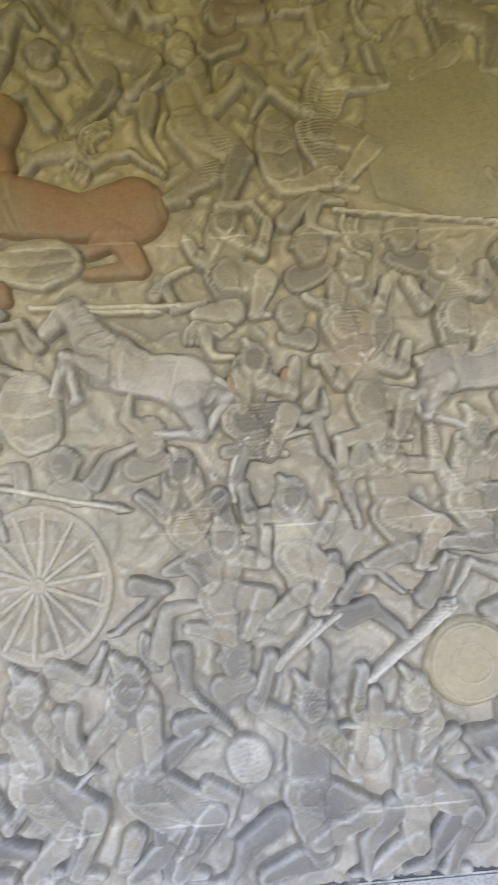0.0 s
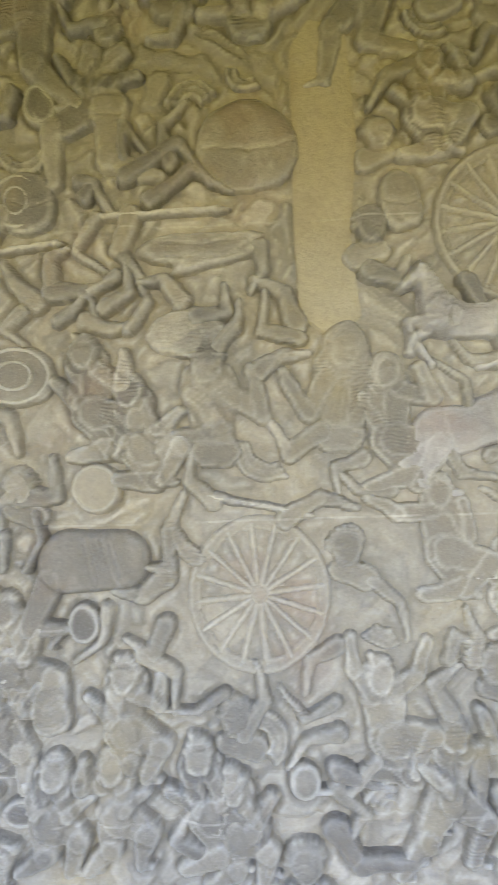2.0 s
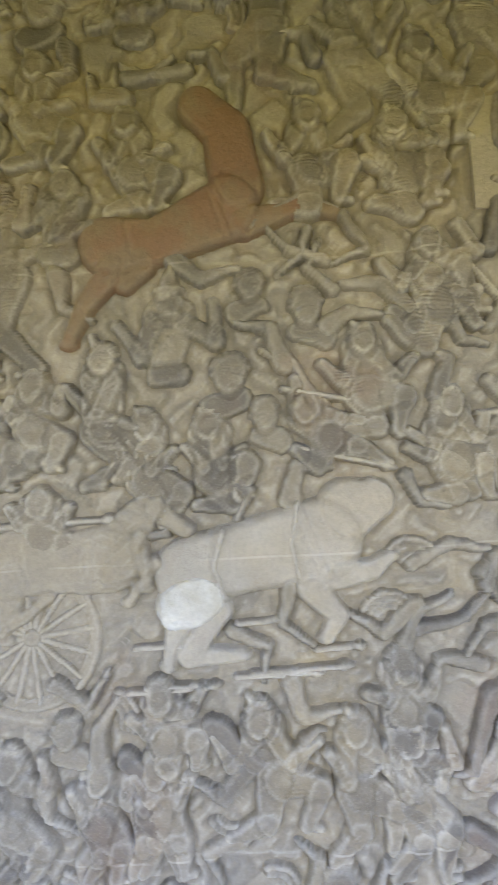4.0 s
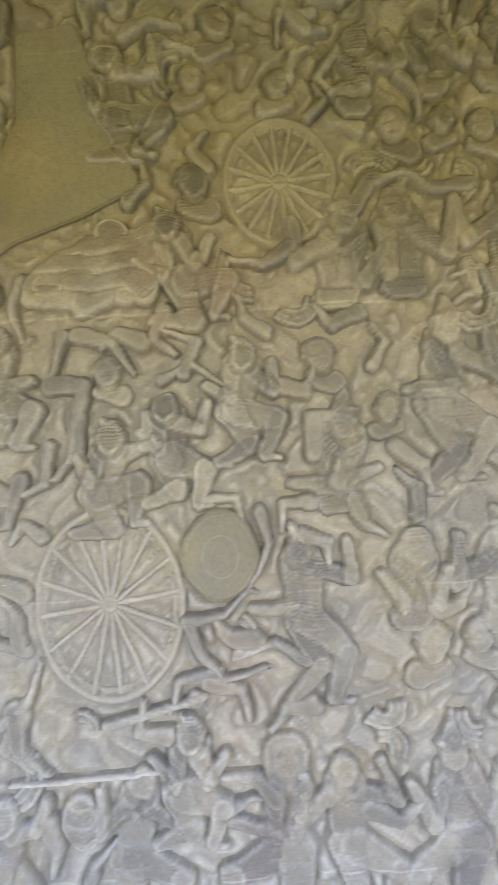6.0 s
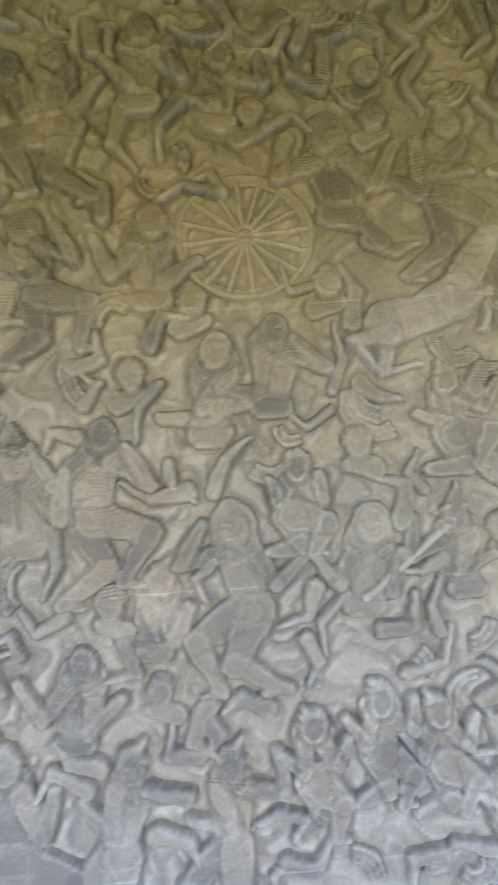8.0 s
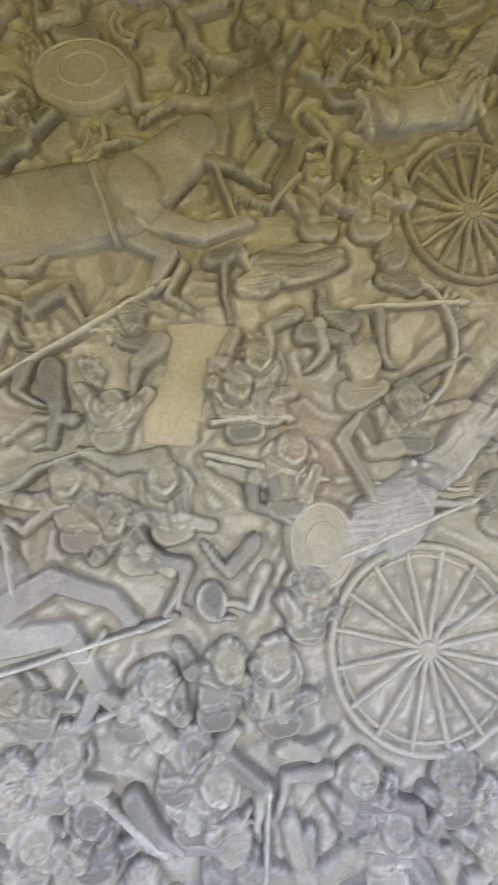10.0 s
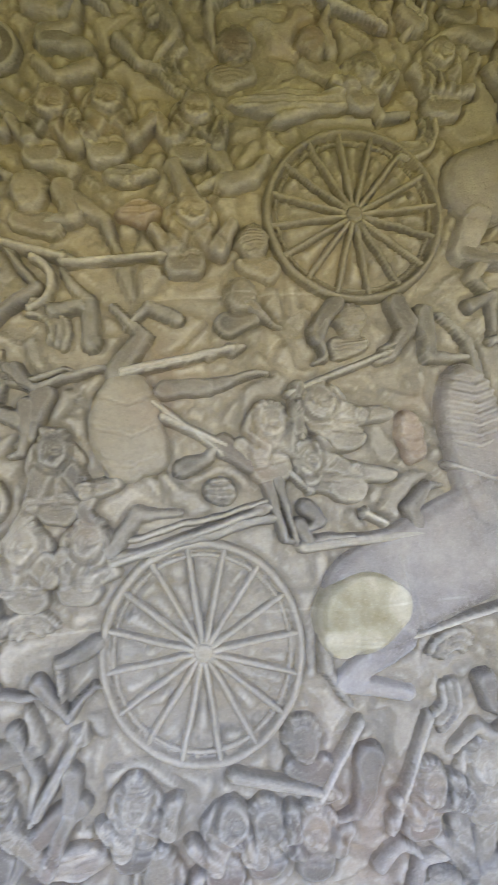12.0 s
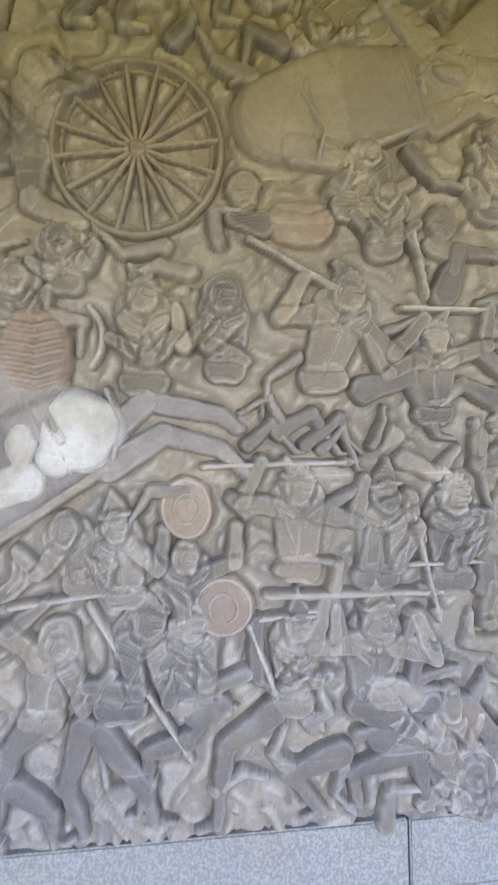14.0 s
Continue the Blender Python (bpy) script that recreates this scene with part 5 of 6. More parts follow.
limb((-3.130, 1.165), (-3.085, 1.140), (-3.077, 1.072), 0.016)
spear((-3.236, 0.922), (-3.140, 0.985), 0.007)
limb((-3.673, 1.009), (-3.617, 0.939), (-3.632, 0.861), 0.022)
limb((-3.494, 1.056), (-3.407, 0.984), (-3.317, 0.957), 0.026)
limb((-3.875, 0.842), (-3.882, 0.798), (-3.844, 0.752), 0.022)
limb((-3.765, 0.958), (-3.745, 0.901), (-3.720, 0.945), 0.016)
spear((-3.663, 1.138), (-3.511, 1.141), 0.006)
spear((-3.976, 1.486), (-3.690, 1.492), 0.008)

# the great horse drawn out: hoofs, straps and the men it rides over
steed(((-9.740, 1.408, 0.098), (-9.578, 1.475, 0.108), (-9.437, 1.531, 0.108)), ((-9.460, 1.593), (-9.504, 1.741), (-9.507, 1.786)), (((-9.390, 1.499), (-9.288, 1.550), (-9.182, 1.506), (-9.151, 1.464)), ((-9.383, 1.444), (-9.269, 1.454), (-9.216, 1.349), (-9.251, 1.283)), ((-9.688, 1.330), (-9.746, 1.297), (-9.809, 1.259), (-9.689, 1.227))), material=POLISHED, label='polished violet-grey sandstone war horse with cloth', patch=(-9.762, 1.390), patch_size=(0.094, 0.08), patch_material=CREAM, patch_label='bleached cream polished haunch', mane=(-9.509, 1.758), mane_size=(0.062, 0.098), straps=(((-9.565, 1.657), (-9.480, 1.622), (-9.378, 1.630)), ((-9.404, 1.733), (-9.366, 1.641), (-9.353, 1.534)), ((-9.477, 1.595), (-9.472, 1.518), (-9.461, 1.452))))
spear((-9.667, 1.333), (-9.129, 1.445), 0.007)
spear((-9.441, 1.901), (-9.059, 2.094), 0.008)
limb((-9.395, 1.705), (-9.310, 1.755), (-9.206, 1.791), 0.013)
steed(((-9.427, 2.232, 0.084), (-9.287, 2.266, 0.094), (-9.113, 2.289, 0.091)), ((-9.059, 2.320), (-8.990, 2.371), (-8.946, 2.410)), (((-9.450, 2.154), (-9.484, 2.090), (-9.347, 2.061), (-9.383, 1.986)), ((-9.095, 2.219), (-9.025, 2.167), (-9.057, 2.106)), ((-9.055, 2.244), (-8.957, 2.204), (-8.864, 2.221))), material=POLISHED, label='grey sandstone horse with scaly worn flank', straps=(((-9.159, 2.333), (-9.140, 2.270), (-9.123, 2.195)),))
soldier((-9.248, 1.734), (-9.228, 1.629), (-9.393, 1.721), (-9.120, 1.643), (-9.306, 1.546), (-9.140, 1.565), hat=1, legs=False)
soldier((-9.166, 1.658), (-9.127, 1.575), (-9.228, 1.629), (-9.070, 1.547), (-9.184, 1.490), (-9.103, 1.465), hat=1, legs=False)
soldier((-9.069, 1.721), (-9.055, 1.626), (-9.119, 1.655), (-8.988, 1.621), (-9.073, 1.525), (-9.042, 1.476), hat=1, legs=False)
soldier((-9.157, 1.868), (-9.163, 1.809), (-9.213, 1.907), (-9.081, 1.888), (-9.191, 1.764), (-9.144, 1.761), hat=0, legs=False)
limb((-9.636, 1.986), (-9.618, 1.934), (-9.654, 1.879), 0.024)
limb((-9.760, 1.992), (-9.805, 1.938), (-9.792, 1.882), 0.018)
limb((-9.484, 2.084), (-9.342, 2.055), (-9.328, 2.007), 0.017)
limb((-9.481, 1.979), (-9.434, 1.994), (-9.434, 1.918), 0.014)
limb((-9.314, 1.971), (-9.331, 1.913), (-9.298, 1.888), 0.018)
limb((-9.633, 1.533), (-9.646, 1.577), (-9.606, 1.622), 0.02)
limb((-9.853, 1.596), (-9.829, 1.563), (-9.865, 1.546), 0.016)
soldier((-9.848, 1.691), (-9.769, 1.631), (-9.855, 1.766), (-9.684, 1.645), (-9.843, 1.585), (-9.669, 1.548), hat=0, legs=False)
soldier((-9.812, 1.796), (-9.764, 1.727), (-9.852, 1.831), (-9.677, 1.764), (-9.827, 1.700), (-9.693, 1.678), hat=1, legs=False)
plume((-9.632, 1.717), 0.026, 0.055, 4, material=RUSSET)
spear((-9.873, 1.816), (-9.670, 1.886), 0.007)
spear((-9.701, 1.551), (-9.741, 1.576), 0.008)
soldier((-9.369, 1.356), (-9.329, 1.298), (-9.449, 1.323), (-9.259, 1.322), (-9.383, 1.199), (-9.315, 1.211), hat=2, legs=False)
soldier((-9.278, 1.249), (-9.308, 1.168), (-9.368, 1.239), (-9.216, 1.177), (-9.368, 1.124), (-9.286, 1.050), hat=1, legs=False)
soldier((-9.105, 1.348), (-9.159, 1.277), (-9.211, 1.338), (-9.071, 1.333), (-9.220, 1.252), (-9.155, 1.212), hat=1, legs=False)
soldier((-9.048, 1.220), (-9.090, 1.161), (-9.135, 1.286), (-8.973, 1.244), (-9.120, 1.111), (-9.049, 1.112), hat=1, legs=False)
soldier((-8.970, 1.367), (-9.005, 1.281), (-9.062, 1.410), (-8.921, 1.362), (-9.037, 1.208), (-8.977, 1.212), hat=1, legs=False)
spear((-9.216, 1.295), (-9.081, 1.345), 0.009)
spear((-9.250, 1.181), (-9.125, 1.058), 0.01)
spear((-9.200, 1.447), (-9.308, 1.284), 0.006)
soldier((-8.911, 1.891), (-8.903, 1.805), (-8.950, 1.942), (-8.855, 1.875), (-8.948, 1.748), (-8.887, 1.732), hat=1, legs=False)
spear((-8.980, 1.744), (-8.876, 1.695), 0.008)
spear((-8.964, 1.821), (-8.859, 1.827), 0.008)
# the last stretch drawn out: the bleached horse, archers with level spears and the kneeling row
steed(((-11.922, 1.313, 0.105), (-11.667, 1.368, 0.108), (-11.443, 1.494, 0.096)), ((-11.495, 1.564), (-11.502, 1.654), (-11.506, 1.698)), (((-11.365, 1.492), (-11.272, 1.568), (-11.124, 1.535), (-11.091, 1.505)), ((-11.356, 1.434), (-11.241, 1.499), (-11.127, 1.466), (-11.070, 1.411))), material=POLISHED, label='bleached polished sandstone horse with white painted shine', patch=(-11.409, 1.510), patch_size=(0.082, 0.088), patch_material=PALE, patch_label='bleached white polished breast with painted shine', mane=(-11.489, 1.670), mane_size=(0.074, 0.098), mane_material=RUSSET, straps=(((-11.469, 1.535), (-11.438, 1.471), (-11.424, 1.425)), ((-11.350, 1.593), (-11.325, 1.524), (-11.339, 1.456))))
# belly in PALE too, its shine part of the colour
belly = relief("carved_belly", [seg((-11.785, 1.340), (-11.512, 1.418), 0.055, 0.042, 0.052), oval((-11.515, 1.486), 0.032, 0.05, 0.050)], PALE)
tagged(belly, "bleached white polished belly of a horse with painted shine", "relief horse", "carved horses of the battle wall")
shield((-11.200, 1.347), 0.055, 0.068, material=RUSSET, label="round reddish sandstone shield with raised rings")
shield((-11.132, 1.139), 0.066, 0.066, material=RUSSET, label="round reddish sandstone shield with raised rings")

soldier((-11.270, 1.779), (-11.276, 1.614), (-11.340, 1.695), (-11.199, 1.704), (-11.301, 1.546), (-11.256, 1.545), 1, hat=1, legs=False)
soldier((-11.110, 1.777), (-11.110, 1.633), (-11.209, 1.755), (-11.069, 1.644), (-11.135, 1.564), (-11.089, 1.563), 1, hat=2, legs=False)
soldier((-10.851, 1.779), (-10.909, 1.611), (-10.940, 1.815), (-10.690, 1.724), (-10.935, 1.541), (-10.888, 1.540), 1, hat=1, legs=False)
soldier((-10.669, 1.685), (-10.676, 1.533), (-10.813, 1.685), (-10.553, 1.745), (-10.703, 1.462), (-10.653, 1.461), -1, hat=1, legs=False)
soldier((-10.967, 1.382), (-10.973, 1.218), (-11.045, 1.439), (-10.827, 1.394), (-10.999, 1.148), (-10.951, 1.145), 1, hat=1, legs=False)
soldier((-10.784, 1.356), (-10.808, 1.192), (-10.711, 1.261), (-10.713, 1.289), (-10.834, 1.122), (-10.785, 1.119), -1, hat=3, legs=False)
soldier((-10.633, 1.349), (-10.644, 1.177), (-10.618, 1.219), (-10.559, 1.253), (-10.670, 1.106), (-10.620, 1.103), 1, hat=1, legs=False)
soldier((-10.976, 1.092), (-10.994, 0.934), (-11.030, 0.956), (-10.917, 0.987), (-11.021, 0.864), (-10.973, 0.860), 1, hat=3, legs=False)
soldier((-10.810, 1.100), (-10.827, 0.922), (-10.920, 1.144), (-10.728, 1.101), (-10.854, 0.851), (-10.805, 0.847), 1, hat=3, legs=False)
soldier((-11.445, 1.315), (-11.410, 1.207), (-11.540, 1.277), (-11.353, 1.239), (-11.435, 1.139), (-11.390, 1.137), 1, hat=2, legs=False)
soldier((-11.344, 1.319), (-11.327, 1.179), (-11.408, 1.265), (-11.248, 1.303), (-11.352, 1.111), (-11.307, 1.108), 1, hat=3, legs=False)
soldier((-11.465, 1.089), (-11.505, 0.936), (-11.484, 1.171), (-11.361, 1.019), (-11.530, 0.869), (-11.486, 0.865), 1, hat=2, legs=False)
soldier((-11.283, 1.124), (-11.347, 0.953), (-11.413, 0.993), (-11.211, 1.055), (-11.372, 0.885), (-11.327, 0.881), 1, hat=1, legs=False)
soldier((-11.197, 1.113), (-11.197, 0.948), (-11.259, 1.011), (-11.084, 0.999), (-11.223, 0.879), (-11.176, 0.875), 1, hat=0, legs=False)
soldier((-11.204, 1.248), (-11.203, 1.113), (-11.264, 1.187), (-11.097, 1.307), (-11.229, 1.045), (-11.182, 1.041), 1, hat=0, legs=False)
limb((-10.824, 1.579), (-10.724, 1.601), (-10.668, 1.479), 0.03)
limb((-10.643, 1.776), (-10.611, 1.861), (-10.539, 1.855), 0.03)
limb((-11.004, 1.496), (-10.936, 1.533), (-10.879, 1.451), 0.02)
limb((-10.914, 1.458), (-10.873, 1.498), (-10.834, 1.443), 0.014)
limb((-10.810, 1.460), (-10.784, 1.519), (-10.780, 1.542), 0.012)
limb((-10.711, 1.044), (-10.738, 0.953), (-10.655, 0.984), 0.02)
limb((-10.565, 1.208), (-10.579, 1.148), (-10.540, 1.097), 0.02)
spear((-11.053, 1.892), (-10.853, 1.767), 0.007)
spear((-10.711, 1.902), (-10.685, 1.777), 0.007)
spear((-10.738, 1.746), (-10.555, 1.738), 0.008)
spear((-10.951, 1.151), (-10.708, 1.149), 0.01)
spear((-11.062, 1.109), (-10.936, 1.123), 0.008)
spear((-10.728, 1.323), (-10.677, 1.104), 0.008)
spear((-10.737, 1.207), (-10.579, 1.205), 0.007)
spear((-11.080, 1.099), (-11.030, 0.956), 0.009)
spear((-11.556, 1.164), (-11.366, 1.182), 0.009)
spear((-11.401, 1.160), (-11.343, 1.052), 0.01)
spear((-11.332, 1.040), (-11.218, 0.843), 0.008)
spear((-11.163, 1.431), (-10.868, 1.429), 0.008)
spear((-11.594, 1.291), (-11.356, 1.434), 0.014)
limb((-10.822, 0.902), (-10.731, 0.840), (-10.709, 0.696), 0.036)
limb((-10.898, 0.816), (-11.002, 0.777), (-10.938, 0.692), 0.03)
limb((-10.750, 0.804), (-10.868, 0.771), (-10.858, 0.703), 0.026)
limb((-11.192, 0.918), (-11.145, 0.938), (-11.242, 0.845), 0.028)
limb((-11.218, 0.867), (-11.293, 0.849), (-11.315, 0.721), 0.024)
limb((-11.039, 0.912), (-11.136, 0.848), (-11.160, 0.682), 0.03)
limb((-11.561, 0.796), (-11.491, 0.737), (-11.493, 0.678), 0.026)
limb((-11.389, 0.892), (-11.307, 0.779), (-11.287, 0.706), 0.03)
limb((-11.523, 0.914), (-11.569, 0.872), (-11.609, 0.713), 0.03)
limb((-11.422, 0.906), (-11.461, 0.793), (-11.431, 0.684), 0.028)
limb((-10.623, 0.893), (-10.561, 0.826), (-10.576, 0.690), 0.03)
limb((-11.069, 1.470), (-11.020, 1.515), (-10.975, 1.454), 0.016)
limb((-10.951, 1.465), (-10.877, 1.522), (-10.844, 1.414), 0.016)
limb((-11.107, 1.366), (-11.079, 1.330), (-11.002, 1.338), 0.016)
plume((-10.606, 0.774), 0.05, 0.045, 8)
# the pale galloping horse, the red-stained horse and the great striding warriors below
steed(((-3.527, 1.374, 0.073), (-3.403, 1.401, 0.073), (-3.250, 1.427, 0.084)), ((-3.188, 1.486), (-3.140, 1.501)), (((-3.549, 1.289), (-3.578, 1.188)), ((-3.473, 1.296), (-3.536, 1.203), (-3.427, 1.203)), ((-3.232, 1.351), (-3.151, 1.358), (-3.114, 1.384)), ((-3.280, 1.331), (-3.226, 1.271), (-3.252, 1.227))), material=SILVER, label='pale polished sandstone horse at a gallop', patch=(-3.524, 1.316), patch_size=(0.075, 0.055), patch_material=PALE, patch_label='bleached pale polished haunch with painted shine', straps=(((-3.452, 1.456), (-3.474, 1.388), (-3.454, 1.318)), ((-3.297, 1.505), (-3.314, 1.425), (-3.301, 1.355))))
steed(((-3.663, 2.073, 0.064), (-3.566, 2.072, 0.051), (-3.406, 2.135, 0.070)), ((-3.379, 2.183), (-3.396, 2.309), (-3.453, 2.364)), (((-3.654, 2.017), (-3.717, 1.948), (-3.757, 1.866)), ((-3.593, 2.025), (-3.631, 1.979)), ((-3.372, 2.096), (-3.262, 2.131), (-3.179, 2.113))), material=LACQUER, label="red-brown stained sandstone horse with raised neck")
limb((-3.633, 1.584), (-3.607, 1.523), (-3.568, 1.591), 0.018)
limb((-3.675, 1.444), (-3.569, 1.457), (-3.549, 1.508), 0.013)
limb((-3.464, 1.550), (-3.395, 1.534), (-3.422, 1.477), 0.018)
spear((-3.434, 1.265), (-3.342, 1.267), 0.006)
spear((-3.645, 1.226), (-3.552, 1.228), 0.006)
spear((-3.626, 1.146), (-3.488, 1.145), 0.006)
spear((-3.441, 1.158), (-3.280, 1.156), 0.006)
spear((-3.277, 1.205), (-3.185, 1.207), 0.006)
soldier((-2.779, 1.326), (-2.793, 1.137), (-2.897, 1.236), (-2.679, 1.250), (-2.981, 0.924), (-2.659, 0.807), hat=0)
limb((-2.817, 1.126), (-2.927, 1.096), (-2.980, 0.947), 0.028)
limb((-2.758, 1.118), (-2.681, 1.085), (-2.632, 0.990), 0.028)
limb((-2.675, 0.957), (-2.650, 0.876), (-2.654, 0.796), 0.022)
shield((-2.905, 1.019), 0.024, 0.03)
shield((-2.827, 1.028), 0.024, 0.034)
plume((-2.788, 0.962), 0.05, 0.07, 8)
shield((-2.893, 0.874), 0.055, 0.028, material=POLISHED)
limb((-2.758, 0.834), (-2.690, 0.775), (-2.798, 0.722), 0.026)
limb((-2.996, 0.833), (-2.926, 0.784), (-2.964, 0.723), 0.02)
limb((-2.865, 0.827), (-2.897, 0.772), (-3.011, 0.731), 0.018)
limb((-2.794, 1.399), (-2.747, 1.367), (-2.655, 1.380), 0.013)
limb((-2.712, 1.323), (-2.679, 1.250), (-2.712, 1.192), 0.022)
limb((-3.067, 1.232), (-2.970, 1.252), (-2.925, 1.297), 0.014)
steed(((-2.158, 1.326, 0.064), (-2.051, 1.327, 0.059)), (), (((-2.197, 1.286), (-2.239, 1.194), (-2.168, 1.191)),), material=LIMB, label='dark polished sandstone horse fragment', straps=(((-2.223, 1.431), (-2.209, 1.370), (-2.243, 1.312)),))
plain_bay = relief("carved_flank", [oval((-2.523, 2.169), 0.062, 0.095, 0.010), oval((-2.486, 2.167), 0.045, 0.085, 0.013)], RUSSET)
tagged(plain_bay, "plain brownish rounded flank of a horse", "relief horse", "carved horses of the battle wall")
flank = relief("carved_flank", [seg((-2.620, 1.983), (-2.423, 1.959), 0.082, 0.062, 0.009), cut((-2.530, 2.042), (-2.526, 1.877), 0.006, 0.005)], STONE)
tagged(flank, "broad worn sandstone flank of a horse", "relief horse", "carved horses of the battle wall")
limb((-2.264, 2.323), (-2.273, 2.271), (-2.305, 2.254), 0.015)
shield((-2.209, 2.293), 0.03, 0.045)
shield((-2.254, 2.083), 0.055, 0.062)
shield((-2.353, 2.089), 0.04, 0.042)
limb((-2.121, 2.120), (-2.090, 2.119), (-2.064, 2.053), 0.018)
limb((-2.625, 1.882), (-2.603, 1.831), (-2.540, 1.840), 0.012)
soldier((-2.507, 1.776), (-2.488, 1.676), (-2.633, 1.721), (-2.432, 1.797), (-2.552, 1.618), (-2.417, 1.623), hat=2)
spear((-2.863, 1.665), (-2.678, 1.671), 0.006)
limb((-2.632, 1.733), (-2.558, 1.748), (-2.509, 1.726), 0.014)
limb((-2.597, 1.694), (-2.568, 1.655), (-2.553, 1.593), 0.018)
spear((-2.530, 1.802), (-2.430, 1.822), 0.012)
shield((-2.265, 1.713), 0.085, 0.065)
shield((-2.717, 1.775), 0.05, 0.045)
# the red-stained horse and the pale horse of the first metres
steed(((-0.151, 2.100, 0.073), (-0.267, 2.088, 0.051), (-0.405, 2.123, 0.070)), ((-0.449, 2.172), (-0.457, 2.255), (-0.419, 2.325)), (((-0.177, 2.031), (-0.146, 1.971), (-0.250, 1.964)), ((-0.452, 2.090), (-0.556, 2.100), (-0.627, 2.050)), ((-0.200, 2.044), (-0.248, 2.010))), material=LACQUER, label="red-lacquered sandstone horse with raised neck")
steed(((-0.631, 1.371, 0.056), (-0.720, 1.421, 0.073), (-0.809, 1.459, 0.077)), (), (((-0.633, 1.326), (-0.567, 1.278), (-0.669, 1.272)), ((-0.811, 1.391), (-0.870, 1.337), (-0.849, 1.280))), material=STONE, label='pale polished sandstone horse with bleached haunch painted to shine', patch=(-0.632, 1.388), patch_size=(0.054, 0.066), patch_material=PALE, patch_label='bleached pale polished haunch with painted shine')
plume((-0.847, 1.672), 0.05, 0.075, 8, material=LACQUER)
plume((-0.906, 1.452), 0.035, 0.07, 4, material=LACQUER)
plume((-0.442, 1.931), 0.018, 0.028, 3, material=LACQUER)
plume((0.036, 1.701), 0.018, 0.028, 3, material=LACQUER)
plume((0.155, 1.704), 0.02, 0.035, 3, material=LACQUER)
plume((0.030, 1.694), 0.016, 0.024, 3, material=LACQUER)
steed(((-10.989, 2.136, 0.091), (-10.858, 2.183, 0.105), (-10.690, 2.198, 0.094)), ((-10.616, 2.234), (-10.541, 2.317), (-10.515, 2.364)), (((-10.956, 2.068), (-10.850, 2.046), (-10.876, 1.988)), ((-10.655, 2.128), (-10.569, 2.165), (-10.520, 2.142))), material=STONE, label='ochre-stained sandstone horse with broad haunch', straps=(((-10.941, 2.171), (-10.896, 2.103), (-10.909, 2.045)),))

# single polished limbs, spears, caps and folded cloths that stand out along the walk
limb((0.232, 1.237), (0.279, 1.294), (0.309, 1.290), 0.016)
limb((0.279, 1.294), (0.309, 1.290), (0.371, 1.237), 0.013)
limb((0.235, 1.195), (0.297, 1.214), (0.357, 1.150), 0.026)
limb((0.412, 1.222), (0.437, 1.265), (0.462, 1.308), 0.022)
limb((0.221, 1.320), (0.233, 1.281), (0.245, 1.242), 0.018)
limb((0.536, 0.931), (0.478, 0.930), (0.507, 0.876), 0.024)
limb((0.309, 0.802), (0.251, 0.739), (0.240, 0.678), 0.026)
limb((0.068, 0.801), (-0.006, 0.751), (-0.037, 0.689), 0.026)
limb((-0.175, 0.817), (-0.159, 0.710), (-0.114, 0.694), 0.022)
limb((0.463, 0.799), (0.391, 0.726), (0.375, 0.682), 0.026)
limb((0.287, 1.033), (0.281, 0.965), (0.223, 0.975), 0.018)
limb((0.025, 1.502), (0.060, 1.571), (0.183, 1.593), 0.015)
limb((0.036, 1.489), (0.062, 1.433), (0.082, 1.378), 0.017)
limb((0.209, 1.621), (0.221, 1.548), (0.259, 1.485), 0.017)
spear((0.085, 1.108), (0.175, 1.188), 0.012)
spear((0.284, 1.069), (0.453, 1.201), 0.012)
limb((-0.501, 0.797), (-0.434, 0.779), (-0.391, 0.742), 0.02)
limb((-0.197, 1.294), (-0.138, 1.284), (-0.237, 1.204), 0.02)
plume((0.013, 0.925), 0.045, 0.05, 8)
plume((0.254, 0.921), 0.045, 0.04, 8)
limb((-0.316, 0.847), (-0.337, 0.793), (-0.357, 0.739), 0.03)
soldier((0.142, 1.457), (0.139, 1.338), (0.042, 1.489), (0.230, 1.427), (0.081, 1.213), (0.177, 1.218), hat=1)
soldier((-0.086, 1.534), (-0.082, 1.415), (-0.173, 1.481), (0.016, 1.467), (-0.124, 1.323), (0.011, 1.384), hat=1)
limb((-0.897, 1.138), (-0.897, 1.077), (-0.896, 1.017), 0.02)
limb((-1.148, 0.838), (-1.122, 0.892), (-1.056, 0.871), 0.026)
limb((-0.888, 2.020), (-0.843, 1.982), (-0.782, 1.950), 0.018)
limb((-0.843, 1.982), (-0.782, 1.950), (-0.702, 1.966), 0.014)
limb((-0.703, 0.676), (-0.679, 0.734), (-0.638, 0.675), 0.022)
limb((-0.595, 0.796), (-0.607, 0.754), (-0.620, 0.712), 0.026)
limb((-0.790, 1.482), (-0.706, 1.483), (-0.623, 1.483), 0.01)
limb((-0.800, 0.939), (-0.761, 0.976), (-0.705, 1.002), 0.018)
limb((-0.856, 1.208), (-0.825, 1.158), (-0.788, 1.200), 0.015)
spear((-0.738, 1.131), (-0.573, 1.138), 0.007)
spear((-1.274, 1.092), (-1.071, 1.118), 0.007)
limb((-1.249, 0.732), (-1.198, 0.774), (-1.125, 0.795), 0.024)
limb((-1.029, 0.697), (-0.983, 0.749), (-0.927, 0.781), 0.024)
limb((-0.833, 0.683), (-0.874, 0.748), (-0.905, 0.791), 0.024)
limb((-1.196, 1.268), (-1.186, 1.212), (-1.165, 1.150), 0.02)
limb((-0.983, 2.083), (-0.976, 2.130), (-0.924, 2.145), 0.02)
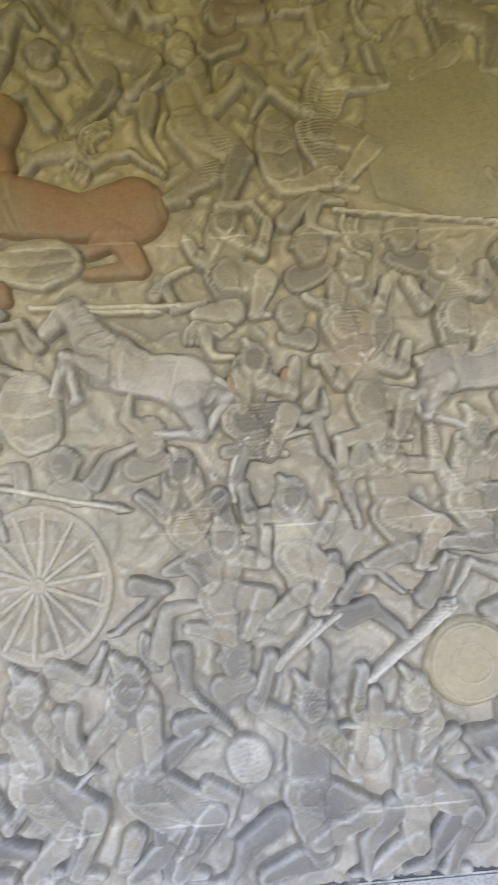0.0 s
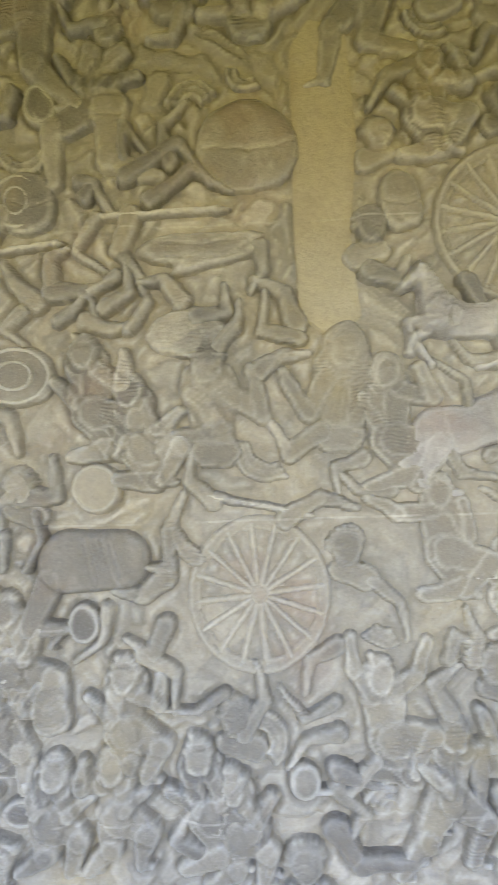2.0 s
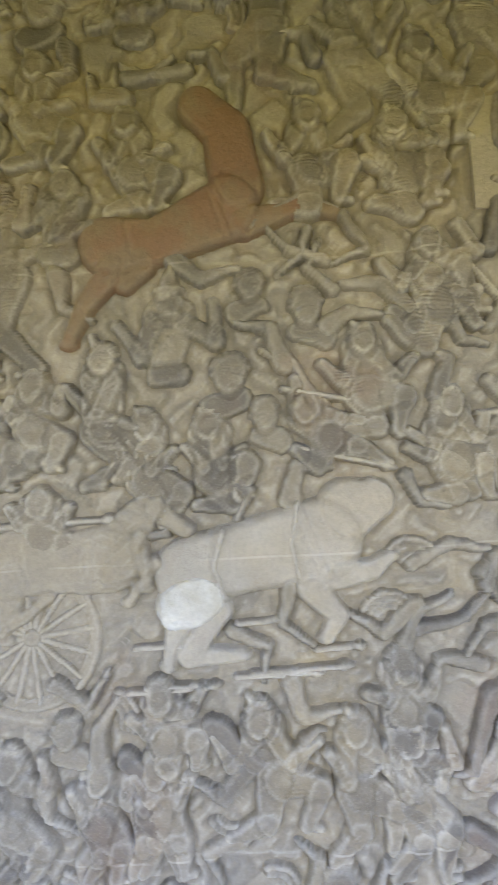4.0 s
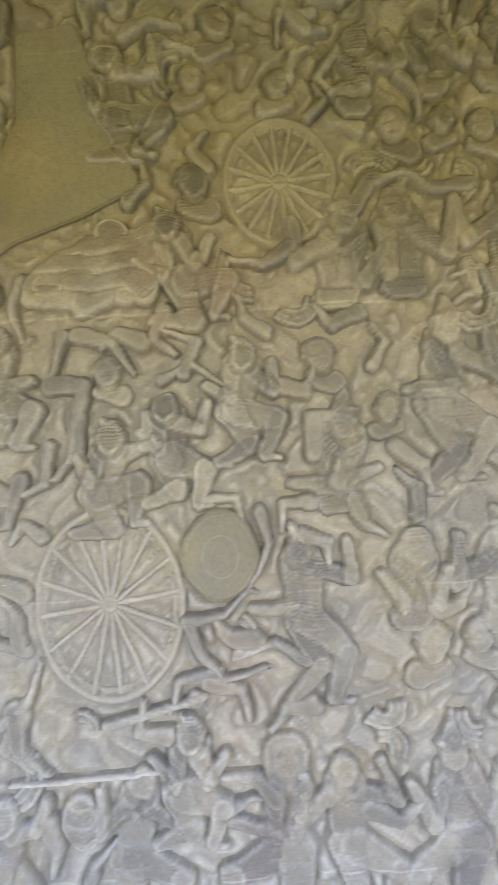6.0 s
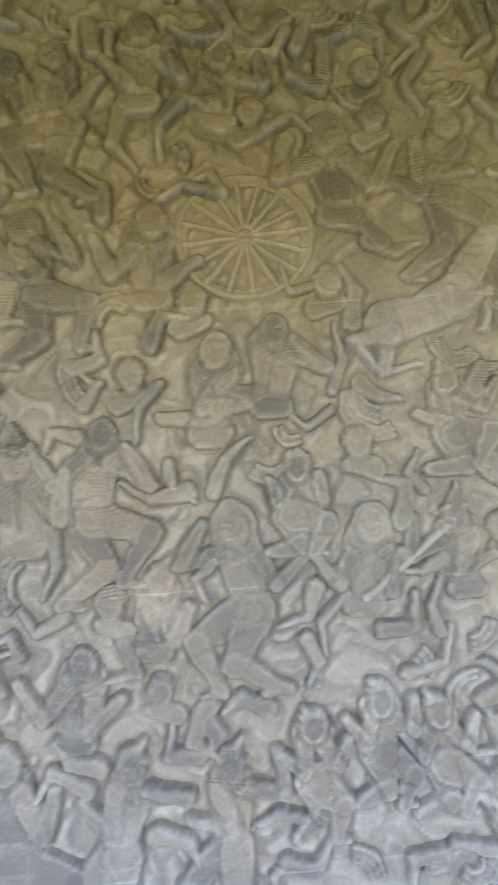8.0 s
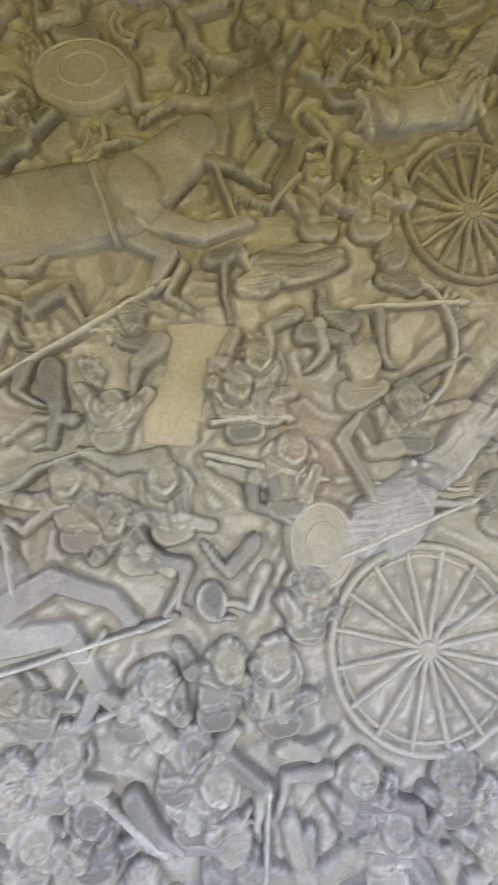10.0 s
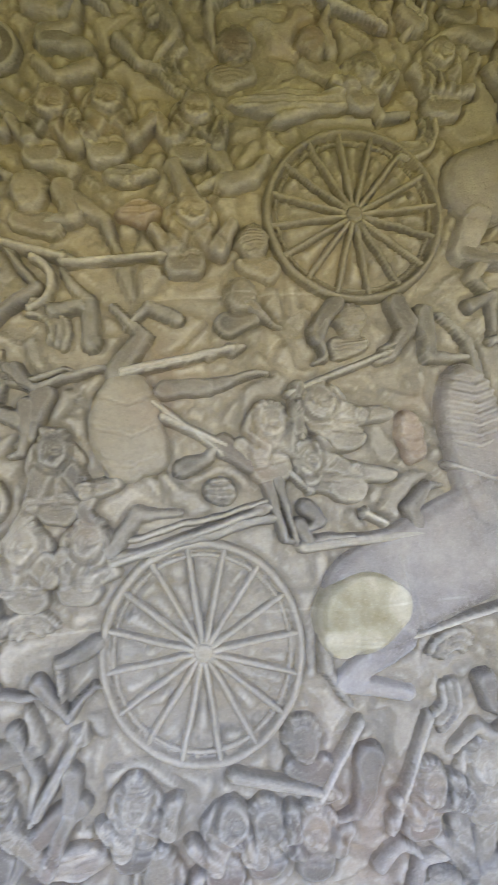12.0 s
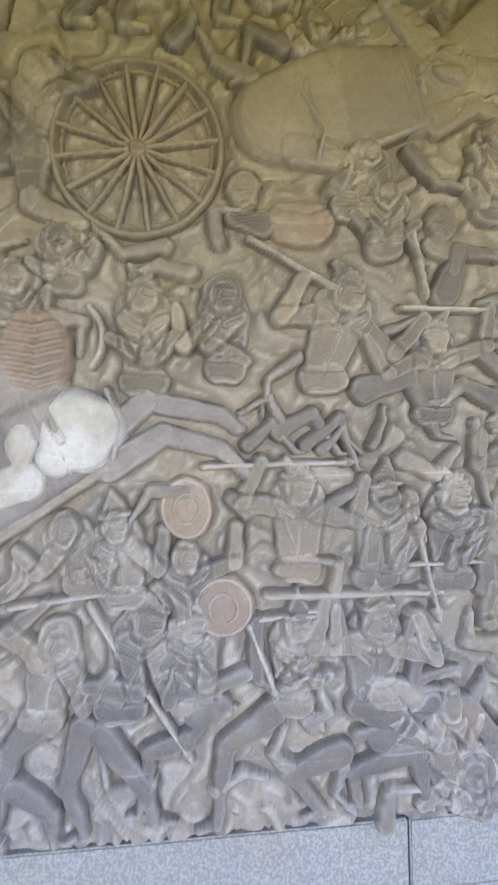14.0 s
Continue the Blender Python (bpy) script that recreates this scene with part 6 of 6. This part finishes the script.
limb((-0.753, 2.106), (-0.758, 2.065), (-0.762, 2.025), 0.014)
limb((-1.319, 1.877), (-1.280, 1.805), (-1.259, 1.735), 0.02)
limb((-1.385, 1.810), (-1.356, 1.806), (-1.327, 1.802), 0.03)
limb((-1.633, 0.784), (-1.586, 0.718), (-1.486, 0.721), 0.026)
limb((-1.586, 0.718), (-1.486, 0.721), (-1.433, 0.780), 0.021)
limb((-1.623, 0.898), (-1.585, 0.884), (-1.546, 0.869), 0.024)
limb((-1.784, 0.792), (-1.777, 0.749), (-1.771, 0.705), 0.02)
plume((-1.904, 1.791), 0.085, 0.05, 8)
shield((-2.099, 1.475), 0.05, 0.052, material=STONE)
limb((-1.855, 1.450), (-1.760, 1.429), (-1.666, 1.408), 0.009)
limb((-2.111, 2.089), (-2.089, 2.115), (-2.052, 2.044), 0.016)
limb((-1.974, 2.077), (-1.882, 2.140), (-1.818, 2.098), 0.018)
limb((-2.232, 1.186), (-2.168, 1.190), (-2.198, 1.152), 0.014)
shield((-2.128, 1.201), 0.032, 0.04)
plume((-2.205, 1.050), 0.045, 0.075, 5)
plume((-1.875, 1.970), 0.13, 0.035, 2, material=CARVED)
limb((-2.031, 2.171), (-2.024, 2.244), (-1.977, 2.181), 0.015)
shield((-2.198, 2.283), 0.028, 0.04)
plume((-2.238, 2.082), 0.06, 0.07, 1, material=CARVED)
limb((-1.342, 0.931), (-1.345, 0.871), (-1.348, 0.811), 0.024)
limb((-1.844, 1.053), (-1.902, 1.021), (-1.982, 1.028), 0.014)
shield((-1.691, 0.878), 0.03, 0.035)
limb((-5.982, 1.706), (-5.920, 1.670), (-5.946, 1.557), 0.02)
limb((-5.920, 1.670), (-5.946, 1.557), (-5.934, 1.456), 0.016)
limb((-5.850, 1.373), (-5.879, 1.308), (-5.945, 1.213), 0.022)
limb((-5.854, 1.899), (-5.861, 1.851), (-5.867, 1.802), 0.018)
limb((-5.601, 1.666), (-5.616, 1.619), (-5.630, 1.572), 0.02)
limb((-6.185, 1.870), (-6.083, 1.846), (-6.067, 1.910), 0.014)
shield((-6.372, 1.258), 0.042, 0.062, material=STONE)
shield((-5.744, 1.151), 0.06, 0.058, material=STONE)
shield((-6.531, 0.869), 0.05, 0.05)
limb((-6.222, 0.956), (-6.217, 0.907), (-6.212, 0.859), 0.018)
limb((-6.421, 1.273), (-6.415, 1.199), (-6.409, 1.126), 0.018)
limb((-6.157, 1.195), (-6.203, 1.152), (-6.249, 1.109), 0.018)
limb((-6.410, 1.811), (-6.275, 1.862), (-6.138, 1.791), 0.018)
limb((-6.563, 1.629), (-6.490, 1.720), (-6.360, 1.675), 0.02)
limb((-6.527, 1.596), (-6.397, 1.538), (-6.401, 1.457), 0.013)
limb((-6.397, 1.538), (-6.401, 1.457), (-6.470, 1.456), 0.01)
limb((-6.283, 1.426), (-6.250, 1.396), (-6.217, 1.366), 0.015)
limb((-5.827, 0.857), (-5.787, 0.885), (-5.746, 0.840), 0.022)
limb((-6.350, 1.073), (-6.330, 1.032), (-6.311, 0.992), 0.02)
limb((-5.783, 1.321), (-5.753, 1.288), (-5.724, 1.255), 0.014)
limb((-6.415, 0.993), (-6.421, 0.945), (-6.426, 0.897), 0.018)
limb((-6.067, 1.451), (-6.082, 1.414), (-6.158, 1.406), 0.012)
limb((-5.814, 1.039), (-5.821, 0.984), (-5.828, 0.930), 0.022)
shield((-6.015, 0.846), 0.04, 0.03)
soldier((-10.791, 1.095), (-10.811, 0.949), (-10.898, 1.126), (-10.724, 1.102), (-10.854, 0.850), (-10.768, 0.837), hat=0)
limb((-10.903, 1.137), (-10.883, 1.060), (-10.834, 1.000), 0.018)
limb((-10.722, 1.102), (-10.752, 1.047), (-10.786, 0.987), 0.018)
limb((-10.573, 1.192), (-10.559, 1.108), (-10.509, 1.046), 0.02)
limb((-10.559, 1.108), (-10.509, 1.046), (-10.473, 0.954), 0.016)
limb((-10.308, 1.103), (-10.392, 1.047), (-10.436, 0.971), 0.022)
limb((-10.740, 0.949), (-10.704, 0.943), (-10.669, 0.937), 0.013)
limb((-10.805, 0.842), (-10.763, 0.878), (-10.712, 0.839), 0.034)
limb((-10.836, 1.209), (-10.824, 1.300), (-10.760, 1.298), 0.013)
limb((-10.459, 1.375), (-10.444, 1.305), (-10.380, 1.298), 0.014)
limb((-10.772, 1.700), (-10.728, 1.714), (-10.683, 1.728), 0.012)
limb((-10.617, 1.862), (-10.627, 1.816), (-10.636, 1.771), 0.022)
limb((-10.570, 1.649), (-10.494, 1.584), (-10.460, 1.662), 0.02)
spear((-11.041, 1.158), (-10.702, 1.148), 0.01)
limb((-10.713, 2.069), (-10.661, 2.004), (-10.464, 1.969), 0.016)
limb((-10.452, 1.968), (-10.333, 2.045), (-10.386, 2.121), 0.015)
spear((-10.834, 2.065), (-10.537, 2.175), 0.01)
limb((-10.394, 1.892), (-10.366, 1.866), (-10.291, 1.885), 0.013)
limb((-10.360, 1.818), (-10.368, 1.777), (-10.376, 1.737), 0.02)
shield((-10.440, 1.649), 0.035, 0.04)
limb((-10.576, 1.478), (-10.573, 1.399), (-10.558, 1.330), 0.016)
limb((-11.260, 1.034), (-11.217, 1.059), (-11.174, 1.079), 0.018)
limb((-11.244, 0.971), (-11.161, 0.974), (-11.133, 0.934), 0.018)
limb((-11.068, 1.345), (-11.006, 1.322), (-10.979, 1.259), 0.014)
limb((-10.906, 1.337), (-10.860, 1.364), (-10.818, 1.393), 0.016)
limb((-11.067, 1.101), (-11.066, 0.986), (-11.016, 0.947), 0.02)
limb((-10.383, 0.930), (-10.341, 0.924), (-10.299, 0.918), 0.03)
limb((-10.424, 0.784), (-10.383, 0.789), (-10.341, 0.793), 0.022)
shield((-5.175, 1.482), 0.085, 0.1, material=SLAB)
limb((-5.254, 1.348), (-5.171, 1.356), (-5.117, 1.403), 0.014)
limb((-5.248, 1.336), (-5.227, 1.272), (-5.180, 1.220), 0.016)
limb((-5.227, 1.272), (-5.180, 1.220), (-5.091, 1.239), 0.013)
limb((-5.473, 1.802), (-5.471, 1.726), (-5.519, 1.671), 0.022)
limb((-5.650, 1.578), (-5.629, 1.611), (-5.609, 1.645), 0.018)
limb((-5.870, 2.509), (-5.873, 2.456), (-5.875, 2.404), 0.016)
limb((-5.488, 1.982), (-5.507, 1.932), (-5.526, 1.881), 0.014)
limb((-5.199, 0.950), (-5.167, 0.960), (-5.135, 0.971), 0.02)
plume((-5.498, 0.944), 0.04, 0.06, 6)
limb((-10.383, 1.891), (-10.349, 1.852), (-10.224, 1.888), 0.014)
limb((-10.110, 1.838), (-10.024, 1.839), (-9.934, 1.862), 0.02)
spear((-10.188, 1.870), (-10.020, 1.900), 0.007)
limb((-10.335, 1.840), (-10.347, 1.798), (-10.359, 1.757), 0.022)
limb((-9.907, 1.651), (-9.889, 1.595), (-9.878, 1.525), 0.012)
limb((-9.771, 1.120), (-9.782, 1.060), (-9.807, 1.023), 0.026)
spear((-10.224, 1.518), (-9.944, 1.594), 0.009)
spear((-10.114, 1.784), (-10.000, 1.723), 0.01)
plume((-10.017, 1.637), 0.03, 0.025, 5)
limb((-9.636, 1.986), (-9.610, 1.950), (-9.644, 1.905), 0.022)
limb((-9.935, 1.997), (-9.914, 1.976), (-9.893, 1.956), 0.014)
limb((-9.805, 1.923), (-9.785, 1.954), (-9.765, 1.985), 0.014)
plume((-10.149, 2.265), 0.05, 0.02, 3)
limb((-9.870, 1.561), (-9.856, 1.528), (-9.761, 1.531), 0.015)

# archers, arrows and limbs before the plain ochre slab
soldier((-8.863, 1.947), (-8.860, 1.837), (-8.910, 1.991), (-8.809, 1.867), (-8.890, 1.782), (-8.844, 1.778), hat=1, legs=False)
soldier((-8.817, 1.759), (-8.837, 1.653), (-8.954, 1.731), (-8.770, 1.715), (-8.867, 1.600), (-8.821, 1.596), hat=2, legs=False)
soldier((-9.013, 1.155), (-9.065, 1.085), (-9.103, 1.131), (-8.978, 1.084), (-9.092, 1.039), (-9.050, 1.033), hat=1, legs=False)
soldier((-8.887, 1.363), (-8.889, 1.258), (-8.946, 1.338), (-8.828, 1.293), (-8.918, 1.209), (-8.874, 1.204), hat=1, legs=False)
spear((-8.942, 1.830), (-8.815, 1.816), 0.006)
spear((-8.963, 1.752), (-8.796, 1.700), 0.007)
limb((-9.117, 1.587), (-9.038, 1.547), (-9.081, 1.465), 0.018)
limb((-8.994, 1.493), (-8.991, 1.472), (-8.988, 1.450), 0.024)
limb((-8.904, 1.716), (-8.900, 1.659), (-8.820, 1.607), 0.016)
limb((-9.069, 1.056), (-9.015, 1.049), (-8.967, 1.087), 0.016)
shield((-8.776, 1.569), 0.07, 0.09, material=STONE)
limb((-8.948, 2.366), (-8.879, 2.344), (-8.830, 2.299), 0.02)
limb((-8.782, 2.296), (-8.742, 2.369), (-8.697, 2.386), 0.022)
limb((-8.960, 2.367), (-8.991, 2.307), (-9.043, 2.261), 0.016)
limb((-9.269, 1.949), (-9.258, 1.881), (-9.277, 1.805), 0.024)
limb((-9.452, 1.257), (-9.451, 1.207), (-9.476, 1.151), 0.028)
limb((-9.530, 1.237), (-9.524, 1.187), (-9.480, 1.166), 0.018)
plume((-8.850, 2.094), 0.05, 0.03, 6)
limb((-8.751, 1.097), (-8.652, 1.071), (-8.624, 0.998), 0.022)
limb((-9.133, 1.570), (-9.043, 1.556), (-9.060, 1.478), 0.017)
shield((-8.996, 1.482), 0.028, 0.036)
limb((-9.026, 1.066), (-8.979, 1.075), (-8.955, 1.112), 0.013)
spear((-8.956, 1.822), (-8.817, 1.819), 0.006)
spear((-8.983, 1.761), (-8.774, 1.698), 0.008)
plume((-8.684, 1.602), 0.1, 0.028, 5, material=POLISHED, lean=0.5)
limb((-8.599, 1.846), (-8.525, 1.886), (-8.451, 1.915), 0.016)
limb((-8.862, 1.701), (-8.857, 1.665), (-8.852, 1.629), 0.016)
limb((-8.917, 2.137), (-8.917, 2.078), (-8.916, 2.020), 0.008)
limb((-8.869, 1.401), (-8.870, 1.339), (-8.871, 1.278), 0.012)
limb((-8.971, 2.380), (-8.920, 2.364), (-8.882, 2.217), 0.014)

# ---- ranks that fill the ground between the larger carvings ----
rng = random.Random(7)
SHEETS = []


def free(x, z, rx, rz):
    part_ = (slice(max(0, int((z - rz) * FINE)), int((z + rz) * FINE)), slice(max(0, int((x - rx - X0) * FINE)), int((x + rx - X0) * FINE)))
    a = OCC[part_] | CALM[part_]
    return 1 - a.mean() if a.size else 0


def rank(x, z, k):
    """One warrior of a rank, its hip at (x, z)."""
    u, f = rng.uniform, rng.choice((-1, 1, 1))
    head = (x + u(-0.03, 0.04) * k, z + 0.17 * k)
    run = u(0.05, 0.12)
    P = soldier(head, (x, z), (x - u(0.06, 0.13) * k, z + u(0.02, 0.18) * k), (x + u(0.06, 0.13) * k, z + u(0.05, 0.2) * k),
                   (x - run * k, z - u(0.16, 0.22) * k), (x + run * k, z - u(0.14, 0.22) * k), f, u(0.6, 0.9), None, "",
                   (1, -1, 1, 1), rng.choice((0, 1, 1, 2, 3)), True, z < 0.95 or rng.random() < 0.35)
    SHEETS.append(sheet(P, 0.0060))


for row, (z, k, step) in enumerate(((0.87, 1.0, 0.11), (1.10, 0.95, 0.11), (1.33, 0.95, 0.11), (1.56, 0.95, 0.12), (1.79, 0.95, 0.12), (2.03, 0.95, 0.13), (2.26, 0.95, 0.14), (2.5, 0.95, 0.15))):
    x = -11.9
    while x < 1.0:
        zz = z + (0 if row == 0 else rng.uniform(-0.05, 0.05))
        if free(x, zz, 0.05, 0.14) > 0.88:
            rank(x, zz, k * rng.uniform(0.85, 1.1))
        x += step * rng.uniform(0.8, 1.2)


def face_of(x, z):
    """A head with its curled hair and a shoulder, all that shows of a warrior in the crowd."""
    u, f = rng.uniform, rng.choice((-1, 1))
    r = u(0.026, 0.036)
    P = [seg((x - f * r, z - 1.9 * r), (x + f * 0.6 * r, z - 1.5 * r), 0.9 * r, 0.7 * r, 0.018), oval((x, z), r, 1.2 * r, 0.026, 0.003, -0.2 * f)]
    for i in range(9):
        a = 0.3 + 2.8 * i / 8
        P.append(oval((x + 1.05 * r * math.cos(a), z + 1.25 * r * math.sin(a)), 0.25 * r, 0.25 * r, 0.018))
    return P + [cut((x + 0.1 * f * r, z + 0.1 * r), (x + 0.75 * f * r, z), 0.004, 0.006), cut((x + 0.2 * f * r, z - 0.6 * r), (x + 0.65 * f * r, z - 0.65 * r), 0.004, 0.006)]


def stroke(x, z):
    """A worn bent limb in the crowd."""
    u = rng.uniform
    a, turn, r = u(0, 6.28), rng.choice((-1, 1)) * u(0.5, 1.7), u(0.013, 0.024)
    n = u(0.05, 0.085)
    p, q = (x - n * math.cos(a), z - n * math.sin(a)), (x + n * math.cos(a + turn), z + n * math.sin(a + turn))
    return [seg(p, (x, z), r * 1.05, r * 0.75, 0.026), seg((x, z), q, r * 0.75, r * 0.35, 0.023)]


def swag(x, z):
    """A fluted cloth or shield edge: nested curved bands."""
    u = rng.uniform
    a, r, sweep = u(0, 6.28), u(0.018, 0.05), u(1.2, 2.6)
    P = []
    for k in range(rng.choice((2, 3, 3))):
        q = r + 0.014 * k
        pts = [(x + q * math.cos(a + sweep * i / 5), z + q * math.sin(a + sweep * i / 5)) for i in range(6)]
        P += [seg(b, c, 0.0068, 0.0068, 0.016) for b, c in zip(pts, pts[1:])]
    return P


for _ in range(6500):
    x, z, pick = rng.uniform(-12.0, 1.0), rng.uniform(0.72, 2.75), rng.random()
    if pick < 0.3 and free(x, z - 0.02, 0.045, 0.06) > 0.80:
        SHEETS.append(sheet(face_of(x, z), 0.0050))
    elif pick < 0.52 and free(x, z, 0.05, 0.05) > 0.78:
        SHEETS.append(sheet(swag(x, z), 0.0050))
    elif pick >= 0.52 and free(x, z, 0.04, 0.04) > 0.62:
        SHEETS.append(sheet(stroke(x, z), 0.0060))


def join(name, sheets, material, label, category):
    """Many sheets as one mesh."""
    start = np.cumsum([0] + [len(each[0]) for each in sheets])
    V, D, T = (np.concatenate([each[i] for each in sheets]) for i in (0, 2, 3))
    F = np.concatenate([each[1] + k for each, k in zip(sheets, start)])
    tagged(new(name, mesh_of(name, V, F, D, T, material)), label, category, kind="stuff")


join("carved_ranks", SHEETS, RANKS, "worn ranks of small warriors carved between the larger figures", "relief figures")


def crowd(step=0.0074):
    """The worn crowd between the figures: uneven, leaning islands of stone, coloured as if lit on top and shaded in the
    cuts round them.
    """
    nx, nz = int(13.6 / step), int(2.32 / step)
    X, Z = np.meshgrid(np.linspace(-12.4, 1.2, nx), np.linspace(LEDGE + 0.005, 2.98, nz))
    occ = OCC[(Z * FINE).astype(int).clip(0, 749), ((X - X0) * FINE).astype(int).clip(0, 4999)]
    plain_ = SMOOTH[(Z * FINE).astype(int).clip(0, 749), ((X - X0) * FINE).astype(int).clip(0, 4999)]
    f1, f2 = np.sin(Z * 15 + 2.3 * np.sin(X * 6.1 + 1)), np.sin(X * 13 + 2.0 * np.sin(Z * 7.3))
    wx = X + 0.045 * f1 + 0.022 * np.sin(Z * 37 + 1.9 * np.sin(X * 21)) + 0.006 * np.sin(Z * 83 + X * 41)
    wz = Z + 0.045 * f2 + 0.022 * np.sin(X * 33 + 1.8 * np.sin(Z * 24)) + 0.006 * np.sin(X * 79 - Z * 37)
    g = 0.078
    gen = np.random.RandomState(11)
    n, m = int(14.4 / g) + 8, int(2.8 / g) + 8
    px, pz, turn, flat, tone, tall = gen.rand(6, m, n)
    tone = 0.10 + 0.60 * tone
    turn, flat = turn * math.pi, (0.7 + 1.9 * flat)
    ix, iz = ((wx + 12.8) / g).astype(int), ((wz - 0.3) / g).astype(int)
    best = np.full(X.shape, 9.0)
    second, who, rise = best.copy(), np.zeros(X.shape), np.zeros(X.shape)
    for dz in (-2, -1, 0, 1, 2):
        for dx in (-2, -1, 0, 1, 2):
            a, b = (iz + dz).clip(0, m - 1), (ix + dx).clip(0, n - 1)
            u, v = wx + 12.8 - (b + px[a, b]) * g, wz - 0.3 - (a + pz[a, b]) * g
            c, s = np.cos(turn[a, b]), np.sin(turn[a, b])
            d = np.hypot((u * c + v * s) / flat[a, b], (v * c - u * s) * 1.05)
            near = d < best
            second = np.where(near, best, np.minimum(second, d))
            best, who, rise = np.where(near, d, best), np.where(near, tone[a, b], who), np.where(near, tall[a, b], rise)
    gap = second - best
    up = np.clip((gap - 0.003) / 0.017, 0, 1)
    H = -0.002 + (0.008 + 0.014 * rise) * up * (2 - up) * wear(X, Z)
    fold = np.where(who > 0.80, 1.0, 0.0) * np.clip(gap / 0.02, 0, 1)
    H = H + 0.0016 * fold * np.sin(best * 520)
    paleness = 0.55 + 0.45 * np.sin(X * 5.1 + 2 * np.sin(Z * 3.7)) * np.sin(Z * 6.3 + 1.5 * np.sin(X * 4.2))
    # island tops painted paler, recesses left dark, as light would fall
    D = 0.36 * np.clip((gap - 0.006) / 0.02, 0, 1) * paleness + 0.2 * fold * np.clip(-np.sin(best * 520), 0, 1)
    joint = np.max([np.exp(-((Z - z) / 0.0035) ** 2) for z in COURSES[1:-1]], 0)
    H, D = H - 0.003 * joint, np.maximum(D, 0.5 * joint)
    soft = OCC.astype(float)
    for _ in range(2):
        soft = (np.roll(soft, 1, 0) + soft + np.roll(soft, -1, 0)) / 3
        soft = (np.roll(soft, 1, 1) + soft + np.roll(soft, -1, 1)) / 3
    gx, gz = ((X - X0) * FINE - 0.5).clip(0, 4998), (Z * FINE - 0.5).clip(0, 748)
    a, b = gx.astype(int), gz.astype(int)
    u, v = gx - a, gz - b
    near = (soft[b, a] * (1 - u) + soft[b, a + 1] * u) * (1 - v) + (soft[b + 1, a] * (1 - u) + soft[b + 1, a + 1] * u) * v
    near = np.clip((near - 0.06) * 3.0, 0, 1)
    # no paling beside figures, so shade stays in the grooves' colour
    H, D = -0.003 + (H + 0.003) * (1 - near), D * (1 - near)
    H = np.where(plain_, 0.0012, H)
    D = np.where(plain_, 0.0, D)
    keep = ~occ & ~plain_
    for _ in range(2):
        k = keep.copy()
        k[1:] |= keep[:-1]
        k[:-1] |= keep[1:]
        k[:, 1:] |= keep[:, :-1]
        k[:, :-1] |= keep[:, 1:]
        keep = k
    j, i = np.nonzero(keep[:-1, :-1])
    idx = np.arange(nx * nz).reshape(nz, nx)
    F = np.stack([idx[j, i], idx[j, i + 1], idx[j + 1, i + 1], idx[j + 1, i]], 1)
    used, F = np.unique(F, return_inverse=True)
    V = np.stack([X, -H, Z], -1).reshape(-1, 3)[used]
    tagged(new("carved_crowd", mesh_of("carved_crowd", V, F.reshape(-1, 4), D.ravel()[used], who.ravel()[used], GROUND)),
           "worn crowd of limbs and leaves carved between the figures", "relief ornament", kind="stuff")


crowd()

# ---- the wall's laid blocks, ledge and plinth ----
def blocks():
    cube = {}
    for c, (z0, z1) in enumerate(zip(COURSES, COURSES[1:])):
        x = X0 + 0.05 + 0.37 * c
        while x < X1 - 1.0:
            w = round(1.5 + 0.2 * rng.randint(0, 5), 2)
            key = (c, w)
            if key not in cube:
                bm = bmesh.new()
                bmesh.ops.create_cube(bm, size=1, matrix=Matrix.Diagonal((w - 0.002, 0.03, z1 - z0 - 0.003, 1)))
                bmesh.ops.bevel(bm, geom=bm.edges[:], offset=0.0015, segments=1, affect="EDGES")
                me = bpy.data.meshes.new("stone_block")
                bm.to_mesh(me)
                bm.free()
                me.materials.append(STONE)
                cube[key] = me
            ob = new("stone_block", cube[key])
            ob.parent = WALL
            ob.location = (x + w / 2, 0.021 + rng.uniform(-0.001, 0.001), (z0 + z1) / 2)
            x += w


blocks()
ledge = box("plinth", (X0, -0.008, 0.0), (X1, 0.004, LEDGE - 0.16), PLINTH, "structure")
tagged(ledge, "blue-grey stone plinth under the carved wall", "plinth")
x = -10.749 - 4 * 1.05
while x < X1 - 0.1:
    w = min(1.05, X1 - x)
    box("plinth_block", (x + 0.002, -0.012, LEDGE - 0.158), (x + w - 0.002, 0.02, LEDGE), PLINTH, parent=ledge, bevel=0.004)
    x += w
